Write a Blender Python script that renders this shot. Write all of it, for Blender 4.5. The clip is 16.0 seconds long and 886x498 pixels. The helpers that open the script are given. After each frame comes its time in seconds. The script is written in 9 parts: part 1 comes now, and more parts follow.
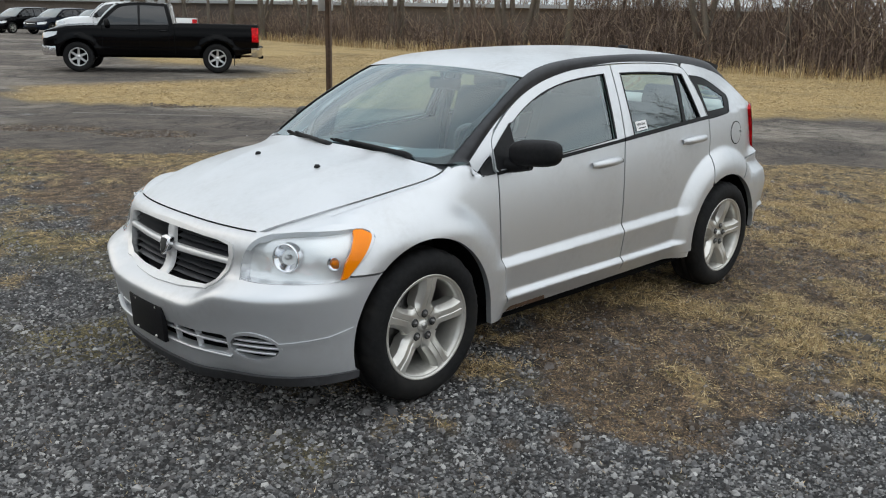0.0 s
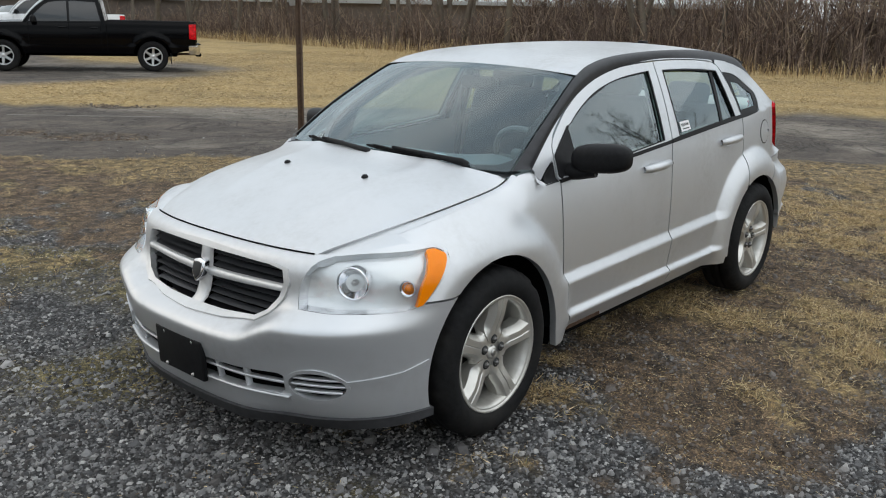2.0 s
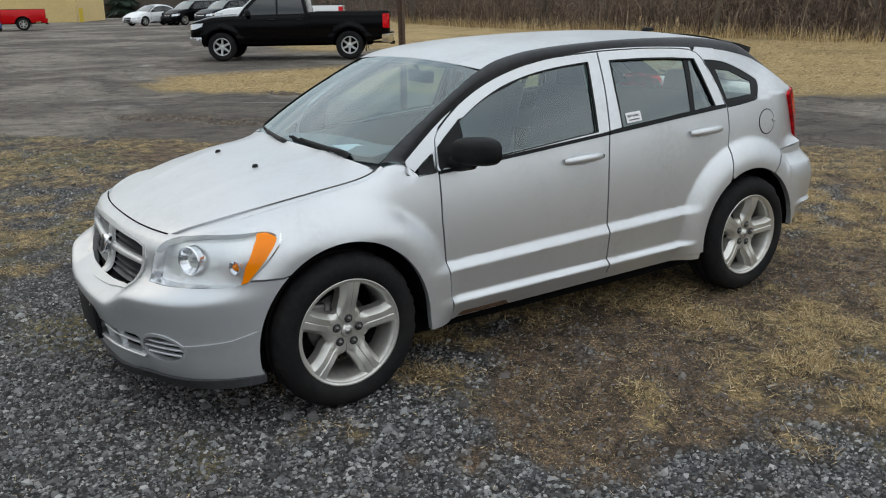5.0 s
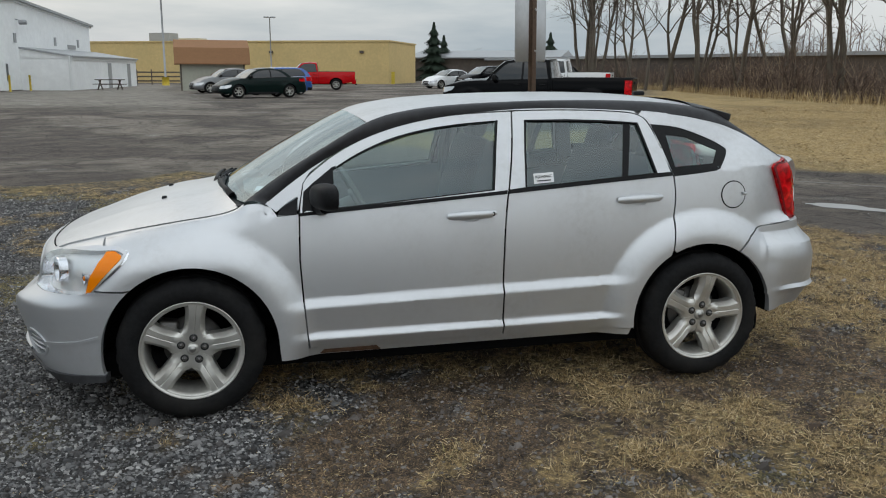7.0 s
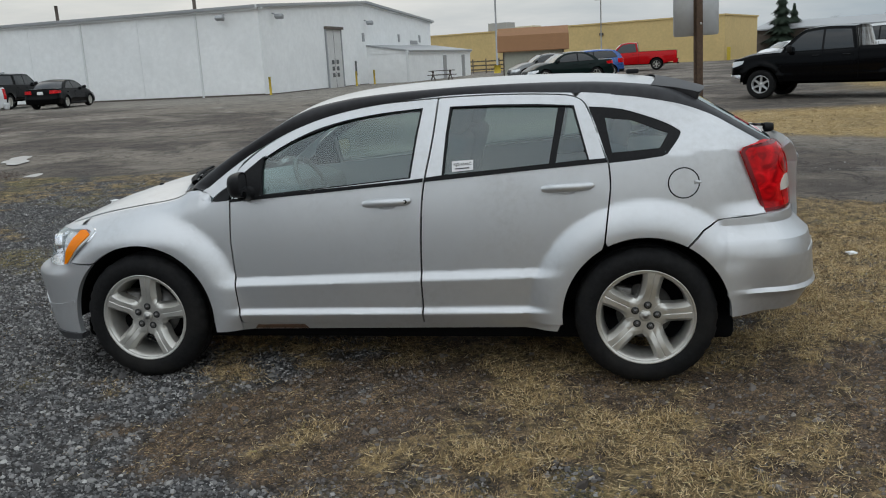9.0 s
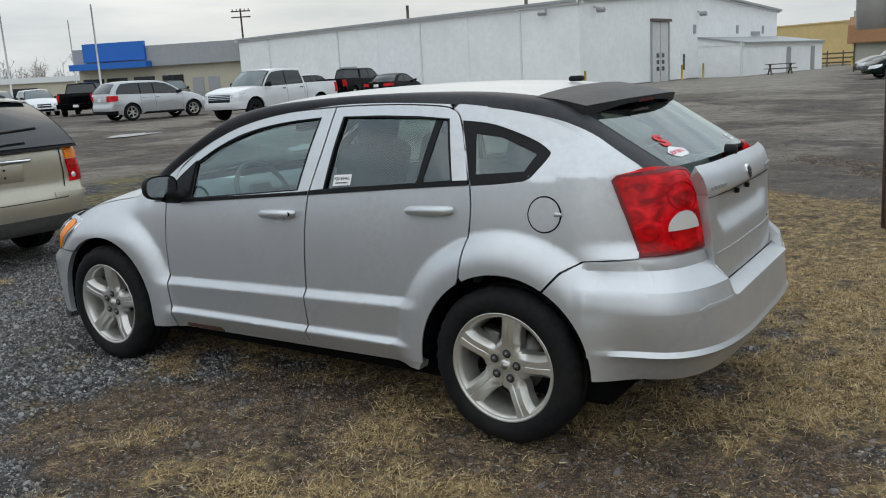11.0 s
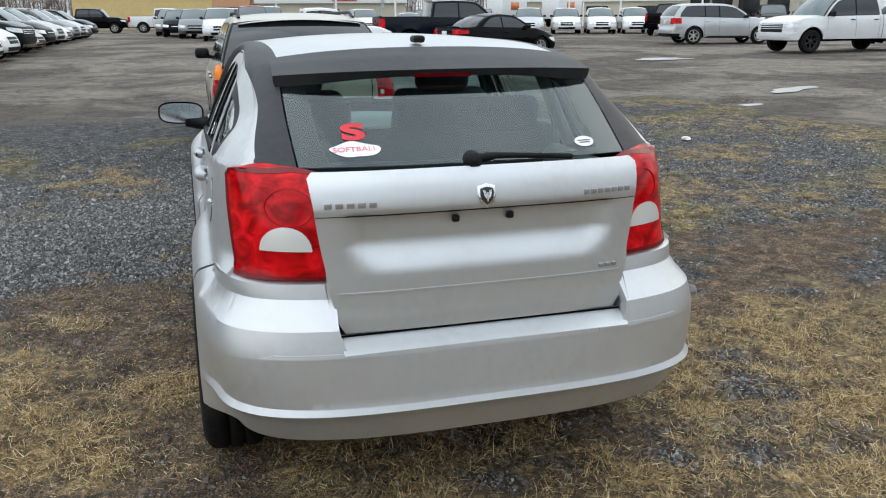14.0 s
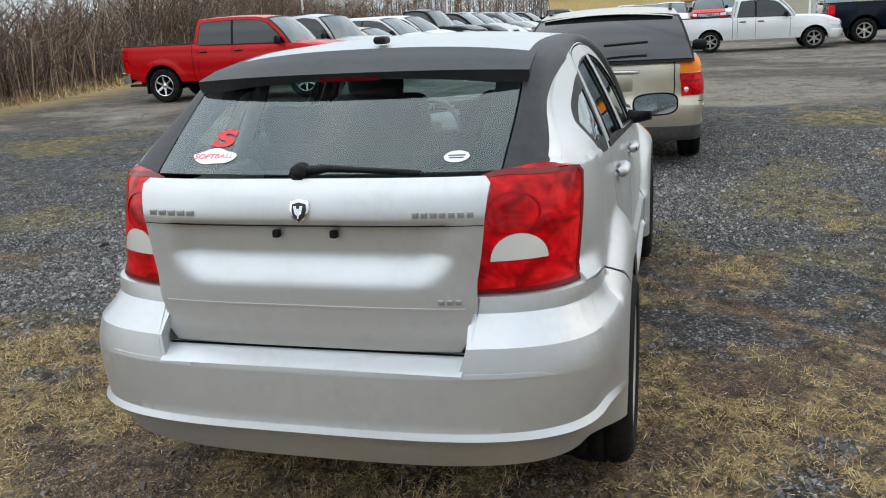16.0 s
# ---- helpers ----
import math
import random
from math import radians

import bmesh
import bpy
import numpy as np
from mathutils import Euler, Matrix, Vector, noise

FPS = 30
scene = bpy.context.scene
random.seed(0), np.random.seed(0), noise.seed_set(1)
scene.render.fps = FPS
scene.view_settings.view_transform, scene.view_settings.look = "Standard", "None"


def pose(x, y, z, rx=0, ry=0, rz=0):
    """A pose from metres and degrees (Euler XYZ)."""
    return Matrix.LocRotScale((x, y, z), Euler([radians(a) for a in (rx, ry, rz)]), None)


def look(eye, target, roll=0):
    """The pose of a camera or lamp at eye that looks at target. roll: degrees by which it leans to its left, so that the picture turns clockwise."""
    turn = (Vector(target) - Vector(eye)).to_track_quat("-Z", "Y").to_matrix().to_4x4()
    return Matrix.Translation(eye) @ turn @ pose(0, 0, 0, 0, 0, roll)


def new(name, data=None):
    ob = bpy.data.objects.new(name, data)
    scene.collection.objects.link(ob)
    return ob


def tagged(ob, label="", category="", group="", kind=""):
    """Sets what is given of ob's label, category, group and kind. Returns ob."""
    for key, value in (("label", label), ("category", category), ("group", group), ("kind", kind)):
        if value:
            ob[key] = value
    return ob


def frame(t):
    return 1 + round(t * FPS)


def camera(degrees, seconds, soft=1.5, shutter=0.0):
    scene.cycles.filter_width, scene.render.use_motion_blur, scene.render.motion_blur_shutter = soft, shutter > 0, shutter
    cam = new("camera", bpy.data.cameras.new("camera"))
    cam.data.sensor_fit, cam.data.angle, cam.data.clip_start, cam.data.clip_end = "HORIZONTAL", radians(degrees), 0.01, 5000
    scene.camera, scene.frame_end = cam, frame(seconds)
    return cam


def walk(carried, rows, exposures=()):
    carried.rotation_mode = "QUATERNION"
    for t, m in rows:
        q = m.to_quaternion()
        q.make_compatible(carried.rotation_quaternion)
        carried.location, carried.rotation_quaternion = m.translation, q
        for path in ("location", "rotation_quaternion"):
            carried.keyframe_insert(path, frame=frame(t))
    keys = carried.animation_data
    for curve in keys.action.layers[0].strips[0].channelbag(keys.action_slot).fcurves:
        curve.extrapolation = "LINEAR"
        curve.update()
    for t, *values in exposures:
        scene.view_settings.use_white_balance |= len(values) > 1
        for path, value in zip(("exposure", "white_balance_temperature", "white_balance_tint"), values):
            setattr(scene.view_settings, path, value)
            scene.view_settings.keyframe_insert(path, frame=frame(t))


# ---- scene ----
cam = camera(55.5, 16.0, 1.1)
PATH = [
    (0, (3.715, 3.349, 1.622), (2.352, 1.979, 1.105), 1.4),
    (0.5, (3.585, 3.099, 1.611), (2.217, 1.733, 1.097), 1.0),
    (1, (3.624, 2.923, 1.592), (2.23, 1.586, 1.074), 1.4),
    (1.5, (3.785, 2.747, 1.597), (2.332, 1.473, 1.081), 1.2),
    (2, (3.818, 2.679, 1.593), (2.345, 1.431, 1.074), 1.4),
    (2.5, (3.824, 2.676, 1.592), (2.336, 1.443, 1.075), 1.9),
    (3, (3.804, 2.776, 1.613), (2.324, 1.534, 1.096), 1.7),
    (3.2, (3.789, 2.892, 1.614), (2.322, 1.632, 1.101), 1.4),
    (5.3, (2.559, 4.006, 1.685), (1.616, 2.323, 1.158), -1.0),
    (5.5, (2.377, 4.117, 1.614), (1.519, 2.377, 1.127), -1.0),
    (6, (1.991, 4.368, 1.64), (1.284, 2.544, 1.225), -0.1),
    (6.5, (1.57, 4.612, 1.624), (0.927, 2.764, 1.211), 0.6),
    (7, (1.052, 4.77, 1.623), (0.597, 2.866, 1.21), 0.2),
    (7.5, (0.559, 4.902, 1.643), (0.368, 2.957, 1.218), -0.2),
    (8, (0.033, 4.944, 1.604), (0.003, 2.987, 1.19), 0.1),
    (8.5, (-0.469, 4.925, 1.616), (-0.427, 2.969, 1.202), -0.0),
    (9, (-1.062, 4.874, 1.603), (-0.715, 2.953, 1.17), -3.1),
    (9.5, (-1.589, 4.62, 1.583), (-1.042, 2.742, 1.164), -4.8),
    (10, (-2.128, 4.357, 1.562), (-1.421, 2.529, 1.166), -3.7),
    (10.2, (-2.32, 4.268, 1.543), (-1.515, 2.479, 1.158), -3.9),
    (12.3, (-3.802, 2.481, 1.583), (-2.286, 1.277, 1.081), -1.8),
    (12.5, (-3.902, 2.262, 1.586), (-2.294, 1.183, 1.084), -2.2),
    (13, (-4.056, 1.765, 1.579), (-2.326, 0.897, 1.078), -2.2),
    (13.5, (-4.216, 1.285, 1.578), (-2.446, 0.509, 1.065), -1.1),
    (14, (-4.406, 0.805, 1.582), (-2.555, 0.269, 1.047), -0.3),
    (14.5, (-4.451, 0.341, 1.568), (-2.566, -0.056, 1.032), 2.3),
    (15, (-4.486, -0.114, 1.546), (-2.552, -0.122, 1.036), 0.2),
    (15.5, (-4.323, -0.532, 1.528), (-2.412, -0.246, 1.014), -2.4),
    (16, (-4.160, -0.974, 1.542), (-2.298, -0.457, 1.026), -3.1),
]
walk(cam, [(t, look(eye, target, roll)) for t, eye, target, roll in PATH], [(0, 0.14, 6500, 10), (1.0, 0.08, 6500, 10), (3.2, 0.1, 6500, 10), (5.5, -0.12, 6430, 9), (6.5, -0.25, 6430, 9), (8, -0.28, 6430, 9), (8.6, -0.30, 6400, 9), (9.0, -0.30, 6400, 9), (9.5, 0.07, 6380, 9), (10, -0.25, 6350, 9), (10.3, -0.25, 6350, 9), (12.5, 0.18, 6280, 9), (13, 0.14, 6280, 9), (14.5, 0.36, 6350, 9), (15.5, 0.27, 6420, 9), (16, 0.32, 6400, 9)])
# ---- sky and sun: a pale overcast noon ----
world = bpy.data.worlds.new("overcast_sky")
scene.world = world
world.use_nodes = True
wt = world.node_tree
bg = wt.nodes["Background"]
sky = wt.nodes.new("ShaderNodeTexSky")
sky.sky_type, sky.sun_disc = "NISHITA", False
sky.sun_elevation, sky.sun_rotation = radians(38), radians(150)
sky.air_density, sky.dust_density = 1.6, 4.0
tc = wt.nodes.new("ShaderNodeTexCoord")
mp = wt.nodes.new("ShaderNodeMapping")
mp.inputs["Scale"].default_value = (1.0, 1.0, 6.0)
cl = wt.nodes.new("ShaderNodeTexNoise")
cl.inputs["Scale"].default_value, cl.inputs["Detail"].default_value, cl.inputs["Roughness"].default_value = 2.2, 6.0, 0.55
rp = wt.nodes.new("ShaderNodeValToRGB")
rp.color_ramp.elements[0].position, rp.color_ramp.elements[0].color = 0.36, (4.9, 5.8, 6.5, 1)
rp.color_ramp.elements[1].position, rp.color_ramp.elements[1].color = 0.64, (8.6, 8.95, 9.1, 1)
mx = wt.nodes.new("ShaderNodeMix")
mx.data_type = "RGBA"
mx.inputs[0].default_value = 0.85
for a, b in ((tc.outputs["Generated"], mp.inputs[0]), (mp.outputs[0], cl.inputs["Vector"]), (cl.outputs["Fac"], rp.inputs[0]), (sky.outputs[0], mx.inputs[6]), (rp.outputs[0], mx.inputs[7]), (mx.outputs[2], bg.inputs[0])):
    wt.links.new(a, b)
# an overcast dome: brighter overhead than at the horizon
sp = wt.nodes.new("ShaderNodeSeparateXYZ")
rz = wt.nodes.new("ShaderNodeMapRange")
rz.inputs["From Min"].default_value, rz.inputs["From Max"].default_value = 0.02, 0.85
rz.inputs["To Min"].default_value, rz.inputs["To Max"].default_value = 0.105, 0.175
wt.links.new(tc.outputs["Generated"], sp.inputs[0])
wt.links.new(sp.outputs["Z"], rz.inputs["Value"])
wt.links.new(rz.outputs[0], bg.inputs[1])
sun = new("sun", bpy.data.lights.new("sun", "SUN"))
sun.data.energy, sun.data.angle, sun.data.color = 0.7, radians(100), (1.0, 0.97, 0.93)
sun.matrix_basis = pose(0, 0, 60, 40, 0, 200)
# ---- materials ----
def material(name, color=(0.5, 0.5, 0.5), rough=0.5, metal=0.0, **more):
    m = bpy.data.materials.new(name)
    m.use_nodes = True
    b = m.node_tree.nodes["Principled BSDF"]
    b.inputs["Base Color"].default_value = (*color, 1)
    b.inputs["Roughness"].default_value, b.inputs["Metallic"].default_value = rough, metal
    for key, value in more.items():
        b.inputs[key.replace("_", " ")].default_value = value
    return m


class Nodes:
    """Short hand for a material's node tree."""
    def __init__(self, m):
        self.t = m.node_tree
        self.bsdf = self.t.nodes["Principled BSDF"]

    def add(self, kind, **props):
        n = self.t.nodes.new(kind)
        for k, v in props.items():
            if k.startswith("in_"):
                n.inputs[int(k[3:]) if k[3:].isdigit() else k[3:].replace("_", " ")].default_value = v
            else:
                raise ValueError(k)
        return n

    def link(self, a, b):
        self.t.links.new(a, b)

    def coords(self, scale=(1, 1, 1), kind="Object"):
        tc = self.t.nodes.new("ShaderNodeTexCoord")
        mp = self.t.nodes.new("ShaderNodeMapping")
        mp.inputs["Scale"].default_value = scale
        self.link(tc.outputs[kind], mp.inputs["Vector"])
        return mp.outputs[0]

    def noise(self, vec, scale, detail=4.0, rough=0.55, distort=0.0):
        n = self.t.nodes.new("ShaderNodeTexNoise")
        n.inputs["Scale"].default_value, n.inputs["Detail"].default_value, n.inputs["Roughness"].default_value, n.inputs["Distortion"].default_value = scale, detail, rough, distort
        self.link(vec, n.inputs["Vector"])
        return n.outputs["Fac"]

    def ramp(self, fac, stops):
        n = self.t.nodes.new("ShaderNodeValToRGB")
        r = n.color_ramp
        while len(r.elements) < len(stops):
            r.elements.new(0.5)
        for e, (p, c) in zip(r.elements, stops):
            e.position, e.color = p, (*c, 1) if len(c) == 3 else c
        self.link(fac, n.inputs[0])
        return n.outputs[0]

    def mix(self, fac, a, b, how="MIX"):
        n = self.t.nodes.new("ShaderNodeMix")
        n.data_type, n.blend_type = "RGBA", how
        for sock, v in ((n.inputs[0], fac), (n.inputs[6], a), (n.inputs[7], b)):
            if isinstance(v, (int, float)):
                sock.default_value = v
            elif isinstance(v, tuple):
                sock.default_value = (*v, 1)
            else:
                self.link(v, sock)
        return n.outputs[2]

    def math(self, op, a, b=0.0, clamp=False):
        n = self.t.nodes.new("ShaderNodeMath")
        n.operation, n.use_clamp = op, clamp
        for sock, v in zip(n.inputs, (a, b)):
            if isinstance(v, (int, float)):
                sock.default_value = v
            else:
                self.link(v, sock)
        return n.outputs[0]

    def bump(self, height, strength=0.3, distance=0.01):
        n = self.t.nodes.new("ShaderNodeBump")
        n.inputs["Strength"].default_value, n.inputs["Distance"].default_value = strength, distance
        self.link(height, n.inputs["Height"])
        self.link(n.outputs[0], self.bsdf.inputs["Normal"])

    def color(self, c):
        self.link(c, self.bsdf.inputs["Base Color"])

    def rough(self, c):
        self.link(c, self.bsdf.inputs["Roughness"])


def paint(name, color, metal=0.0, rough=0.28, dirt=0.25, flake=0.0, coat=0.6, spec=0.5):
    """Car paint with a clear coat, a fine flake, and road film."""
    m = material(name, color, rough, metal, Coat_Weight=coat, Coat_Roughness=0.06, Specular_IOR_Level=spec)
    n = Nodes(m)
    v = n.coords()
    big = n.noise(v, 2.3, 5, 0.6)
    fine = n.noise(v, 35, 3, 0.6)
    film = n.math("MULTIPLY", n.ramp(big, [(0.42, (0, 0, 0)), (0.75, (1, 1, 1))]), n.ramp(fine, [(0.35, (0.3,) * 3), (0.7, (1, 1, 1))]))
    film = n.math("MULTIPLY", film, dirt)
    n.color(n.mix(film, color, (0.28, 0.26, 0.23)))
    n.rough(n.math("ADD", n.math("MULTIPLY", film, 0.5), rough))
    if flake:
        n.bump(n.noise(v, 900, 1, 0.5), flake, 0.0006)
    return m


def speckled(name, color, spread, scale, rough=0.8, bump=0.2, distance=0.004, metal=0.0, second=None, amount=0.5, kind="Object", spec=0.5):
    """A surface that varies at two scales."""
    m = material(name, color, rough, metal, Specular_IOR_Level=spec)
    n = Nodes(m)
    v = n.coords(kind=kind)
    a = n.noise(v, scale, 6, 0.6)
    b = n.noise(v, scale * 0.11, 4, 0.6)
    lo, hi = tuple(c * (1 - spread) for c in color), tuple(min(1, c * (1 + spread)) for c in color)
    c = n.ramp(a, [(0.3, lo), (0.7, hi)])
    if second:
        c = n.mix(n.math("MULTIPLY", n.ramp(b, [(0.45, (0, 0, 0)), (0.65, (1, 1, 1))]), amount), c, second)
    else:
        c = n.mix(n.math("MULTIPLY", b, 0.5), c, lo)
    n.color(c)
    n.bump(a, bump, distance)
    return m


def window_glass(name, tint, gloss=1.0, rough=0.02, base=0.0, power=4.0):
    """Thin glass: a tinted clear sheet that mirrors at its rim angles."""
    m = bpy.data.materials.new(name)
    m.use_nodes = True
    t = m.node_tree
    t.nodes.remove(t.nodes["Principled BSDF"])
    tr = t.nodes.new("ShaderNodeBsdfTransparent")
    tr.inputs[0].default_value = (*tint, 1)
    gl = t.nodes.new("ShaderNodeBsdfGlossy")
    gl.inputs["Roughness"].default_value = rough
    gl.inputs["Color"].default_value = (gloss * 0.90, gloss * 0.98, gloss, 1)
    lw = t.nodes.new("ShaderNodeLayerWeight")
    lw.inputs["Blend"].default_value = 0.5
    pw = t.nodes.new("ShaderNodeMath")
    pw.operation = "POWER"
    pw.inputs[1].default_value = power
    t.links.new(lw.outputs["Facing"], pw.inputs[0])
    ad = t.nodes.new("ShaderNodeMath")
    ad.operation, ad.use_clamp = "MULTIPLY_ADD", True
    ad.inputs[1].default_value, ad.inputs[2].default_value = 0.9, 0.075 + base
    t.links.new(pw.outputs[0], ad.inputs[0])
    mx = t.nodes.new("ShaderNodeMixShader")
    t.links.new(ad.outputs[0], mx.inputs[0])
    t.links.new(tr.outputs[0], mx.inputs[1])
    t.links.new(gl.outputs[0], mx.inputs[2])
    t.links.new(mx.outputs[0], t.nodes["Material Output"].inputs["Surface"])
    return m


SILVER = paint("silver_paint", (0.59, 0.60, 0.615), 0.68, 0.36, 0.30, 0.08, 0.22)
SILVER_TRIM = paint("silver_trim", (0.62, 0.62, 0.62), 0.5, 0.35, 0.3)
BLACK_TRIM = speckled("black_trim", (0.009, 0.009, 0.010), 0.4, 60, 0.5, 0.1, 0.001, spec=0.18)
MATTE_BLACK = speckled("weathered_black_film", (0.020, 0.020, 0.023), 0.35, 25, 0.5, 0.15, 0.001, second=(0.045, 0.045, 0.048), amount=0.35, spec=0.35)
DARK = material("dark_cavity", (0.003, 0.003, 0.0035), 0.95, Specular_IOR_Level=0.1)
RUBBER = speckled("tyre_rubber", (0.008, 0.008, 0.0085), 0.4, 50, 0.8, 0.2, 0.002, second=(0.030, 0.027, 0.023), amount=0.3, spec=0.2)
ALLOY = paint("alloy_wheel", (0.60, 0.585, 0.545), 0.70, 0.33, 0.55)
NUT = material("dull_nut", (0.16, 0.155, 0.15), 0.4, 0.8)
STEEL = material("bare_steel", (0.45, 0.44, 0.42), 0.45, 1.0)
CHROME = material("chrome", (0.80, 0.80, 0.82), 0.12, 1.0)
RUST = speckled("rusty_steel", (0.10, 0.052, 0.028), 0.5, 30, 0.85, 0.4, 0.004)
GLASS = window_glass("car_glass", (0.58, 0.72, 0.68), 1.0, 0.02, 0.035, 3.2)
REAR_GLASS = window_glass("rear_glass", (0.70, 0.82, 0.79), 0.9, 0.02, 0.0, 3.4)
WINDSCREEN = window_glass("windscreen_glass", (0.64, 0.80, 0.84), 0.96, 0.02, 0.0, 3.4)
PRIVACY = window_glass("privacy_glass", (0.10, 0.11, 0.12))
LENS = window_glass("clear_lens", (0.92, 0.93, 0.94))
RED_LENS = material("red_lens", (0.44, 0.003, 0.008), 0.12, 0.0, Specular_IOR_Level=0.15, Coat_Weight=0.15, Coat_Roughness=0.04)
_n = Nodes(RED_LENS)
_w = _n.noise(_n.coords((1, 1, 1.6)), 11, 2, 0.6, 0.8)
_n.color(_n.ramp(_w, [(0.36, (0.26, 0.001, 0.003)), (0.50, (0.52, 0.002, 0.005)), (0.68, (0.78, 0.008, 0.014))]))
_n.bump(_n.noise(_n.coords((40, 40, 60)), 3, 1, 0.5), 0.05, 0.001)
DARK_RED_LENS = material("dark_red_lens", (0.16, 0.001, 0.004), 0.2, 0.0, Specular_IOR_Level=0.4)
MID_RED_LENS = material("mid_red_lens", (0.40, 0.0015, 0.004), 0.15, 0.0, Specular_IOR_Level=0.2)
WHITE_LENS = material("white_lens", (0.80, 0.80, 0.79), 0.22, 0.35, Coat_Weight=1.0)
AMBER_LENS = material("amber_lens", (0.90, 0.23, 0.0), 0.2, 0.0, Specular_IOR_Level=0.2, Coat_Weight=0.15, Coat_Roughness=0.03)
SEAT = speckled("seat_cloth", (0.07, 0.085, 0.10), 0.3, 120, 0.95, 0.3, 0.002)
DASH = speckled("dash_plastic", (0.20, 0.205, 0.20), 0.25, 90, 0.6, 0.2, 0.001)
CABIN = speckled("cabin_trim", (0.33, 0.335, 0.33), 0.2, 60, 0.85, 0.2, 0.002)
PAPER = material("white_paper", (0.80, 0.80, 0.80), 0.7)
INK = material("black_ink", (0.02, 0.02, 0.02), 0.6)
RED_INK = material("red_ink", (0.62, 0.02, 0.03), 0.5)
PINK_INK = material("pink_ink", (0.75, 0.16, 0.22), 0.6)
# ---- the hatchback's skin, as functions: x ahead, y to its left, z up, origin on the ground between the axles ----
def pchip(tab):
    """A smooth monotone curve through (x, y) knots."""
    xs = [p[0] for p in tab]
    ys = [p[1] for p in tab]
    n = len(xs)
    h = [xs[i + 1] - xs[i] for i in range(n - 1)]
    d = [(ys[i + 1] - ys[i]) / h[i] for i in range(n - 1)]
    m = [d[0]] + [0.0] * (n - 2) + [d[-1]]
    for i in range(1, n - 1):
        if d[i - 1] * d[i] > 0:
            w1, w2 = 2 * h[i] + h[i - 1], h[i] + 2 * h[i - 1]
            m[i] = (w1 + w2) / (w1 / d[i - 1] + w2 / d[i])

    def f(x):
        if x <= xs[0]:
            return ys[0]
        if x >= xs[-1]:
            return ys[-1]
        i = 0
        while x > xs[i + 1]:
            i += 1
        t = (x - xs[i]) / h[i]
        a, b = 1 - t, t
        return (1 + 2 * t) * a * a * ys[i] + t * a * a * h[i] * m[i] + t * t * (3 - 2 * t) * ys[i + 1] - t * t * b * 0 + t * t * (t - 1) * h[i] * m[i + 1]

    return f


def sstep(a, b, x):
    t = min(1.0, max(0.0, (x - a) / (b - a)))
    return t * t * (3 - 2 * t)


AXLE_F, AXLE_R, HUB_Z = 1.3175, -1.3175, 0.337
seam_z = pchip([(0.80, 1.04), (0.95, 1.025), (1.04, 1.008), (1.10, 0.972), (1.16, 0.954), (1.35, 0.925), (1.59, 0.882), (1.75, 0.842), (1.9, 0.80), (2.1, 0.76)])
seam_y = pchip([(0.80, 0.72), (0.95, 0.71), (1.107, 0.696), (1.3, 0.69), (1.5, 0.665), (1.7, 0.60), (1.9, 0.50), (2.1, 0.30)])


def belt(x):
    return 0.959 + 0.0715 * (0.888 - x)


def flare(x, z, xc):
    r = math.hypot(x - xc, z - HUB_Z)
    u = min(1.0, max(0.0, (0.565 - r) / 0.15))
    return 1 - (1 - u) ** 2.2


def side_y(x, z):
    """Half the width of the body at the station x and the height z."""
    zb = belt(x)
    if z > zb and x < 0.95:
        d = z - zb
        y = 0.765 - 0.40 * d - 0.20 * d * d
        y -= 0.05 * max(0.0, x - 0.2) ** 2 + 0.04 * max(0.0, -0.9 - x) ** 2
        return y - 0.075 * sstep(-1.1, -1.8, x) * sstep(0.0, 0.17, d) - 0.058 * sstep(-1.60, -1.88, x)
    k = sstep(1.75, 1.5, x) * sstep(-1.8, -1.6, x)
    a, b = 0.527 + 0.0225 * (0.8 - x), 0.366 + 0.006 * (0.8 - x)
    knots = ((0.16, 0.745), (0.29, 0.806), (b - 0.016, 0.810 + 0.030 * k), (b + 0.010, 0.810 + 0.004 * k), (a - 0.022, 0.810 + 0.022 * k), (a + 0.018, 0.806))
    y = knots[0][1]
    for (z0, y0), (z1, y1) in zip(knots, knots[1:]):
        if z >= z0:
            t = min(1.0, (z - z0) / (z1 - z0))
            s = t
            y = y0 + (y1 - y0) * s
    if z > a + 0.018:
        t = min(1.0, (z - a - 0.018) / (max(zb, 0.93) - a - 0.018))
        y = 0.806 - 0.041 * t ** 2.4
    y -= 0.05 * max(0.0, x - 1.2) ** 2 + 0.06 * max(0.0, -1.2 - x) ** 2
    y -= 0.058 * sstep(-1.60, -1.88, x) * sstep(0.80, 0.88, z)
    for xc in (AXLE_F, AXLE_R):
        f = flare(x, z, xc)
        if xc > 0:
            f *= 1 - 0.55 * sstep(0.72, 0.88, z)
        y += (0.862 - y) * f
    if x > 0.80:
        zh, yh, h = seam_z(x), seam_y(x), 0.125
        t = (z - (zh - h)) / h
        if t > 0:
            top = yh + (y - yh) * math.sqrt(max(0.0, 1 - min(1.0, t) ** 2))
            y += (top - y) * sstep(0.80, 1.0, x)
    return y


NOSE_X, TAIL_X = 1.55, -1.70
nose_front = pchip([(0.17, 2.05), (0.235, 2.115), (0.30, 2.146), (0.36, 2.158), (0.45, 2.176), (0.560, 2.203), (0.568, 2.199), (0.632, 2.090), (0.67, 2.07), (0.74, 2.055), (0.78, 2.03), (0.80, 1.985), (0.85, 1.93)])


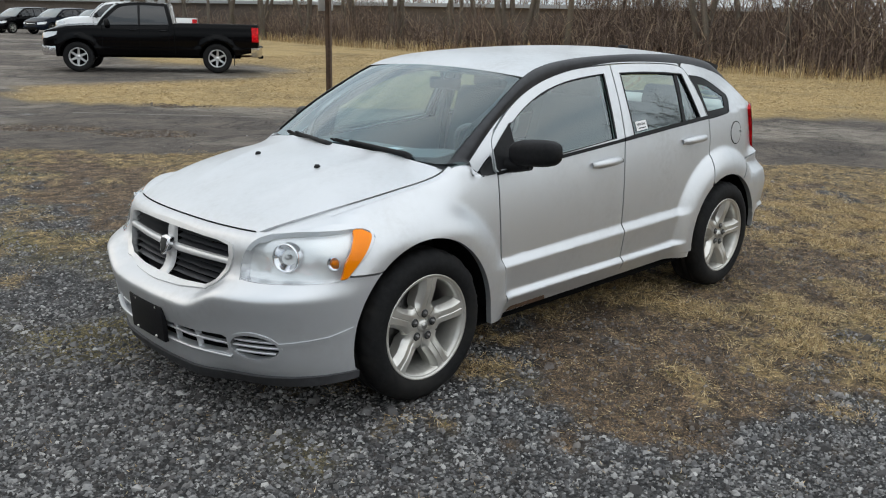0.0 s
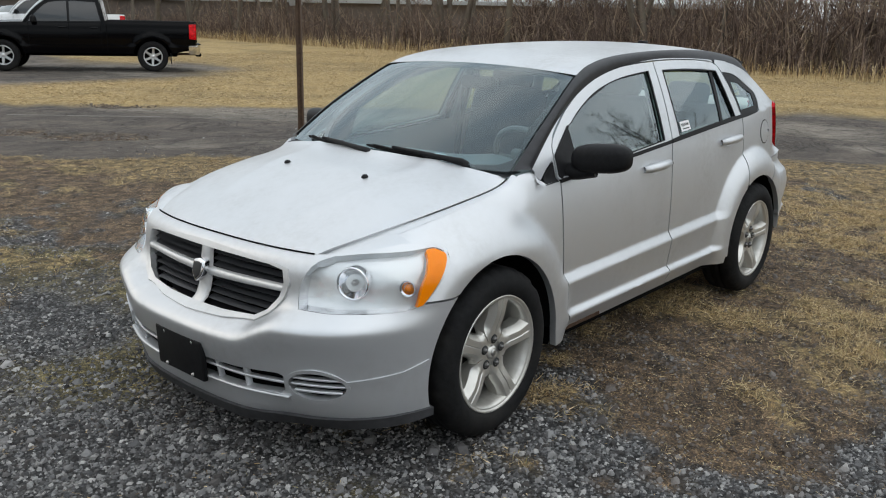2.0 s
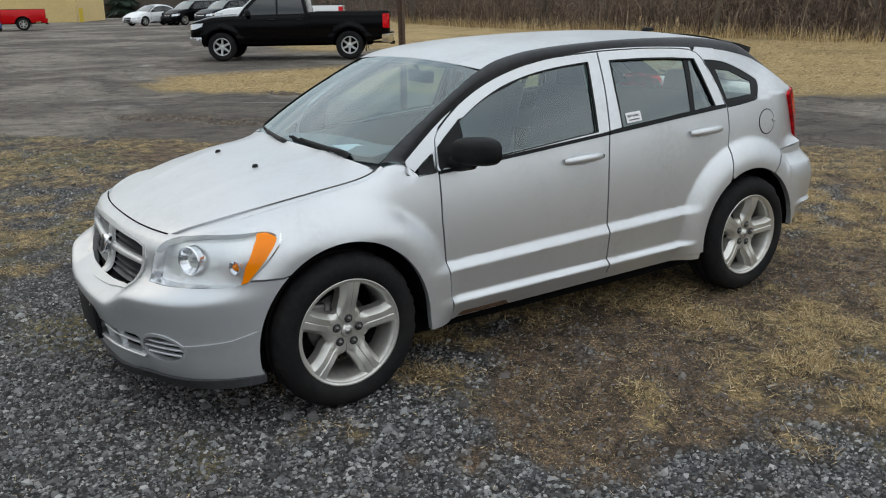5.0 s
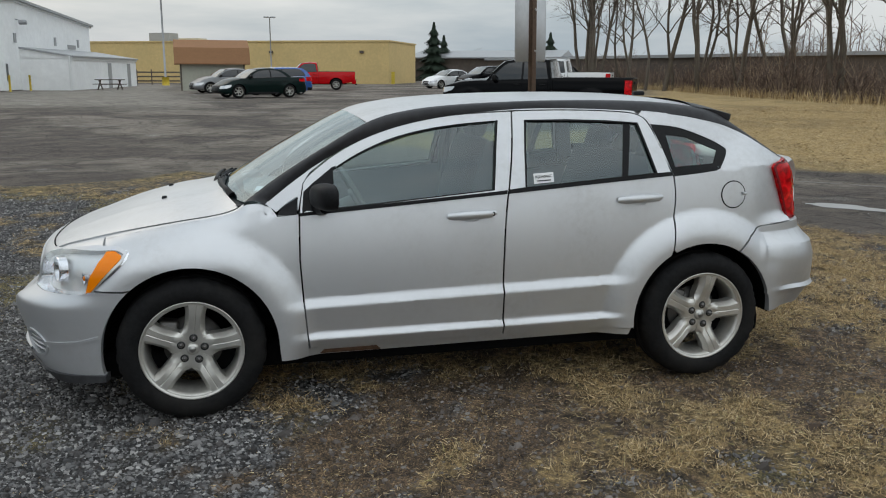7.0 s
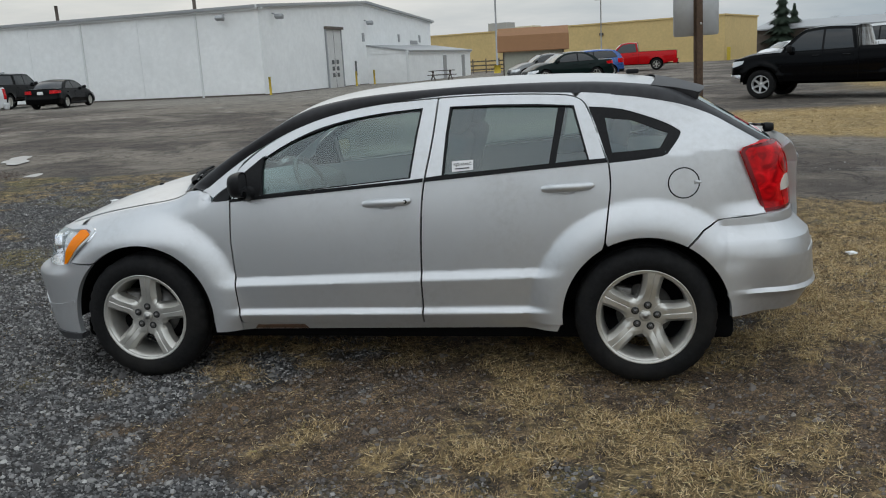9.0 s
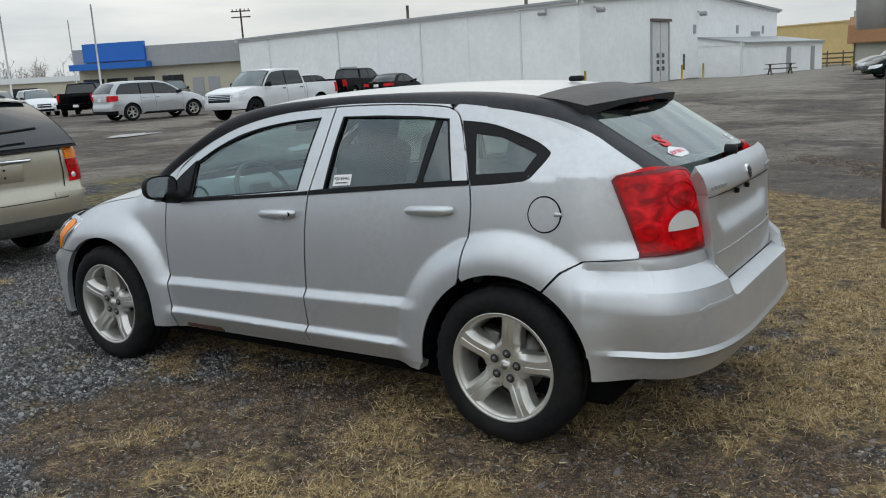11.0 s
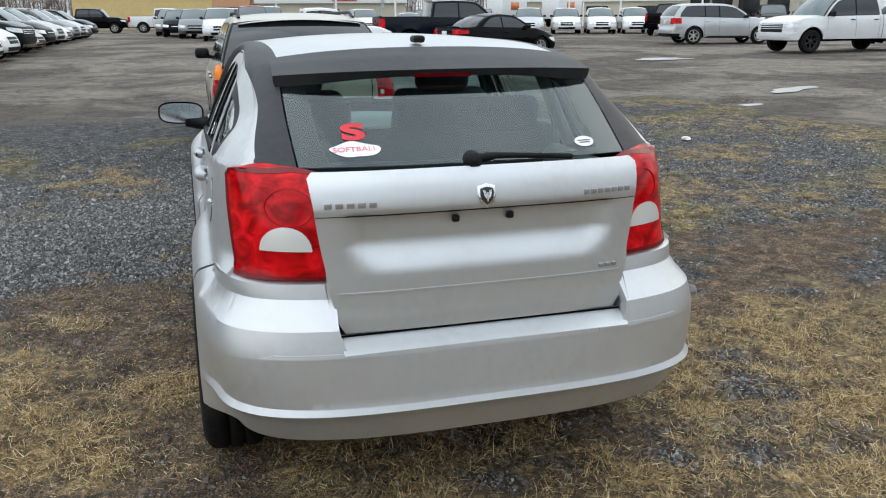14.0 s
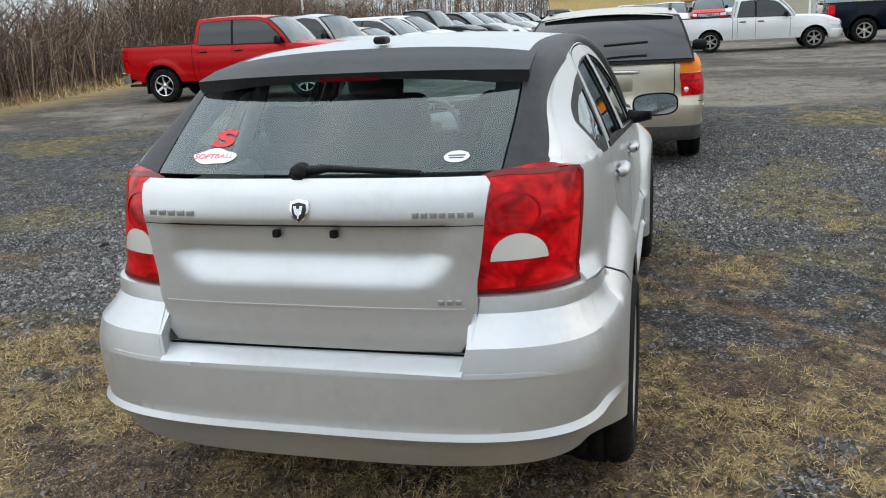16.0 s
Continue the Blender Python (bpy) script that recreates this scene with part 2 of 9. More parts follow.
def nose(s, z):
    """The front: s from 0 in the middle to 1 at the station NOSE_X, and on along the side, a metre for 0.65."""
    if s < 0:
        p = nose(-s, z)
        return Vector((p.x, -p.y, p.z))
    if s > 1:
        x = NOSE_X - (s - 1) * 0.65
        return Vector((x, side_y(x, z), z))
    th = s * math.pi / 2
    e = 2 / 2.5
    yw = side_y(NOSE_X, z)
    y = yw * math.sin(th) ** e
    lift = 0.07 * (1 - sstep(0.30, 0.50, y)) * (1 - sstep(0.64, 0.78, z))
    x = NOSE_X + (nose_front(z + lift) - NOSE_X) * max(0.0, math.cos(th)) ** e
    return Vector((x, y, z))


def nose_s(y, z=0.6):
    """The s at which the front is y from the middle."""
    yw = side_y(NOSE_X, z)
    return math.copysign(math.asin(min(1.0, abs(y) / yw) ** 1.25) / (math.pi / 2), y)


tail_rear = pchip([(0.18, -2.05), (0.36, -2.13), (0.63, -2.18), (0.665, -2.16), (0.70, -2.105), (0.80, -2.098), (0.95, -2.092), (1.02, -2.092), (1.04, -2.095), (1.10, -2.082), (1.145, -2.05), (1.165, -2.01), (1.45, -1.55)])
CORNER = 3.6


def tail(s, z):
    """The back: s from 0 in the middle to 1 at the station TAIL_X, and on along the side."""
    if s < 0:
        p = tail(-s, z)
        return Vector((p.x, -p.y, p.z))
    if s > 1:
        x = TAIL_X + (s - 1) * 0.5
        return Vector((x, side_y(x, z), z))
    th = s * math.pi / 2
    e = 2 / CORNER
    yw = side_y(TAIL_X, z)
    return Vector((TAIL_X + (tail_rear(z) - TAIL_X) * max(0.0, math.cos(th)) ** e, yw * math.sin(th) ** e, z))


def tail_s(y, z=0.6):
    yw = side_y(TAIL_X, z)
    return math.copysign(math.asin(min(1.0, abs(y) / yw) ** (CORNER / 2)) / (math.pi / 2), y)


def roof_z(x, y):
    c = pchip([(-1.75, 1.40), (-1.55, 1.452), (-1.32, 1.482), (-1.0, 1.497), (-0.6, 1.499), (-0.2, 1.487), (0.1, 1.465), (0.3, 1.438), (0.45, 1.408), (0.6, 1.37)])(x)
    return c - 0.09 * abs(y) ** 2 / 0.3 * (1 + 0.3 * abs(y) ** 2)
# ---- mesh helpers ----
def thing(name, label, category, group="", kind="", at=None):
    ob = tagged(new(name), label, category, group, kind)
    if at is not None:
        ob.matrix_basis = at
    return ob


def part(name, bm, material, parent, label="", smooth=True, angle=None):
    me = bpy.data.meshes.new(name)
    bm.to_mesh(me)
    bm.free()
    return part_of(name, me, material, parent, label, smooth, angle)


def part_of(name, me, material, parent, label="", smooth=True, angle=None):
    for m in material if isinstance(material, (list, tuple)) else [material]:
        me.materials.append(m)
    me.shade_smooth() if smooth else me.shade_flat()
    if angle:
        me.set_sharp_from_angle(angle=radians(angle))
    ob = new(name, me)
    ob.parent = parent
    if label:
        ob["label"] = label
    return ob


def grid(fn, nu, nv, close_u=False):
    """A bmesh of a grid of points fn(i / nu, j / nv)."""
    bm = bmesh.new()
    rows = [[bm.verts.new(fn(i / nu, j / nv)) for j in range(nv + 1)] for i in range(nu + (0 if close_u else 1))]
    n = len(rows)
    for i in range(n if close_u else n - 1):
        a, b = rows[i], rows[(i + 1) % n]
        for j in range(nv):
            bm.faces.new((a[j], b[j], b[j + 1], a[j + 1]))
    return bm


def join(*bms):
    """All of them in one bmesh."""
    out = bmesh.new()
    for b in bms:
        me = bpy.data.meshes.new("tmp")
        b.to_mesh(me)
        b.free()
        out.from_mesh(me)
        bpy.data.meshes.remove(me)
    return out


def moved(bm, m):
    bmesh.ops.transform(bm, matrix=m, verts=bm.verts)
    return bm


def box(cx, cy, cz, sx, sy, sz, bevel=0.0, seg=2):
    bm = bmesh.new()
    bmesh.ops.create_cube(bm, size=1.0, matrix=Matrix.Translation((cx, cy, cz)) @ Matrix.Diagonal((sx, sy, sz, 1)))
    if bevel > 0:
        bmesh.ops.bevel(bm, geom=list(bm.edges), offset=bevel, segments=seg, profile=0.5, affect="EDGES")
    return bm


def lathe(profile, n=48, axis="y"):
    """Turns (radius, along) points round an axis."""
    def fn(u, v):
        r, a = profile[round(v * (len(profile) - 1))]
        t = 2 * math.pi * u
        c, s = r * math.cos(t), r * math.sin(t)
        return {"y": (c, a, s), "z": (c, s, a), "x": (a, c, s)}[axis]
    return grid(fn, n, len(profile) - 1, close_u=True)


def tube(points, radius, n=8, caps=True):
    """A round bar along points; radius: one number, or one for each."""
    pts = [Vector(p) for p in points]
    rad = radius if isinstance(radius, (list, tuple)) else [radius] * len(pts)
    bm = bmesh.new()
    rings = []
    for i, p in enumerate(pts):
        d = (pts[min(i + 1, len(pts) - 1)] - pts[max(i - 1, 0)]).normalized()
        a = d.cross(Vector((0, 0, 1)) if abs(d.z) < 0.9 else Vector((1, 0, 0))).normalized()
        b = d.cross(a)
        rings.append([bm.verts.new(p + rad[i] * (math.cos(2 * math.pi * k / n) * a + math.sin(2 * math.pi * k / n) * b)) for k in range(n)])
    for r, s in zip(rings, rings[1:]):
        for k in range(n):
            bm.faces.new((r[k], r[(k + 1) % n], s[(k + 1) % n], s[k]))
    if caps:
        bm.faces.new(rings[0])
        bm.faces.new(rings[-1][::-1])
    return bm


def prism(outline, depth, to3d, bevel=0.0):
    """A flat outline of (u, v) points, given a depth; to3d(u, v, w) places it."""
    bm = bmesh.new()
    a = [bm.verts.new(to3d(u, v, 0)) for u, v in outline]
    b = [bm.verts.new(to3d(u, v, depth)) for u, v in outline]
    n = len(a)
    bm.faces.new(a[::-1])
    bm.faces.new(b)
    for k in range(n):
        bm.faces.new((a[k], a[(k + 1) % n], b[(k + 1) % n], b[k]))
    bmesh.ops.recalc_face_normals(bm, faces=bm.faces)
    if bevel > 0:
        bmesh.ops.bevel(bm, geom=list(bm.edges), offset=bevel, segments=2, profile=0.5, affect="EDGES")
    return bm


def spline(pts, n=5):
    """A smooth open curve through 2D or 3D points."""
    P = [np.array(p, float) for p in pts]
    out = []
    for i in range(len(P) - 1):
        p0, p1, p2, p3 = P[max(i - 1, 0)], P[i], P[i + 1], P[min(i + 2, len(P) - 1)]
        for k in range(n):
            t = k / n
            out.append(tuple(0.5 * (2 * p1 + (p2 - p0) * t + (2 * p0 - 5 * p1 + 4 * p2 - p3) * t * t + (3 * p1 - p0 - 3 * p2 + p3) * t**3)))
    return out + [tuple(P[-1])]


def arc(cx, cz, r, a0, a1, n=20):
    return [(cx + r * math.cos(radians(a0 + (a1 - a0) * k / n)), cz + r * math.sin(radians(a0 + (a1 - a0) * k / n))) for k in range(n + 1)]


def panel(loops, fmap, step=0.03, thick=0.012, out=1, lift=0.0, us=(), vs=()):
    """A sheet bounded by loops of (u, v), the first outside, the others holes, laid on the surface fmap(u, v), with turned-in edges."""
    bm = bmesh.new()
    for loop in loops:
        v = [bm.verts.new((p[0], p[1], 0)) for p in loop]
        for k in range(len(v)):
            if (v[k].co - v[(k + 1) % len(v)].co).length > 1e-7:
                bm.edges.new((v[k], v[(k + 1) % len(v)]))
    bmesh.ops.triangle_fill(bm, edges=bm.edges[:], use_beauty=True, use_dissolve=False)
    xs, ys = [v.co.x for v in bm.verts], [v.co.y for v in bm.verts]
    su, sv = step if isinstance(step, tuple) else (step, step)
    cuts_u = [min(xs) + su * (k + 0.5) for k in range(int((max(xs) - min(xs)) / su))] + list(us)
    cuts_v = [min(ys) + sv * (k + 0.5) for k in range(int((max(ys) - min(ys)) / sv))] + list(vs)
    for c in cuts_u:
        bmesh.ops.bisect_plane(bm, geom=bm.verts[:] + bm.edges[:] + bm.faces[:], dist=1e-6, plane_co=(c, 0, 0), plane_no=(1, 0, 0))
    for c in cuts_v:
        bmesh.ops.bisect_plane(bm, geom=bm.verts[:] + bm.edges[:] + bm.faces[:], dist=1e-6, plane_co=(0, c, 0), plane_no=(0, 1, 0))
    slant = [e for e in bm.edges if len(e.link_faces) == 2 and abs(e.verts[0].co.x - e.verts[1].co.x) > 1e-5 and abs(e.verts[0].co.y - e.verts[1].co.y) > 1e-5]
    bmesh.ops.dissolve_edges(bm, edges=slant, use_verts=False)
    place, inward = {}, {}
    for v in bm.verts:
        u, w = v.co.x, v.co.y
        p = Vector(fmap(u, w))
        n = (Vector(fmap(u + 1e-3, w)) - Vector(fmap(u - 1e-3, w))).cross(Vector(fmap(u, w + 1e-3)) - Vector(fmap(u, w - 1e-3)))
        n = n.normalized() * out if n.length > 0 else Vector((0, 0, 1))
        place[v], inward[v] = p + n * lift, p + n * (lift - thick)
    rims = [(e.verts[0], e.verts[1]) for e in bm.edges if len(e.link_faces) == 1] if thick else []
    for a, b in rims:
        q = [bm.verts.new(p) for p in (place[a], place[b], inward[b], inward[a])]
        bm.faces.new(q)
    for v, p in place.items():
        v.co = p
    return bm


def mirror_y(bm):
    bmesh.ops.transform(bm, matrix=Matrix.Diagonal((1, -1, 1, 1)), verts=bm.verts)
    bmesh.ops.reverse_faces(bm, faces=bm.faces)
    return bm


def text_part(name, words, size, m, material, parent, spread=1.0):
    cu = bpy.data.curves.new(name, "FONT")
    cu.body, cu.size, cu.align_x, cu.align_y, cu.extrude, cu.space_character = words, size, "CENTER", "CENTER", 0.0006, spread
    cu.materials.append(material)
    ob = new(name, cu)
    ob.parent, ob.matrix_basis = parent, m
    return ob
# ---- ground ----
def ground_z(x, y):
    """Flat round the hatchback, rising a little across the lot."""
    return 0.30 * sstep(12.0, 42.0, math.hypot(x, y))


def fbm(x, y, s, seed, octaves=4):
    return noise.fractal(Vector((x * s + seed * 17.3, y * s - seed * 9.1, seed * 3.7)), 0.9, 2.1, octaves)


HOLES = ((-1.85, -8.45, 0.85, 0.42), (-0.95, -9.9, 1.0, 0.45), (-4.1, -11.9, 0.7, 0.3), (9.8, -9.2, 0.9, 0.35))


def holes_at(x, y):
    """One in a pothole of the lane, nought outside."""
    hole = 0.0
    for hx, hy, hl, hw_ in HOLES:
        if abs(x - hx) < 2 and abs(y - hy) < 2:
            u, v = 0.714 * (x - hx) - 0.70 * (y - hy), 0.70 * (x - hx) + 0.714 * (y - hy)
            hole = max(hole, sstep(1.15, 0.65, math.hypot(u / hl, v / hw_) + 0.35 * fbm(x, y, 2.0, 3, 3)))
    return hole


def zones(x, y):
    """How far each cover lies at a place: asphalt, field grass, island grass, bare dirt, moss."""
    w = 0.45 * fbm(x, y, 0.5, 1) + 0.12 * fbm(x, y, 3.0, 2)
    d = -0.70 * x - 0.714 * y + w
    e = 0.806 * (x + 2.3) - 0.593 * (y + 15.5) + w
    pad = sstep(1.25, 0.95, math.hypot((x + 6.6) / 5.4, (y + 20.6) / 3.4) + 0.12 * w)
    lot = max(sstep(-0.3, 0.4, e) * sstep(-8.2, -9.0, y + w), sstep(9.6, 10.8, x + 1.3 * w + 0.12 * y))
    lane = sstep(5.3, 5.75, d) * sstep(11.75, 11.3, d)
    asphalt = max(lot, lane, 0.9 * pad)
    hole = holes_at(x, y)
    asphalt *= 1 - hole
    field = max(sstep(11.3, 11.8, d), sstep(-24, -26, x)) * (1 - max(lot, pad))
    if x > 6 and y > 12:
        field = max(field, sstep(13.0, 15.5, y + w - 0.1 * (x - 12)))
        asphalt *= 1 - field
    island = (1 - asphalt) * (1 - field)
    g = fbm(x, y, 0.62, 5, 5) + 1.0 * fbm(x, y, 3.2, 6, 4)
    lean = 0.90 * sstep(0.1, -1.5, x) + 0.15 * sstep(2.0, 4.2, y) * sstep(3.4, 0.8, x) - 0.25 * sstep(1.9, 2.6, y) * sstep(-1.2, -0.4, x) - 0.55 * sstep(0.9, 2.4, x) * sstep(-3.5, -1.5, y) + 0.5 * sstep(-5.6, -7.6, y) + 0.3 * sstep(3.8, 5.2, d)
    strip = math.exp(-((y - 1.25) / 0.55) ** 2) * sstep(1.15, 0.7, x)
    right = 0.75 * sstep(-1.4, -3.0, y) * sstep(3.5, 1.0, x) + 0.3 * sstep(-1.4, -3.0, y) * sstep(1.0, 3.5, x)
    grass = (1 - hole) * island * sstep(0.12, 0.40, g + lean - 0.30 + 0.30 * right)
    dirt = island * sstep(0.24, 0.46, 0.62 * fbm(x, y, 1.1, 8, 4) + 0.95 * strip + 0.36 * sstep(0.7, -1.0, x) - 0.30 * sstep(0.9, 1.6, x) * sstep(-2.5, -1.0, y) - 0.40 * sstep(1.2, 2.2, x) - 0.25 * sstep(0.6, 1.8, x) * sstep(-0.5, -2.0, y) + 0.30 * sstep(-1.2, -2.6, y) * sstep(1.8, 0.2, x) + 0.06 + 0.55 * fbm(x, y, 5.0, 9, 3))
    dirt = max(dirt, 0.45 * hole)
    moss = (1 - hole) * sstep(0.05, 0.5, fbm(x, y, 0.8, 11) + 0.45 * sstep(-4.6, -6.4, y) * sstep(4, 2, x)) * island
    return asphalt, field, grass, dirt, moss


def ground_material():
    m = material("ground_cover", (0.1, 0.1, 0.1), 0.9)
    n = Nodes(m)
    v = n.coords()
    a = n.t.nodes.new("ShaderNodeAttribute")
    a.attribute_name = "cover"
    sep = n.t.nodes.new("ShaderNodeSeparateColor")
    n.link(a.outputs["Color"], sep.inputs[0])
    b = n.t.nodes.new("ShaderNodeAttribute")
    b.attribute_name = "cover_two"
    sep2 = n.t.nodes.new("ShaderNodeSeparateColor")
    n.link(b.outputs["Color"], sep2.inputs[0])
    fine = n.noise(v, 150, 4, 0.7)
    mid = n.noise(v, 22, 5, 0.65)
    big = n.noise(v, 1.4, 5, 0.6)
    huge = n.noise(v, 0.22, 5, 0.6, 0.6)
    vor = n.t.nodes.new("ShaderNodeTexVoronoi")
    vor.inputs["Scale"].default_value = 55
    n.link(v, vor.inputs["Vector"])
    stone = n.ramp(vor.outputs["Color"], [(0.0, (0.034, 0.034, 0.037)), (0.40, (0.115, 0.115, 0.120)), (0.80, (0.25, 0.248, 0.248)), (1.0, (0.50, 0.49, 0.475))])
    # shade between the stones, painted in: darker away from each stone's middle
    gap_shade = n.ramp(vor.outputs["Distance"], [(0.25, (1, 1, 1)), (0.62, (0.16,) * 3)])
    stone = n.mix(1.0, stone, gap_shade, "MULTIPLY")
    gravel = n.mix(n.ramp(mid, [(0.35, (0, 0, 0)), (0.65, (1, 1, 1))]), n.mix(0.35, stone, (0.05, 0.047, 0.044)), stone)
    dirt = n.mix(n.ramp(fine, [(0.3, (0, 0, 0)), (0.7, (1, 1, 1))]), n.ramp(mid, [(0.3, (0.024, 0.016, 0.010)), (0.7, (0.105, 0.066, 0.038))]), (0.185, 0.128, 0.078))
    thatch = n.mix(n.ramp(fine, [(0.3, (0, 0, 0)), (0.75, (1, 1, 1))]), n.ramp(mid, [(0.3, (0.055, 0.038, 0.018)), (0.7, (0.20, 0.138, 0.063))]), (0.36, 0.27, 0.135))
    grain = n.t.nodes.new("ShaderNodeTexVoronoi")
    grain.inputs["Scale"].default_value = 150
    n.link(v, grain.inputs["Vector"])
    crumb = n.ramp(grain.outputs["Color"], [(0.10, (0.30,) * 3), (0.55, (0.95,) * 3), (0.95, (2.3, 2.2, 2.0))])
    dirt = n.mix(1.0, dirt, crumb, "MULTIPLY")
    fibre = n.ramp(n.noise(v, 95, 8, 0.75, 2.5), [(0.36, (0.28,) * 3), (0.52, (0.95,) * 3), (0.68, (2.2, 2.1, 1.9))])
    clump = n.ramp(n.noise(v, 13, 5, 0.7, 1.5), [(0.36, (0.42, 0.40, 0.36)), (0.60, (1.65, 1.62, 1.5))])
    thatch = n.mix(1.0, n.mix(1.0, thatch, fibre, "MULTIPLY"), clump, "MULTIPLY")
    mossy = n.ramp(mid, [(0.3, (0.075, 0.066, 0.030)), (0.7, (0.19, 0.155, 0.070))])
    tar = n.mix(n.ramp(big, [(0.35, (0, 0, 0)), (0.62, (1, 1, 1))]), n.ramp(fine, [(0.3, (0.054, 0.040, 0.031)), (0.7, (0.108, 0.082, 0.063))]), n.ramp(mid, [(0.3, (0.093, 0.067, 0.049)), (0.7, (0.178, 0.132, 0.099))]))
    tar = n.mix(n.ramp(huge, [(0.47, (0, 0, 0)), (0.57, (1, 1, 1))]), tar, n.ramp(mid, [(0.3, (0.184, 0.141, 0.104)), (0.7, (0.302, 0.238, 0.180))]))
    tar = n.mix(n.math("MULTIPLY", n.ramp(n.noise(v, 0.9, 6, 0.7, 1.0), [(0.54, (0, 0, 0)), (0.66, (1, 1, 1))]), 0.45), tar, (0.060, 0.047, 0.038))
    hay = n.mix(n.ramp(big, [(0.4, (0, 0, 0)), (0.65, (1, 1, 1))]), n.ramp(mid, [(0.3, (0.25, 0.175, 0.075)), (0.7, (0.44, 0.325, 0.15))]), n.ramp(fine, [(0.3, (0.21, 0.148, 0.068)), (0.7, (0.47, 0.355, 0.175))]))
    tuft = n.ramp(n.noise(v, 7.0, 6, 0.7, 1.2), [(0.36, (0.80, 0.75, 0.68)), (0.62, (1.45, 1.42, 1.32))])
    hay = n.mix(1.0, hay, tuft, "MULTIPLY")
    hay = n.mix(n.math("MULTIPLY", n.ramp(n.noise(v, 0.35, 5, 0.65, 0.8), [(0.48, (0, 0, 0)), (0.62, (1, 1, 1))]), 0.55), hay, (0.17, 0.125, 0.055))
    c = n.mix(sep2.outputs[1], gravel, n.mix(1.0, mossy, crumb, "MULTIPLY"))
    c = n.mix(sep2.outputs[0], c, dirt)
    c = n.mix(n.math("MULTIPLY", sep.outputs[2], n.ramp(mid, [(0.36, (0.1,) * 3), (0.60, (1,) * 3)])), c, thatch)
    # shade of hollows and light on clods, painted in from a hand's width down
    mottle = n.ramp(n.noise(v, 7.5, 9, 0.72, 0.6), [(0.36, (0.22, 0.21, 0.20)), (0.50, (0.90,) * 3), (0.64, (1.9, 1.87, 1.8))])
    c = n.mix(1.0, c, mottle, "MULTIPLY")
    slab = n.mix(n.ramp(big, [(0.40, (0, 0, 0)), (0.62, (1, 1, 1))]), n.ramp(mid, [(0.3, (0.19, 0.17, 0.145)), (0.7, (0.26, 0.235, 0.20))]), n.ramp(mid, [(0.3, (0.25, 0.225, 0.19)), (0.7, (0.33, 0.30, 0.255))]))
    crack = n.ramp(n.noise(v, 0.55, 9, 0.62, 1.6), [(0.480, (1, 1, 1)), (0.497, (0.30,) * 3), (0.503, (0.30,) * 3), (0.520, (1, 1, 1))])
    tar = n.mix(1.0, tar, (0.93, 1.03, 1.13), "MULTIPLY")
    tar = n.mix(sep2.outputs[2], tar, slab)
    tar = n.mix(0.8, tar, crack, "MULTIPLY")
    tar = n.mix(1.0, tar, n.ramp(n.noise(v, 2.6, 9, 0.70, 0.8), [(0.34, (0.74, 0.735, 0.73)), (0.52, (1.0,) * 3), (0.66, (1.2, 1.19, 1.17))]), "MULTIPLY")
    c = n.mix(sep.outputs[0], c, tar)
    c = n.mix(sep.outputs[1], c, hay)
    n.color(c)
    # standing damp makes parts of the lot glossier
    wet = n.math("MULTIPLY", sep.outputs[0], n.ramp(n.noise(v, 0.5, 4, 0.6), [(0.60, (0, 0, 0)), (0.68, (1, 1, 1))]))
    n.rough(n.math("SUBTRACT", 0.93, n.math("MULTIPLY", wet, 0.45)))
    hgt = n.math("ADD", n.math("MULTIPLY", vor.outputs["Distance"], 0.6), n.math("ADD", mid, fine))
    n.bump(n.math("ADD", hgt, n.math("MULTIPLY", grain.outputs["Distance"], 0.5)), 0.8, 0.02)
    return m


def spaced(lo, hi, step, far):
    a = [lo + step * k for k in range(int((hi - lo) / step) + 1)]
    out, d, p = [], step, a[0]
    while p > -far:
        d = min(d * 1.18, 120)
        p -= d
        out.insert(0, p)
    d, p = step, a[-1]
    while p < far:
        d = min(d * 1.18, 120)
        p += d
        a.append(p)
    return out + a


def apron(x, y):
    """Paler concrete before the warehouse's walls."""
    u, v = (x - 17.0) * 0.9877 - (y + 41.3) * 0.1564, (x - 17.0) * 0.1564 + (y + 41.3) * 0.9877
    w = 1.6 * fbm(x, y, 0.12, 31, 3)
    return sstep(0.0, 2.0, v + 40) * sstep(11.5 + w, 8.5 + w, v) * sstep(-15.0 + w, -11.0 + w, u + 0.24 * v)


COVER = {}


def cover_at(x, y):
    """The covers and the height at many places at once: asphalt, field, grass, dirt, moss, z."""
    gx, gy, v = COVER["x"], COVER["y"], COVER["v"]
    i = np.clip(np.searchsorted(gx, x) - 1, 0, len(gx) - 2)
    j = np.clip(np.searchsorted(gy, y) - 1, 0, len(gy) - 2)
    a = ((x - gx[i]) / (gx[i + 1] - gx[i]))[:, None]
    b = ((y - gy[j]) / (gy[j + 1] - gy[j]))[:, None]
    return (v[i, j] * (1 - a) * (1 - b) + v[i + 1, j] * a * (1 - b) + v[i, j + 1] * (1 - a) * b + v[i + 1, j + 1] * a * b).T


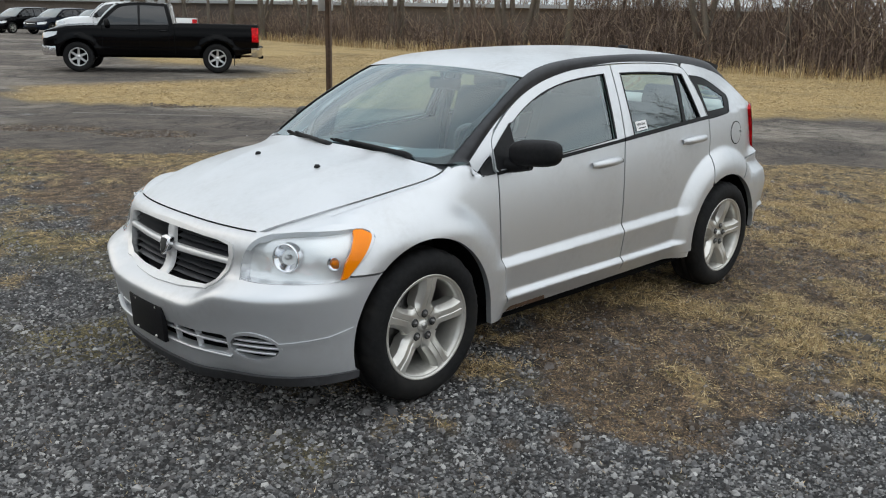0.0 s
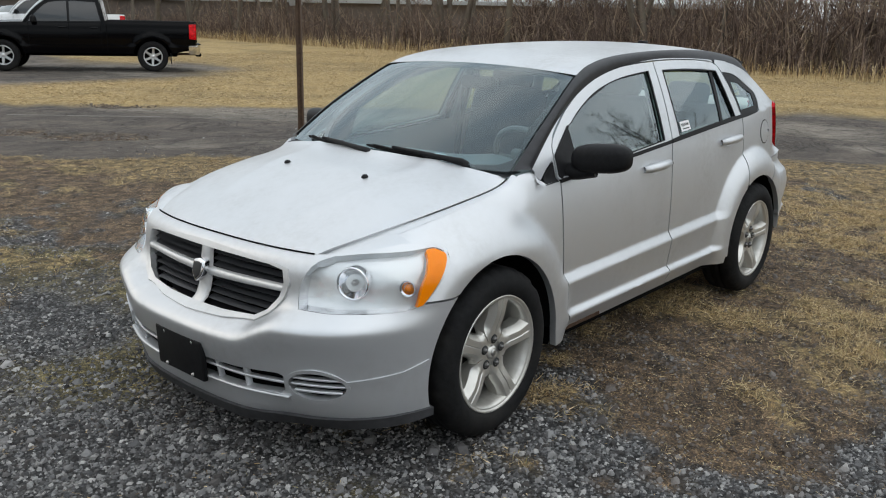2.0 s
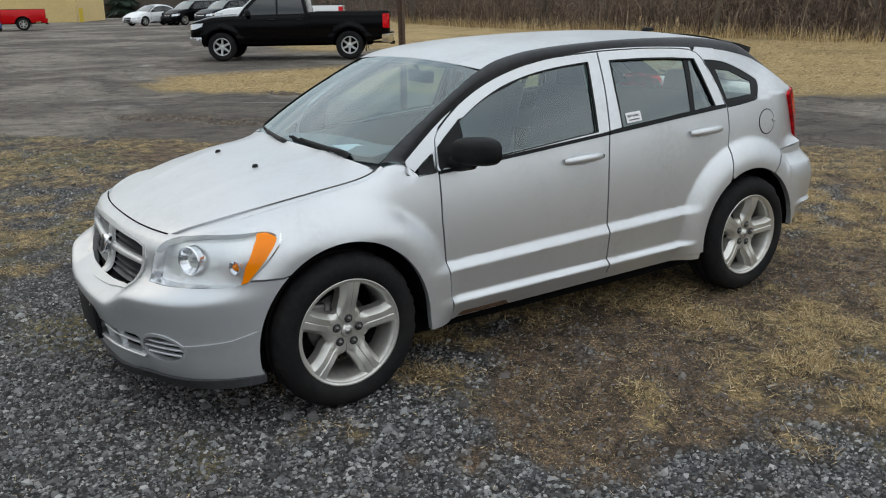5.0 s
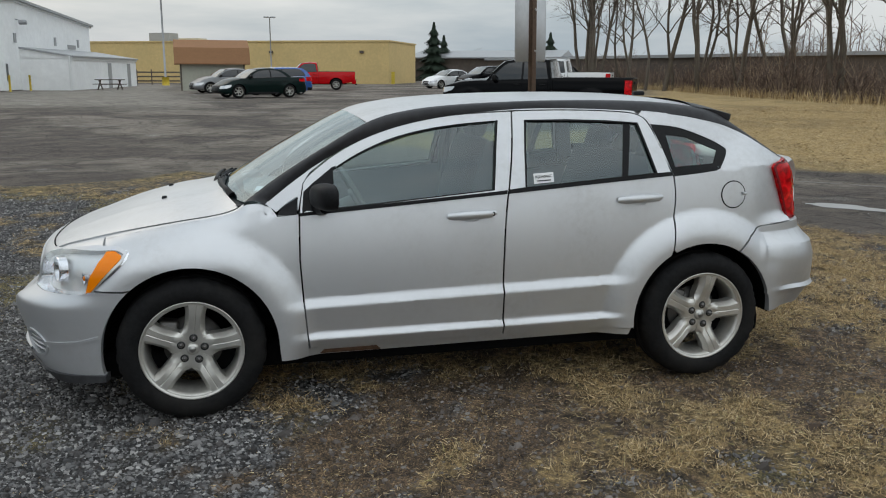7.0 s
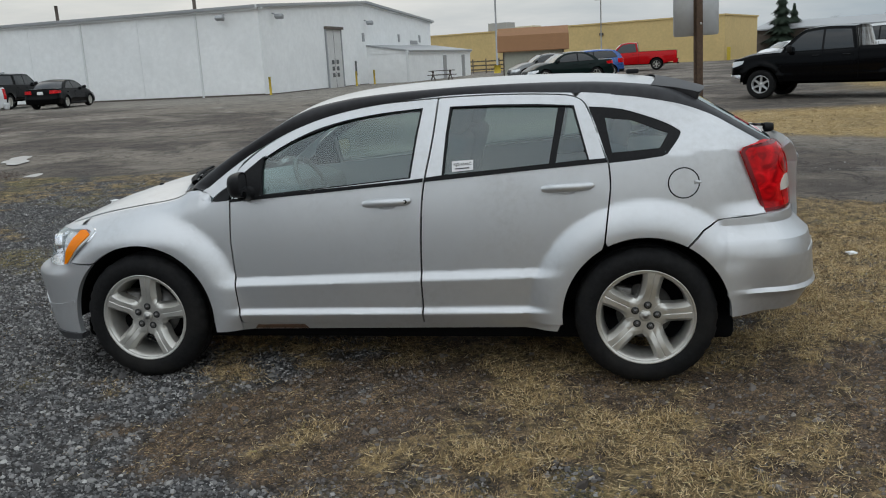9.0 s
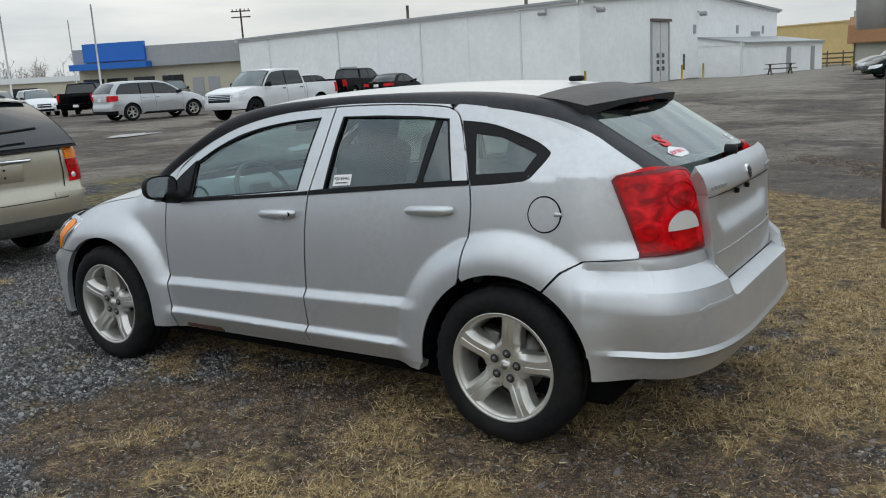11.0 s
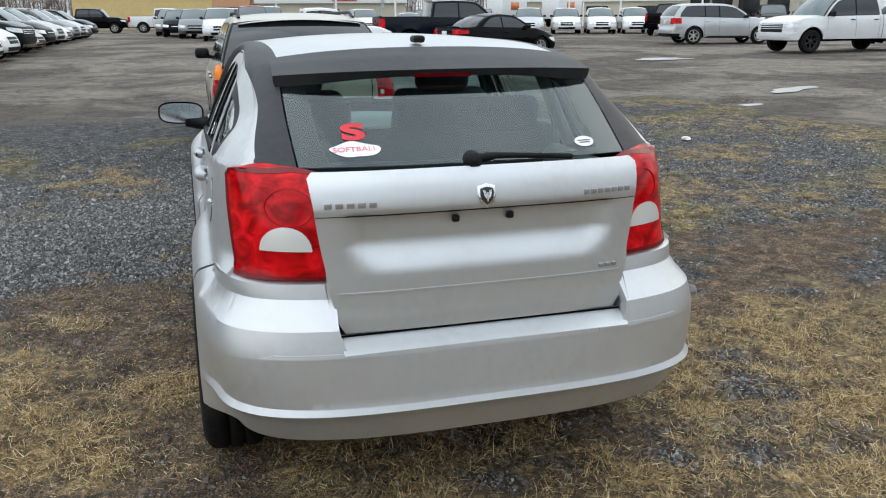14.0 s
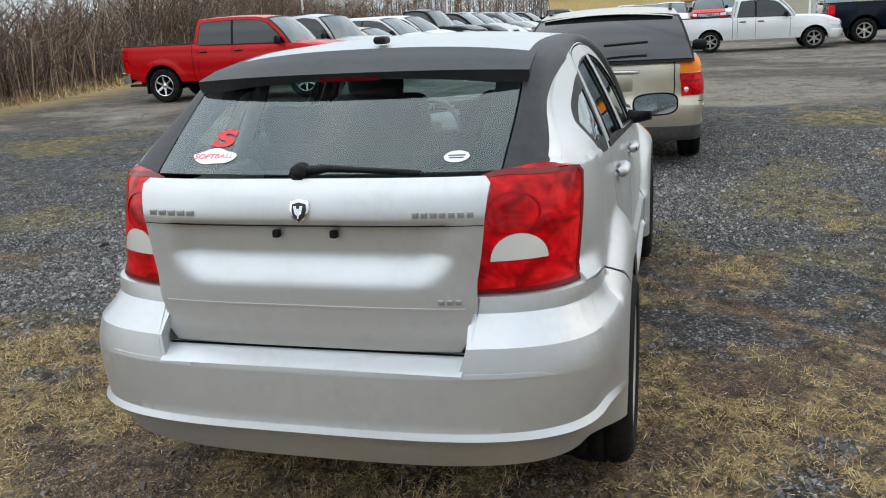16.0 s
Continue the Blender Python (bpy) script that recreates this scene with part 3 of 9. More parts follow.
def build_ground():
    gx, gy = spaced(-7.5, 8.5, 0.085, 1200), spaced(-9.0, 6.5, 0.085, 1200)
    nx_, ny_ = len(gx), len(gy)
    co, c1, c2, soft = [], [], [], []
    for x in gx:
        for y in gy:
            a, f, g, d, mo = zones(x, y)
            z = ground_z(x, y)
            if abs(x) < 14 and abs(y) < 14:
                z += (1 - a) * (0.018 * fbm(x, y, 1.3, 21, 3) + 0.010 * fbm(x, y, 6.0, 22, 2)) + 0.012 * g - 0.012 * d - 0.02 * a
                z -= 0.045 * holes_at(x, y)
                z -= 0.004 + 0.012 * math.exp(-(((abs(x) - AXLE_F) / 0.2) ** 2)) * math.exp(-(((abs(y) - 0.76) / 0.2) ** 2))
            co.append((x, y, z))
            c1.append((a, f, g, 1))
            c2.append((d * (1 - 0.35 * g), mo, apron(x, y), 1))
            soft.append((a, f, g, d, mo, z))
    COVER["x"], COVER["y"], COVER["v"] = np.array(gx), np.array(gy), np.array(soft, np.float32).reshape(nx_, ny_, 6)
    faces = [(i * ny_ + j, (i + 1) * ny_ + j, (i + 1) * ny_ + j + 1, i * ny_ + j + 1) for i in range(nx_ - 1) for j in range(ny_ - 1)]
    me = bpy.data.meshes.new("ground")
    me.from_pydata(co, [], faces)
    for nm, data in (("cover", c1), ("cover_two", c2)):
        at = me.attributes.new(nm, "FLOAT_COLOR", "POINT")
        at.data.foreach_set("color", np.array(data, np.float32).ravel())
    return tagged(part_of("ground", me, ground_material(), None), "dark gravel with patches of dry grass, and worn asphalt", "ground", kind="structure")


build_ground()


def scatter_mesh(name, verts, faces, mats, label, category, index=None, smooth=False):
    me = bpy.data.meshes.new(name)
    me.from_pydata(verts.tolist() if hasattr(verts, "tolist") else verts, [], faces.tolist() if hasattr(faces, "tolist") else faces)
    ob = part_of(name, me, mats, None, "", smooth)
    if index is not None:
        me.polygons.foreach_set("material_index", np.asarray(index, np.int32))
    return tagged(ob, label, category, kind="stuff")


STONE = material("gravel_stone", (0.1, 0.1, 0.1), 0.9)
_n = Nodes(STONE)
_g = _n.t.nodes.new("ShaderNodeNewGeometry")
_d = _n.t.nodes.new("ShaderNodeAttribute")
_d.attribute_name = "dust"
_n.color(_n.mix(_d.outputs["Fac"], _n.mix(_n.math("MULTIPLY", _n.noise(_n.coords(), 120, 3, 0.6), 0.2), _n.ramp(_g.outputs["Random Per Island"], [(0.0, (0.016, 0.016, 0.017)), (0.30, (0.066, 0.066, 0.069)), (0.65, (0.180, 0.180, 0.182)), (0.88, (0.31, 0.307, 0.30)), (1.0, (0.50, 0.49, 0.47))]), (0.11, 0.105, 0.10), "MIX"), (0.105, 0.070, 0.044)))
BLADE = material("dry_grass_blade", (0.3, 0.2, 0.1), 0.85)
_n = Nodes(BLADE)
_g = _n.t.nodes.new("ShaderNodeNewGeometry")
_n.color(_n.ramp(_g.outputs["Random Per Island"], [(0.0, (0.075, 0.046, 0.022)), (0.3, (0.275, 0.180, 0.080)), (0.65, (0.50, 0.358, 0.172)), (0.94, (0.75, 0.595, 0.35)), (1.0, (0.26, 0.24, 0.08))]))


RING = [(2.9, 0.2), (2.7, 1.6), (1.5, 2.2), (0.0, 2.3), (-1.6, 2.2), (-2.8, 1.4), (-3.0, 0.2), (-2.7, -0.9)]


def nearness(x, y, reach):
    """One along the strip beside the car, falling off from it."""
    d = np.min([np.hypot(x - a, y - b) for a, b in RING], axis=0)
    return np.exp(-(np.maximum(0.0, d - 0.6) / reach) ** 2)


def gravel():
    rng = np.random.default_rng(7)
    base = np.array([(1, 0, -0.2), (-1, 0, -0.2), (0, 1, -0.2), (0, -1, -0.2), (0, 0, 1)], float)
    tri = np.array([(0, 2, 4), (2, 1, 4), (1, 3, 4), (3, 0, 4)])
    n = 1500000
    x, y = rng.uniform(-6.5, 7.5, n), rng.uniform(-7.5, 6.0, n)
    a, f, g, d, mo, z = cover_at(x, y)
    keep = rng.random(n) < np.maximum(0.10 + 0.18 * (x > 1) * (y < 0), nearness(x, y, 1.5)) * (1 - a * 0.96) * (1 - f) * (1 - 0.85 * g) * (1 - 0.72 * d) * (1 - 0.3 * mo)
    pick = np.nonzero(keep)[0][:185000]
    x, y, z, dust = x[pick], y[pick], z[pick], 0.5 * np.maximum(d, 0.7 * g)[pick]
    # rubble in the potholes
    for hx, hy, hl, hw_ in HOLES:
        u, v = rng.normal(0, 0.42 * hl, 700), rng.normal(0, 0.42 * hw_, 700)
        X, Y = hx + 0.714 * u + 0.70 * v, hy - 0.70 * u + 0.714 * v
        x, y, z, dust = np.append(x, X), np.append(y, Y), np.append(z, cover_at(X, Y)[5]), np.append(dust, np.full(700, 0.55))
    want = len(x)
    dust = np.minimum(0.85, 0.18 * rng.random(want) + dust)
    size = 0.0040 * np.exp(rng.normal(0, 0.52, want)) + 0.0022
    size[len(pick):] *= 1.6
    ang = rng.uniform(0, 2 * np.pi, want)
    squash = rng.uniform(0.9, 1.4, want)
    V, F, D, start = [], [], [], 0
    # small chips are four-sided, larger stones blocky with a broken top
    ring = [(math.cos(t), math.sin(t), -0.25) for t in np.linspace(0, 2 * np.pi, 6)[:-1]]
    cap = [(0.62 * math.cos(t + 0.5), 0.62 * math.sin(t + 0.5), 0.62) for t in np.linspace(0, 2 * np.pi, 4)[:-1]]
    block = np.array([(0, 1, 5), (1, 6, 5), (1, 2, 6), (2, 3, 6), (3, 7, 6), (3, 4, 7), (4, 0, 5), (4, 5, 7), (5, 6, 7)])
    for verts, faces, sel in ((base, tri, size < 0.0085), (np.array(ring + cap), block, size >= 0.0085)):
        idx = np.nonzero(sel)[0]
        m, k = len(idx), len(verts)
        shape = verts[None] * (1 + rng.normal(0, 0.22, (m, k, 1))) + rng.normal(0, 0.15, (m, k, 3))
        shape[:, :, 2] *= rng.uniform(0.65, 1.15, (m, 1))
        c, s = np.cos(ang[idx])[:, None], np.sin(ang[idx])[:, None]
        P = np.stack([(shape[:, :, 0] * c - shape[:, :, 1] * s) * squash[idx][:, None], shape[:, :, 0] * s + shape[:, :, 1] * c, shape[:, :, 2]], -1) * size[idx][:, None, None]
        P += np.stack([x[idx], y[idx], z[idx] + size[idx] * 0.18], -1)[:, None, :]
        V.append(P.reshape(-1, 3))
        F.append((faces[None] + start + k * np.arange(m)[:, None, None]).reshape(-1, 3))
        D.append(np.repeat(dust[idx].astype(np.float32), k))
        start += m * k
    V, F, D = np.concatenate(V), np.concatenate(F), np.concatenate(D)
    ob = scatter_mesh("gravel", V, F, STONE, "loose dark grey crushed stone gravel", "gravel")
    at = ob.data.attributes.new("dust", "FLOAT", "POINT")
    at.data.foreach_set("value", D)


gravel()


def blades(name, spots, per, height, spread, label, category, seed, width=0.0026, flat=0.75):
    """Tufts of thin bent blades."""
    rng = np.random.default_rng(seed)
    n = len(spots) * per
    P = np.repeat(np.array(spots), per, axis=0)
    h = height * rng.uniform(0.35, 1.15, n) * np.repeat(rng.uniform(0.6, 1.3, len(spots)), per)
    az = rng.uniform(0, 2 * np.pi, n)
    lean = flat * rng.uniform(0.35, 1.35, n)
    off = rng.normal(0, spread, (n, 2))
    root = np.stack([P[:, 0] + off[:, 0], P[:, 1] + off[:, 1], np.full(n, -0.004) + P[:, 2]], -1)
    dirn = np.stack([np.cos(az), np.sin(az)], -1)
    side = np.stack([-np.sin(az), np.cos(az), np.zeros(n)], -1) * (width * rng.uniform(0.6, 1.4, n))[:, None]
    mid = root + np.concatenate([dirn * (h * 0.42 * np.sin(lean * 0.7))[:, None], (h * (0.55 if flat < 1 else 0.26) * np.cos(np.clip(lean * 0.6, 0, 1.4)))[:, None]], 1)
    tip = root + np.concatenate([dirn * (h * np.sin(lean))[:, None], (h * np.clip(np.cos(lean), 0.08, 1))[:, None]], 1)
    V = np.stack([root - side, root + side, mid + side * 0.8, mid - side * 0.8, tip], 1).reshape(-1, 3)
    k = 5 * np.arange(n)[:, None]
    F = [tuple(q) for q in (k + np.array([0, 1, 2, 3])).tolist()] + [tuple(q) for q in (k + np.array([3, 2, 4])).tolist()]
    return scatter_mesh(name, V, F, BLADE, label, category)


def mat_of_straw(name, x, y, z, length, lift, width, label, category, seed):
    """Thin dead stalks that lie matted over one another."""
    rng = np.random.default_rng(seed)
    n = len(x)
    az, el = rng.uniform(0, 2 * np.pi, n), rng.uniform(-0.05, 1.0, n) ** 2 * lift
    h = length * rng.uniform(0.35, 1.3, n)
    d = np.stack([np.cos(az) * np.cos(el), np.sin(az) * np.cos(el), np.sin(el)], -1)
    side = np.stack([-np.sin(az), np.cos(az), rng.normal(0, 0.5, n)], -1) * (width * rng.uniform(0.6, 1.4, n))[:, None]
    root = np.stack([x, y, z + rng.uniform(-0.002, 0.012, n)], -1)
    V = np.stack([root - side, root + side, root + d * h[:, None]], 1).reshape(-1, 3)
    return scatter_mesh(name, V, np.arange(3 * n).reshape(-1, 3), BLADE, label, category)


def clumped(x, y):
    """Uneven patches a hand's width or two across, from 0 to 1."""
    u, v = x + 0.07 * np.sin(7.1 * y + 1.3) + 0.03 * np.sin(23 * y), y + 0.07 * np.sin(6.3 * x) + 0.03 * np.sin(19 * x + 2.0)
    w = np.sin(13 * u + 4 * v) + np.sin(9 * v - 6 * u + 1) + 0.8 * np.sin(27 * u - 11 * v + 2) + 0.8 * np.sin(21 * v + 17 * u)
    return np.clip(0.5 + 0.42 * w, 0.0, 1.0)


def island_grass():
    rng = np.random.default_rng(11)
    # clumps set where the cover is grassy, each with many stalks
    n = 90000
    x, y = rng.uniform(-7.0, 6.5, n), rng.uniform(-7.5, 5.8, n)
    a, f, g, d, mo, z = cover_at(x, y)
    near = np.maximum(0.10, nearness(x, y, 1.8))
    patch = clumped(x, y)
    ok = rng.random(n) < near * g ** 1.4 * (1 - 0.25 * d) * (0.20 + 1.7 * patch)
    c = np.nonzero(ok)[0][:18500]
    per = 30
    X, Y = np.repeat(x[c], per) + rng.normal(0, 0.045, per * len(c)), np.repeat(y[c], per) + rng.normal(0, 0.045, per * len(c))
    mat_of_straw("dry_grass", X, Y, np.repeat(z[c], per) + 0.002, 0.046, 0.95, 0.0012, "low matted tufts of dead yellow grass", "grass", 3)
    tuft = rng.random(n) < 0.5 * near * g ** 2.5
    t = np.nonzero(tuft)[0][:1500]
    blades("grass_tuft", np.stack([x[t], y[t], z[t] + 0.004], -1), 22, 0.060, 0.022, "upright tufts of dead yellow grass", "grass", 5, 0.0014, 1.0)
    ok = rng.random(n) < 0.75 * near * (1 - a) * (1 - f) * (0.08 + 0.92 * d) * (1 - 0.5 * g) * (0.10 + 1.7 * (1 - patch) ** 1.5)
    c = np.nonzero(ok)[0][:12000]
    per = 7
    X, Y = np.repeat(x[c], per) + rng.normal(0, 0.05, per * len(c)), np.repeat(y[c], per) + rng.normal(0, 0.05, per * len(c))
    mat_of_straw("straw_litter", X, Y, np.repeat(z[c], per) + 0.002, 0.028, 0.30, 0.0011, "scattered bits of dead straw on dirt", "straw", 4)


island_grass()
# ---- the silver hatchback ----
def side(x, z):
    return (x, side_y(x, z), z)


def both(name, build, mat, parent, label="", child=None):
    """A part on the left and its mirror on the right; child(part, sign) adds sub-parts."""
    for sign in (1, -1):
        bm = build()
        if sign < 0:
            mirror_y(bm)
        ob = part(name, bm, mat, parent, label)
        if child:
            child(ob, sign)


def flip(bm, sign):
    return mirror_y(bm) if sign < 0 else bm


band_low = spline([(0.955, 1.005), (0.811, 1.111), (0.673, 1.199), (0.492, 1.288), (0.281, 1.359), (0.055, 1.402), (-0.30, 1.436), (-0.60, 1.440), (-0.88, 1.431), (-1.05, 1.420), (-1.233, 1.400), (-1.34, 1.382), (-1.472, 1.342), (-1.604, 1.279), (-1.703, 1.221), (-1.822, 1.150)], 6)
band_top = spline([(1.05, 0.690, 1.012), (0.90, 0.672, 1.118), (0.72, 0.645, 1.228), (0.443, 0.592, 1.375), (0.25, 0.562, 1.428), (0.0, 0.540, 1.456), (-0.35, 0.525, 1.472), (-0.70, 0.520, 1.477), (-1.0, 0.520, 1.472), (-1.2, 0.520, 1.460), (-1.40, 0.525, 1.435), (-1.50, 0.532, 1.408), (-1.60, 0.540, 1.352), (-1.70, 0.542, 1.290), (-1.80, 0.540, 1.228), (-1.93, 0.535, 1.148)], 6)


def at_curve(curve, t):
    f = t * (len(curve) - 1)
    i = min(int(f), len(curve) - 2)
    return np.array(curve[i]) * (1 - f + i) + np.array(curve[i + 1]) * (f - i)


def band_point(u, v):
    x, z = at_curve(band_low, u)
    a = np.array(side(x, z - 0.004))
    b = at_curve(band_top, u)
    p = a * (1 - v) + b * v
    out = np.array((0.0, 0.75, 0.66)) * 0.022 * math.sin(math.pi * v)
    return Vector(p + out)


def roof_point(u, v):
    """u from the windscreen's top to the back edge, v from side to side."""
    t = 0.2 + 0.50 * u
    e = at_curve(band_top, t)
    y = e[1] * (2 * v - 1)
    k = 1 - (2 * v - 1) ** 2
    bow = 0.035 * k * (1 - u)
    return Vector((e[0] + bow, y, e[2] + 0.030 * k))


def screen_point(u, v):
    """u from the foot of the windscreen to its top."""
    e = at_curve(band_top, 0.2 * u)
    y = (e[1] - 0.012) * (2 * v - 1)
    k = 1 - abs(2 * v - 1) ** 2.2
    return Vector((e[0] + (0.13 * (1 - u) + 0.035 * u) * k, y, e[2] - 0.004 + 0.028 * k * u + 0.006 * k))


def backlight_point(u, v):
    """u from the foot of the rear window to its top."""
    e = at_curve(band_top, 1.0 - 0.27 * u)
    y = (e[1] - 0.006) * (2 * v - 1)
    k = 1 - abs(2 * v - 1) ** 2.4
    return Vector((e[0] - 0.05 * k, y, e[2] + 0.002))


def hood_point(s, v):
    """s from the nose to the cowl, v from -1 to 1 across."""
    f = nose(nose_s(0.50 * v, 0.795), 0.795)
    rear_x = 1.075 + 0.11 * (1 - abs(v) ** 2.0)
    x = f.x + (rear_x - f.x) * s
    xs = 1.905 + (1.075 - 1.905) * s
    k = 1 - abs(v) ** 2.6
    crown = pchip([(0.0, 0.004), (0.12, 0.008), (0.3, 0.02), (0.5, 0.042), (0.75, 0.058), (1.0, 0.052)])(s)
    edge = max(0.0, abs(v) - 0.93) / 0.07
    z = seam_z(xs) + crown * k + 0.004
    if s < 0.10:
        z -= (0.10 - s) ** 2 * 1.2
    rib = 0.006 * math.exp(-(((abs(v) - 0.42 - 0.1 * s) / 0.05) ** 2)) * sstep(0.0, 0.3, s)
    return Vector((x, seam_y(xs) * v, z + rib - 0.004 * edge * edge))


FDOOR = [(0.768, 0.305), (0.779, 0.40), (0.789, 0.542), (0.800, 0.741), (0.795, 0.94), (0.789, 1.00)] + spline([(0.770, 1.092), (0.734, 1.134), (0.603, 1.227), (0.436, 1.306), (0.253, 1.361), (0.041, 1.399), (-0.144, 1.414), (-0.303, 1.421)], 4) + spline([(-0.299, 1.40), (-0.279, 1.237), (-0.246, 1.064), (-0.231, 0.983), (-0.217, 0.846), (-0.207, 0.60), (-0.206, 0.305)], 3)
FWIN = spline([(0.628, 0.975), (0.632, 1.152), (0.605, 1.169), (0.49, 1.232), (0.351, 1.287), (0.182, 1.332), (-0.002, 1.360), (-0.224, 1.378)], 3) + [(-0.200, 1.25), (-0.168, 1.043)]
RDOOR = spline([(-0.215, 0.305), (-0.216, 0.60), (-0.226, 0.846), (-0.240, 0.983), (-0.255, 1.064), (-0.288, 1.237), (-0.311, 1.421)], 3) + spline([(-0.33, 1.423), (-0.526, 1.426), (-0.737, 1.423), (-0.92, 1.413), (-0.990, 1.400), (-1.038, 1.366), (-1.088, 1.252), (-1.135, 1.106), (-1.146, 1.081), (-1.153, 0.968), (-1.133, 0.808), (-1.122, 0.712)], 4) + arc(AXLE_R, HUB_Z, 0.402, 63, 2, 16)[1:] + [(-0.917, 0.305)]
RWIN = [(-0.335, 1.049), (-0.352, 1.237), (-0.371, 1.379), (-0.594, 1.379), (-0.804, 1.373), (-0.984, 1.361), (-1.018, 1.239), (-1.055, 1.106)]
QWIN = spline([(-1.058, 1.354), (-1.214, 1.336), (-1.38, 1.281), (-1.470, 1.236), (-1.488, 1.206), (-1.426, 1.123)], 4) + spline([(-1.40, 1.112), (-1.282, 1.098), (-1.152, 1.088)], 2) + [(-1.102, 1.21)]
car = thing("hatchback_car", "silver five-door hatchback with black roof rails, parked on gravel", "car")


def ring_loop(pts, d):
    """The loop drawn in by d towards its middle."""
    c = np.mean(np.array(pts), axis=0)
    return [tuple(np.array(p) + (c - np.array(p)) / np.linalg.norm(c - np.array(p)) * d) for p in pts]


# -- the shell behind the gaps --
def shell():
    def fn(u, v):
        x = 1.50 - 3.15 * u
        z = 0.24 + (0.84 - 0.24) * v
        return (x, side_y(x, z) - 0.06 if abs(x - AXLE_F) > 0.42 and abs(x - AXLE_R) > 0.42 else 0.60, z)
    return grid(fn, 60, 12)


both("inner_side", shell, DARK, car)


def pillar_shell():
    return panel([spline([(0.80, 0.95), (0.78, 1.09), (0.60, 1.225), (0.25, 1.36), (-0.30, 1.42), (-0.9, 1.41), (-1.2, 1.39), (-1.45, 1.33), (-1.70, 1.20), (-1.78, 1.10), (-1.2, 1.0), (-0.2, 0.93)], 4), ring_loop(FWIN, -0.012), ring_loop(RWIN, -0.012), ring_loop(QWIN, -0.004)], side, 0.03, 0.02, -1, -0.030)


both("door_frame_inner", pillar_shell, BLACK_TRIM, car)
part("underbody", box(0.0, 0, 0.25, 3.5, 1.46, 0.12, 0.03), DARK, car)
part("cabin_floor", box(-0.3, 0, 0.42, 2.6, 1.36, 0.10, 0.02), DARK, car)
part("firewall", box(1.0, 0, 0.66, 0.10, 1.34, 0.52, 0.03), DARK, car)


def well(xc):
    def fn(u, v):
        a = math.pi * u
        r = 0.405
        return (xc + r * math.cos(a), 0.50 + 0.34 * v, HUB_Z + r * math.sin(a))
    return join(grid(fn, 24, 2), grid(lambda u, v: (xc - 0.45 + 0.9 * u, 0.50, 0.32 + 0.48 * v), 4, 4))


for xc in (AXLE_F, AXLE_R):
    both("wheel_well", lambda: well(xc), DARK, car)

# -- fenders, doors, quarter panels --
FENDER = [(0.776, 0.262), (0.785, 0.40), (0.797, 0.542), (0.808, 0.741), (0.803, 0.955), (0.905, 0.952)] + [(0.93, 0.985), (0.962, 1.012)] + [(1.04, 1.002)] + [(x, seam_z(x) - 0.004) for x in np.linspace(1.06, 1.72, 16)] + [(1.722, 0.828), (1.63, 0.826), (1.593, 0.810), (1.606, 0.784), (1.690, 0.702), (1.738, 0.650), (1.60, 0.645), (1.575, 0.648)] + arc(AXLE_F, HUB_Z, 0.402, 51, 180, 34) + [(0.908, 0.262)]


def fender_crown(u, v):
    """The rolled top of the fender, up to the hood's edge."""
    x = 1.055 + 0.70 * u
    z = seam_z(x)
    a, b = Vector(side(x, z - 0.006)), Vector((x, seam_y(x) * 0.985 + 0.0065, z + 0.001))
    return a.lerp(b, v) + Vector((0, 0.3, 1)) * 0.002 * math.sin(math.pi * v)


both("front_fender", lambda: join(panel([FENDER], side, 0.022, 0.03, -1), grid(fender_crown, 40, 4)), SILVER, car)


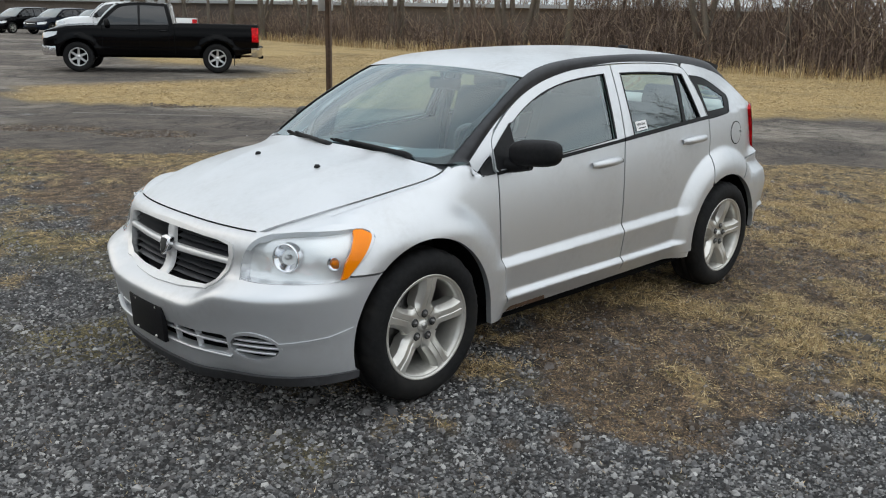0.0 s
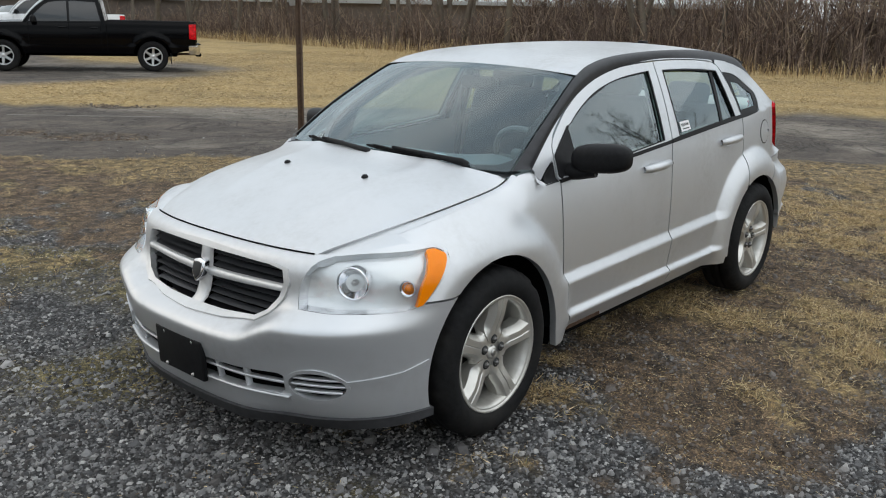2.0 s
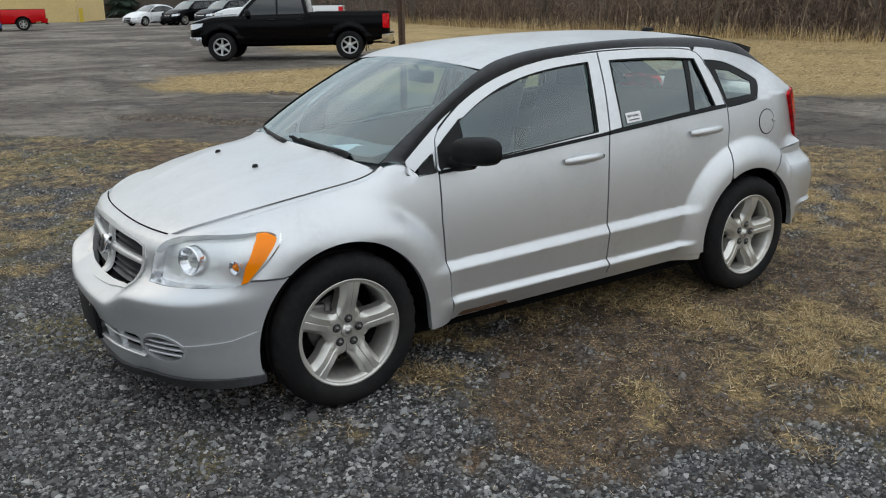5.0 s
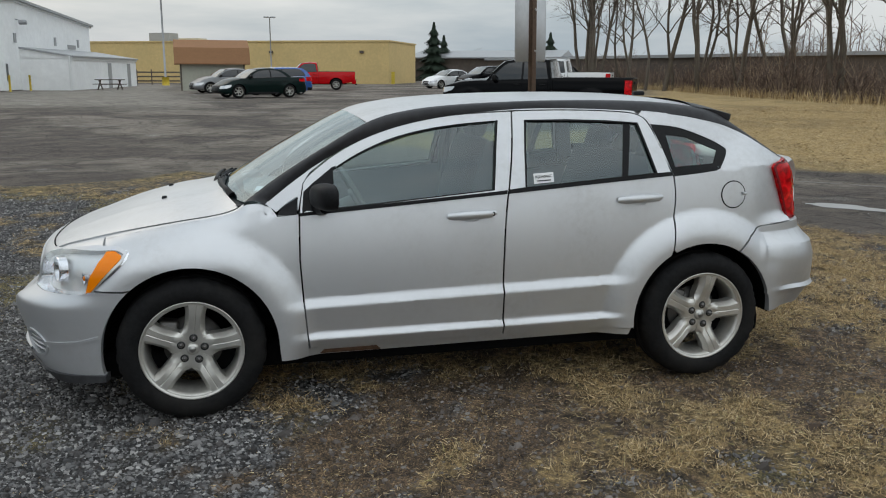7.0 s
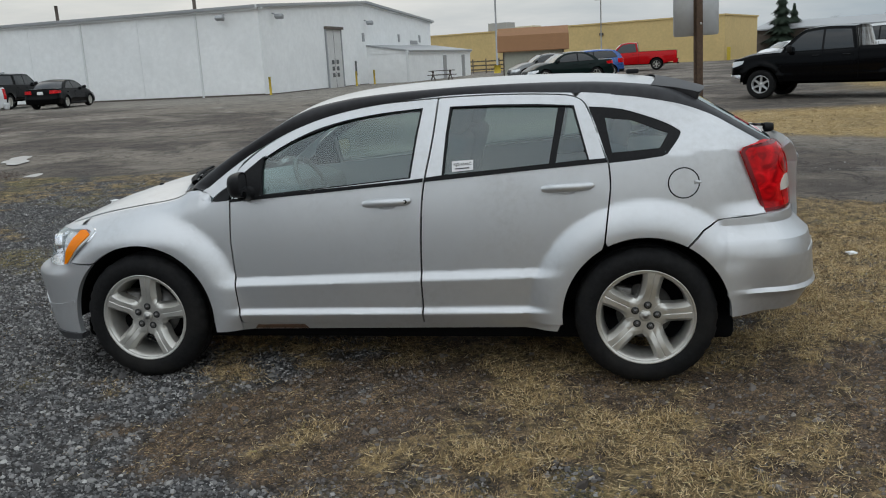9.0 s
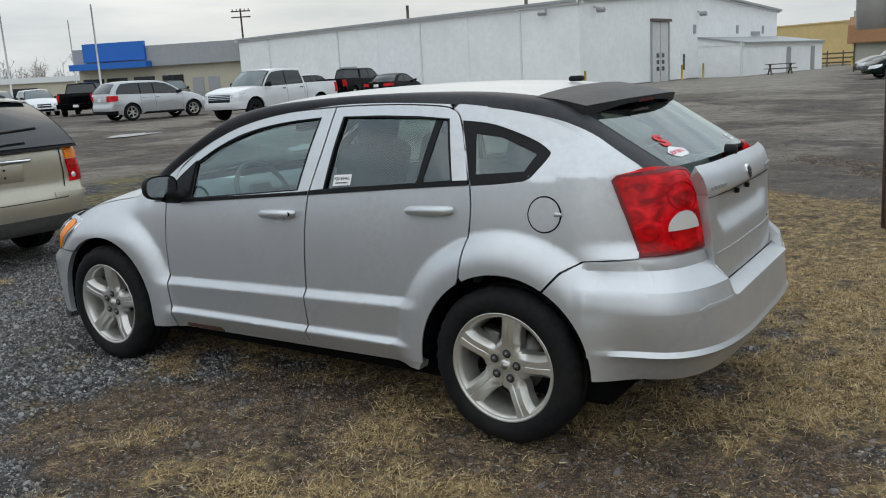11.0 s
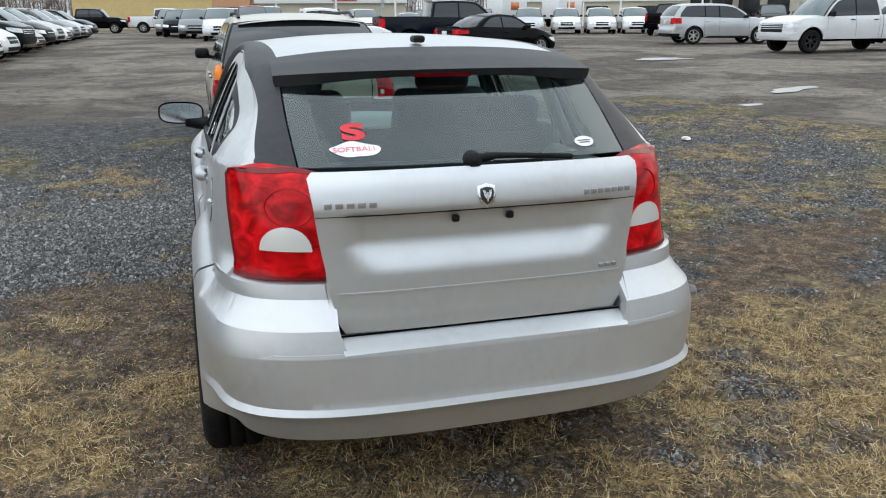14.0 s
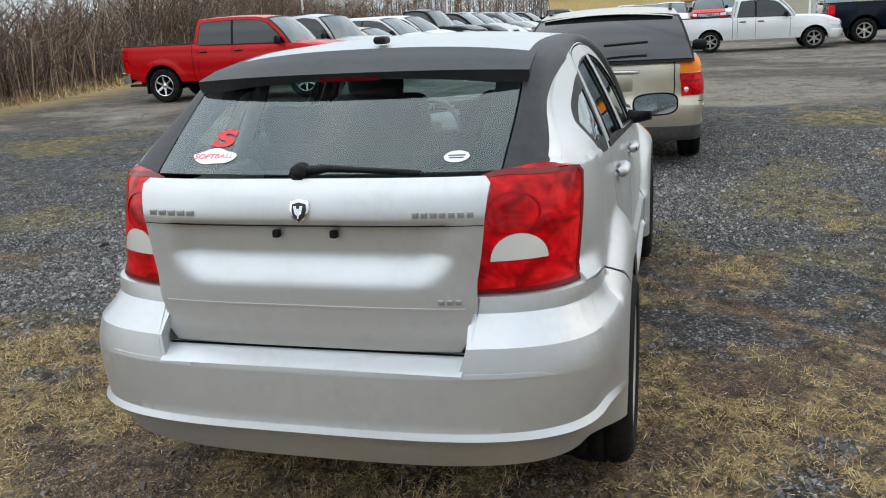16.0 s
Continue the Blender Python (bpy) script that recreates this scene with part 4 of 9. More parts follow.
def door_kids(front):
    def kids(ob, sign):
        cx, cz = (-0.045, 0.929) if front else (-0.95, 0.982)
        # the pull handle and its cup
        cup = panel([arc(cx + 0.005, cz + 0.004, 0.062, 0, 360, 24)[:-1]], side, 0.02, 0.004, -1, 0.0015)
        c2 = Vector((cx, side_y(cx, cz), cz))
        for v in cup.verts:
            d = math.hypot(v.co.x - cx, (v.co.z - cz) * 1.6)
            v.co.z = cz + (v.co.z - cz) * 0.78
            v.co.y -= 0.022 * max(0, 1 - (d / 0.062) ** 2)
        part("handle_cup", flip(cup, sign), SILVER, ob)
        pts = [(cx + 0.118, cz - 0.008), (cx + 0.09, cz - 0.004), (cx + 0.03, cz), (cx - 0.04, cz + 0.002), (cx - 0.10, cz + 0.004), (cx - 0.122, cz + 0.004)]
        offs = [0.004, 0.022, 0.030, 0.030, 0.024, 0.006]
        h = tube([(x, side_y(x, z) + o, z) for (x, z), o in zip(pts, offs)], [0.014, 0.020, 0.022, 0.022, 0.020, 0.013], 10)
        hd = part("door_handle", flip(h, sign), SILVER, ob)
        if front:
            k = lathe([(0.0001, 0.004), (0.010, 0.004), (0.011, 0.0)], 16)
            part("door_lock", flip(moved(k, Matrix.Translation((cx - 0.103, side_y(cx - 0.103, cz) + 0.037, cz + 0.004))), sign), BLACK_TRIM, ob)
        loop = ring_loop(FWIN if front else RWIN, -0.004)
        part("window_pane", flip(panel([loop], side, 0.05, 0.0, -1, -0.012), sign), GLASS, ob, "greenish tinted side window")
        # rubber round the opening
        w = FWIN if front else RWIN
        part("window_seal", flip(panel([ring_loop(w, -0.004), ring_loop(w, 0.007)], side, 0.05, 0.010, -1, 0.001), sign), BLACK_TRIM, ob)
        if front:
            sl = [(0.785, 0.957), (0.632, 0.968), (0.628, 1.166), (0.72, 1.098), (0.772, 1.055)]
            part("mirror_sail", flip(panel([sl], side, 0.04, 0.01, -1, 0.004), sign), BLACK_TRIM, ob)
            b = [(0.80, 0.945), (0.80, 0.960), (0.60, 0.977), (0.25, 1.003), (-0.17, 1.034), (-0.237, 1.04), (-0.234, 1.022), (0.25, 0.985)]
        else:
            b = [(-0.242, 1.022), (-0.246, 1.042), (-0.335, 1.052), (-0.72, 1.081), (-1.06, 1.106), (-1.137, 1.110), (-1.140, 1.091), (-0.72, 1.060)]
            dv = [(-0.862, 1.088), (-0.912, 1.368), (-0.948, 1.366), (-0.894, 1.091)]
            part("window_divider", flip(panel([dv], side, 0.05, 0.012, -1, -0.008), sign), BLACK_TRIM, ob)
        part("belt_moulding", flip(panel([b], side, 0.05, 0.012, -1, 0.006), sign), BLACK_TRIM, ob)
    return kids


TRIMS = [0.527, 0.545, 0.510, 0.366, 0.346, 0.385]
both("front_door", lambda: panel([FDOOR, ring_loop(FWIN, -0.001)], side, (0.035, 0.009), 0.02, -1), SILVER, car, "", door_kids(True))
both("rear_door", lambda: panel([RDOOR, ring_loop(RWIN, -0.001)], side, (0.016, 0.010), 0.008, -1), SILVER, car, "", door_kids(False))
both("sail_corner", lambda: panel([[(0.905, 0.947), (0.812, 0.953), (0.800, 1.03), (0.876, 0.985)]], side, 0.04, 0.01, -1, 0.003), BLACK_TRIM, car)

PILLAR = [(0.803, 0.968), (0.775, 1.092)] + spline([(0.740, 1.142), (0.606, 1.236), (0.438, 1.314), (0.254, 1.369), (0.041, 1.407), (-0.144, 1.4205), (-0.31, 1.4285)], 4) + spline([(-0.33, 1.4295), (-0.526, 1.432), (-0.737, 1.429), (-0.92, 1.419), (-0.99, 1.408)], 3) + [p for p in reversed(band_low) if p[0] > -0.99] + [(0.905, 0.966), (0.86, 1.0), (0.803, 1.035)]
both("roof_side_strip", lambda: panel([PILLAR], side, 0.05, 0.012, -1), SILVER, car)
QUARTER = [(-1.130, 0.714)] + spline([(-1.141, 0.808), (-1.161, 0.968), (-1.154, 1.081), (-1.143, 1.106), (-1.096, 1.252), (-1.046, 1.368), (-1.000, 1.402)], 3) + [p for p in band_low if p[0] < -1.0] + [(-1.79, 1.135), (-1.765, 1.12), (-1.80, 1.03), (-1.838, 0.93), (-1.877, 0.829), (-1.776, 0.819), (-1.661, 0.808), (-1.582, 0.768), (-1.524, 0.706)] + arc(AXLE_R, HUB_Z, 0.402, 118.5, 64, 16)
both("quarter_panel", lambda: panel([QUARTER, QWIN], side, 0.015, 0.02, -1), SILVER, car)
both("quarter_window", lambda: panel([ring_loop(QWIN, -0.003)], side, 0.05, 0.0, -1, -0.006), GLASS, car, "tinted fixed quarter window")
both("quarter_window_frit", lambda: panel([ring_loop(QWIN, -0.002), [(-1.135, 1.300), (-1.26, 1.284), (-1.432, 1.217), (-1.39, 1.150), (-1.166, 1.136)]], side, 0.05, 0.006, -1, -0.003), BLACK_TRIM, car)


def fuel_kids(ob, sign):
    part("fuel_latch", flip(join(tube([(-1.545, side_y(-1.545, 0.988) + 0.006, 0.988), (-1.578, side_y(-1.578, 0.988) + 0.002, 0.986)], [0.010, 0.006], 8)), sign), SILVER, ob)


fuel = part("fuel_flap", panel([arc(-1.498, 0.984, 0.068, 0, 360, 40)[:-1]], side, 0.02, 0.01, -1, 0.003), SILVER, car)
part("fuel_flap_gap", panel([arc(-1.498, 0.984, 0.074, 0, 360, 40)[:-1], arc(-1.498, 0.984, 0.067, 0, 360, 40)[:-1]], side, 0.03, 0.0, -1, 0.0012), DARK, fuel)
fuel_kids(fuel, 1)
both("sill", lambda: panel([[(0.775, 0.255), (0.775, 0.298), (-0.905, 0.300), (-0.89, 0.268)]], side, 0.05, 0.06, -1, -0.008), SILVER, car)
part("rusty_seam", panel([[(0.42, 0.262), (0.44, 0.285), (0.70, 0.283), (0.72, 0.262)]], side, 0.04, 0.01, -1, -0.004), RUST, car, "rust along the sill")


def split(u):
    """Where the pillar's silver skin gives way to the black band."""
    return 0.34 * sstep(0.72, 0.90, u)


both("roof_band", lambda: grid(lambda u, v: band_point(u, split(u) + (1 - split(u)) * v), 120, 8), MATTE_BLACK, car, "weathered black roof rail and pillar trim")
both("pillar_skin", lambda: grid(lambda u, v: band_point(0.72 + 0.28 * u, split(0.72 + 0.28 * u) * v), 40, 5), SILVER, car)
part("roof", join(grid(roof_point, 50, 40)), SILVER, car)
part("windscreen", grid(screen_point, 20, 30), WINDSCREEN, car)


def screen_frit(u, v):
    p = screen_point(u, v)
    return (p.x - 0.004, p.y, p.z - 0.004)


FRIT = [(0, 0), (1, 0), (1, 1), (0, 1)]
part("windscreen_frit", panel([FRIT, spline([(0.10, 0.045), (0.5, 0.032), (0.93, 0.04), (0.955, 0.3), (0.955, 0.7), (0.93, 0.96), (0.5, 0.968), (0.10, 0.955), (0.075, 0.5), (0.10, 0.045)], 4)[:-1]], screen_frit, 0.08, 0.0), BLACK_TRIM, car)
part("cowl", grid(lambda u, v: Vector((1.075 + 0.11 * (1 - abs(2 * v - 1) ** 2) + 0.01 - 0.10 * u, 0.69 * (2 * v - 1), 0.992 + 0.022 * (1 - (2 * v - 1) ** 2) + 0.012 * u)), 4, 20), BLACK_TRIM, car)


def wiper(v0, v1, u0, u1):
    """An arm and a blade lying on the windscreen, from the foot at (u0, v0) to the tip."""
    def on(t, lift):
        p = screen_point(u0 + (u1 - u0) * t, v0 + (v1 - v0) * t)
        return p + Vector((0.55, 0, 0.83)) * lift
    blade = tube([on(t, 0.012) for t in np.linspace(0.22, 1.0, 9)], [0.008] * 8 + [0.005], 6)
    arm = tube([on(-0.03, 0.006)] + [on(t, 0.024 + 0.014 * math.sin(math.pi * t)) for t in np.linspace(0.0, 0.66, 7)], [0.020, 0.016, 0.013, 0.011, 0.010, 0.009, 0.008, 0.007], 8)
    rib = tube([on(t, 0.022) for t in np.linspace(0.34, 0.9, 5)], 0.006, 6)
    return join(arm, blade, rib)


part("wiper", wiper(0.86, 0.46, 0.02, 0.10), BLACK_TRIM, car)
part("wiper", wiper(0.50, 0.12, 0.0, 0.075), BLACK_TRIM, car)


def hood_uv(s, v):
    return hood_point(s, v)


part("hood", panel([[(0.004, -0.985), (0.004, 0.985), (0.996, 0.985), (0.996, -0.985)]], hood_uv, (0.03, 0.05), 0.015, -1), SILVER, car)
for v in (0.36, -0.35):
    q = hood_point(0.66, v)
    part("washer_nozzle", moved(lathe([(0.0001, 0.012), (0.009, 0.011), (0.014, 0.004), (0.015, -0.004)], 12, "z"), Matrix.Translation(q)), BLACK_TRIM, car)

# -- the nose --
def sy(y, z):
    return (nose_s(y, z), z)


def nx(x, z):
    """A point of the nose's sheet on the side, at the station x."""
    if x <= NOSE_X:
        return (1 + (NOSE_X - x) / 0.65, z)
    lo, hi = 0.0, 1.0
    for _ in range(30):
        m = (lo + hi) / 2
        if nose(m, z).x > x:
            lo = m
        else:
            hi = m
    return (lo, z)


def hood_side(u, v):
    """The strip between the hood's side edge and the lamp."""
    x = 1.925 - 0.235 * u
    zl = pchip([(1.56, 0.808), (1.62, 0.824), (1.725, 0.825), (1.80, 0.817), (1.88, 0.804), (1.93, 0.795)])(x)
    low = nose(*nx(x, zl))
    q = hood_point(max(0.0, (1.905 - x) / 0.83), 0.992)
    up = Vector((x, q.y + 0.001, q.z - 0.001))
    p = low.lerp(up, v)
    return p + Vector((0.15, 0.5, 0.8)) * 0.012 * math.sin(math.pi * v) * min(1.0, 4 * u)


def headlamp_loop():
    front = spline([sy(0.515, 0.622), sy(0.498, 0.66), sy(0.505, 0.72), sy(0.53, 0.775), sy(0.565, 0.798)], 4)
    top = spline([sy(0.60, 0.803), nx(1.83, 0.812), nx(1.72, 0.818), nx(1.63, 0.820), nx(1.597, 0.806)], 4)
    back = spline([nx(1.61, 0.782), nx(1.69, 0.702), nx(1.745, 0.640)], 3)
    low = spline([nx(1.80, 0.628), sy(0.62, 0.619)], 3)
    return front + top + back + low


HEAD = headlamp_loop()
GR = [(0.0, 0.758), (0.20, 0.757), (0.36, 0.752), (0.425, 0.742), (0.438, 0.70), (0.425, 0.645), (0.385, 0.592), (0.33, 0.560), (0.18, 0.549), (0.0, 0.546)]
GRILLE = [sy(y, z) for y, z in GR] + [sy(-y, z) for y, z in reversed(GR[1:-1])]
SLOT = [sy(y, z) for y, z in ((-0.50, 0.332), (-0.48, 0.318), (0.0, 0.302), (0.48, 0.318), (0.50, 0.332), (0.50, 0.388), (0.48, 0.396), (0.0, 0.382), (-0.48, 0.396), (-0.50, 0.388))]


def fog_loop(sign):
    return [sy(sign * (0.608 + 0.09 * math.cos(a)), 0.362 + 0.052 * math.sin(a)) for a in np.linspace(0, 2 * math.pi, 25)[:-1]]


def front_arch():
    return [nx(x, z) for x, z in arc(AXLE_F, HUB_Z, 0.402, 49, -11, 24)]


left = [nx(1.735, 0.643), nx(1.60, 0.636)] + front_arch() + [nx(1.70, 0.245)]
HEAD_IN = [p for p in HEAD]
half = [sy(0.0, 0.795), sy(0.30, 0.795), sy(0.50, 0.795)] + list(HEAD[20:0:-1])[:0]
top_left = [sy(0.2, 0.797), sy(0.40, 0.797), sy(0.50, 0.797), nx(1.88, 0.806), nx(1.80, 0.826), nx(1.725, 0.838), nx(1.62, 0.836), nx(1.578, 0.816), nx(1.60, 0.775), nx(1.69, 0.69)]
low_left = [sy(0.70, 0.225), sy(0.60, 0.215), sy(0.3, 0.195)]
out_left = top_left + left + low_left
outline = [sy(0.0, 0.797)] + out_left + [sy(0.0, 0.184)] + [(-s, z) for s, z in reversed(out_left)]
part("front_bumper", panel([outline, GRILLE, SLOT, fog_loop(1), fog_loop(-1), HEAD, [(-s, z) for s, z in HEAD]], nose, (0.018, 0.010), 0.03, 1), SILVER, car, "silver bumper and nose cover")


def deeper(d):
    def fn(s, z):
        p = nose(s, z)
        return Vector((p.x - d, p.y * (1 - 0.4 * d), p.z))
    return fn


SLAT = material("satin_black_slat", (0.030, 0.031, 0.034), 0.32, 0.0, Specular_IOR_Level=0.6)
LIP = speckled("grey_plastic", (0.045, 0.045, 0.048), 0.3, 30, 0.6, 0.1, 0.001, spec=0.3)
# near-black sheets put in for the shade behind the grille, intake and fog openings
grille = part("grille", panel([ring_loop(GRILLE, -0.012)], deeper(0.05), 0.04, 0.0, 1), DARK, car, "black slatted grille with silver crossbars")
part("grille_frame", panel([ring_loop(GRILLE, -0.016), ring_loop(GRILLE, 0.004)], nose, 0.03, 0.03, 1, 0.006), SILVER_TRIM, grille)
for k in range(8):
    z = 0.568 + k * 0.0245
    w = 0.335 + 0.085 * sstep(0.55, 0.66, z)
    for sign in (1, -1):
        def slat(u, v, z=z, w=w, sign=sign):
            y = sign * (0.03 + (w - 0.03) * u)
            p = nose(nose_s(y, z), z)
            a = v * 1.0
            return Vector((p.x - 0.014 - 0.026 * a, p.y, p.z + 0.012 * (a - 0.45)))
        part("grille_slat", grid(slat, 10, 3), SLAT, grille)


def bar(y0, y1, z0, z1, w0, w1, d=0.004, n=14):
    """A flat crossbar over the opening between two points of the nose."""
    def fn(u, v):
        y, z, w = y0 + (y1 - y0) * u, z0 + (z1 - z0) * u, w0 + (w1 - w0) * u
        c = math.pi * v
        flat = abs(y1 - y0) > abs(z1 - z0)
        yy, zz = (y, z + w * math.cos(c)) if flat else (y + w * math.cos(c), z)
        p = nose(nose_s(yy, zz), zz)
        return Vector((p.x + d - 0.02 + 0.022 * math.sin(c) ** 0.5, p.y, p.z))
    return grid(fn, n, 8)


for sign in (1, -1):
    part("grille_crossbar", bar(sign * 0.03, sign * 0.435, 0.664, 0.676, 0.016, 0.013), SILVER_TRIM, grille)
part("grille_upright", bar(0.0, 0.0001, 0.548, 0.757, 0.034, 0.030), SILVER_TRIM, grille)
shield = [(0.0, 0.624), (0.026, 0.645), (0.036, 0.672), (0.034, 0.705), (0.0, 0.713), (-0.034, 0.705), (-0.036, 0.672), (-0.026, 0.645)]
badge = part("front_badge", prism(shield, 0.03, lambda u, v, w: (2.062 + w - 0.25 * (v - 0.668), u, v), 0.006), CHROME, grille)
part("badge_inlay", prism(ring_loop(shield, 0.012), 0.034, lambda u, v, w: (2.062 + w - 0.25 * (v - 0.668), u, v), 0.003), INK, grille)
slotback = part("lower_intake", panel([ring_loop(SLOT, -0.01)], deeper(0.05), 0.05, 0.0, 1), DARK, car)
for z, w in ((0.352, 0.007),):
    part("intake_bar", bar(-0.50, 0.50, z + 0.006, z + 0.006, w, w, -0.006, 40), SILVER, slotback)
part("intake_lip", bar(-0.52, 0.52, 0.306, 0.306, 0.008, 0.008, 0.012, 40), SILVER, slotback)
for y in (-0.34, -0.2, 0.2, 0.34):
    part("intake_post", bar(y, y + 0.0001, 0.31, 0.388, 0.006, 0.006, -0.008, 6), SILVER, slotback)
for sign in (1, -1):
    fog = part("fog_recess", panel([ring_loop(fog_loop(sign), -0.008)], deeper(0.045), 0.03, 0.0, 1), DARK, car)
    part("fog_frame", panel([ring_loop(fog_loop(sign), -0.014), ring_loop(fog_loop(sign), 0.0)], nose, 0.03, 0.02, 1, 0.005), SILVER, fog)
    for z in (0.338, 0.362, 0.386):
        h = 0.085 * math.sqrt(max(0.05, 1 - ((z - 0.362) / 0.052) ** 2))
        part("fog_bar", bar(sign * (0.608 - h), sign * (0.608 + h), z, z, 0.0065, 0.0065, -0.004, 10), SILVER, fog)
plate = part("plate_bracket", prism([(-0.145, 0.285), (0.155, 0.285), (0.155, 0.445), (-0.145, 0.445)], 0.022, lambda u, v, w: (2.172 + w + 0.06 * (v - 0.36) - 0.10 * abs(u) ** 2, u, v), 0.006), BLACK_TRIM, car, "empty black number plate bracket")
for y, z in ((-0.08, 0.30), (0.09, 0.30), (-0.085, 0.43), (0.095, 0.43)):
    part("plate_screw", moved(lathe([(0.0001, 0.008), (0.006, 0.006), (0.007, 0.0)], 10, "x"), Matrix.Translation((2.190, y, z))), STEEL, plate)
part("front_lip", panel([[sy(-0.66, 0.195), sy(-0.3, 0.175), sy(0.3, 0.175), sy(0.66, 0.195), nx(1.80, 0.212), nx(1.70, 0.222), nx(1.70, 0.252), nx(1.80, 0.250), sy(0.66, 0.238), sy(0.3, 0.222), sy(0, 0.216), sy(-0.3, 0.222), sy(-0.66, 0.238), (-nx(1.80, 0.25)[0], 0.25), (-nx(1.70, 0.252)[0], 0.252), (-nx(1.70, 0.222)[0], 0.222), (-nx(1.80, 0.212)[0], 0.212)]], nose, 0.05, 0.06, 1, 0.012), LIP, car, "dark grey plastic air dam")
for sign in (1, -1):
    ln = [sy(0.698, 0.372), nx(1.82, 0.398), nx(1.722, 0.424), nx(1.722, 0.440), nx(1.82, 0.412), sy(0.692, 0.386)]
    part("bumper_crease", panel([[(sign * s, z) for s, z in ln]], nose, 0.03, 0.01, 1, 0.005), SILVER, car)


def headlamp(sign):
    loop = [(sign * s, z) for s, z in HEAD]
    lens = part("headlamp", panel([ring_loop(loop, 0.002)], nose, 0.03, 0.0, 1, 0.002), LENS, car, "clear headlamp with an amber corner")
    part("lamp_housing", panel([ring_loop(loop, 0.0)], deeper(0.055), 0.04, 0.0, 1), WHITE_LENS, lens)

    def wall(u, v):
        k = u * len(loop)
        i = int(k) % len(loop)
        a, b = loop[i], loop[(i + 1) % len(loop)]
        s, z = a[0] + (b[0] - a[0]) * (k - int(k)), a[1] + (b[1] - a[1]) * (k - int(k))
        p = nose(s, z)
        return Vector((p.x - 0.06 * v - 0.002, p.y * (1 - 0.024 * v), p.z))
    part("lamp_wall", grid(wall, len(loop), 2), CHROME, lens)
    p = nose(nose_s(0.665, 0.72), 0.718)
    way = Vector((0.9, 0.38, 0.05)).normalized()
    bowl = lathe([(0.010, -0.045), (0.020, -0.04), (0.038, -0.02), (0.051, 0.004), (0.055, 0.010), (0.058, 0.010), (0.059, 0.0), (0.059, -0.03)], 32, "z")
    m = Matrix.Translation(p - way * 0.028) @ way.to_track_quat("Z", "Y").to_matrix().to_4x4()
    part("reflector", flip(moved(bowl, m), sign), CHROME, lens)
    bulb = lathe([(0.0001, 0.0), (0.008, -0.002), (0.010, -0.012), (0.010, -0.04)], 12, "z")
    part("bulb", flip(moved(bulb, m), sign), STEEL, lens)
    amber = [(sign * s, z) for s, z in spline([nx(1.605, 0.800), nx(1.612, 0.781), nx(1.69, 0.702), nx(1.742, 0.643)], 3) + spline([nx(1.764, 0.638), nx(1.745, 0.70), nx(1.718, 0.747), nx(1.685, 0.791), nx(1.668, 0.814), nx(1.630, 0.815)], 3)]
    part("amber_marker", panel([amber], nose, 0.03, 0.02, 1, 0.004), AMBER_LENS, lens)
    p2 = nose(*nx(1.80, 0.700))
    turn = lathe([(0.006, -0.03), (0.016, -0.02), (0.026, 0.002), (0.029, 0.002)], 20, "z")
    m2 = Matrix.Translation(p2 - way * 0.03) @ way.to_track_quat("Z", "Y").to_matrix().to_4x4()
    part("turn_reflector", flip(moved(turn, m2), sign), CHROME, lens)
    part("amber_bulb", flip(moved(lathe([(0.0001, 0.006), (0.010, 0.003), (0.015, -0.008), (0.013, -0.026)], 12, "z"), m2), sign), AMBER_LENS, lens)


headlamp(1)
headlamp(-1)
part("hood_gap", tube([nose(nose_s(0.5 * v, 0.795), 0.7965) + Vector((0.001, 0, 0.0015)) for v in np.linspace(-0.99, 0.99, 41)], 0.0032, 6), DARK, car)
both("hood_side_strip", lambda: grid(hood_side, 16, 5), SILVER, car)

# -- mirrors --
def mirror_shell():
    def fn(u, v):
        a, t = 2 * math.pi * u, v
        # a rounded shell, open and flat towards the back
        ry, rz = 0.124, 0.063
        r = math.sin(min(1.0, t * 1.12) * math.pi / 2) ** 0.62
        x = 0.075 * math.cos(t * math.pi / 2) ** 0.9
        y = ry * r * math.copysign(abs(math.cos(a)) ** 0.65, math.cos(a))
        z = rz * r * math.copysign(abs(math.sin(a)) ** 0.65, math.sin(a))
        return (0.665 + x - 0.12 * (y / 0.1) * 0.2, 0.890 + y, 1.052 + z + 0.06 * y)
    shell_bm = grid(fn, 28, 12, close_u=True)
    bmesh.ops.remove_doubles(shell_bm, verts=shell_bm.verts, dist=1e-5)
    foot = tube([(0.70, 0.745, 0.985), (0.695, 0.80, 0.985), (0.685, 0.87, 0.995)], [0.042, 0.034, 0.026], 10)
    return join(shell_bm, foot)


def mirror_glass(ob, sign):
    def fn(u, v):
        a = 2 * math.pi * u
        y = 0.116 * v * math.copysign(abs(math.cos(a)) ** 0.65, math.cos(a))
        z = 0.055 * v * math.copysign(abs(math.sin(a)) ** 0.65, math.sin(a))
        return (0.667 - 0.24 * y, 0.890 + y, 1.052 + z + 0.06 * y)
    g = grid(fn, 28, 3, close_u=True)
    bmesh.ops.remove_doubles(g, verts=g.verts, dist=1e-5)
    part("mirror_glass", flip(g, sign), CHROME, ob)


both("side_mirror", mirror_shell, BLACK_TRIM, car, "black plastic side mirror", mirror_glass)

# -- the back --
def ty(y, z):
    return (tail_s(y, z), z)


def txx(x, z):
    if x >= TAIL_X:
        return (1 + (x - TAIL_X) / 0.5, z)
    lo, hi = 0.0, 1.0
    for _ in range(30):
        m = (lo + hi) / 2
        if tail(m, z).x < x:
            lo = m
        else:
            hi = m
    return (lo, z)


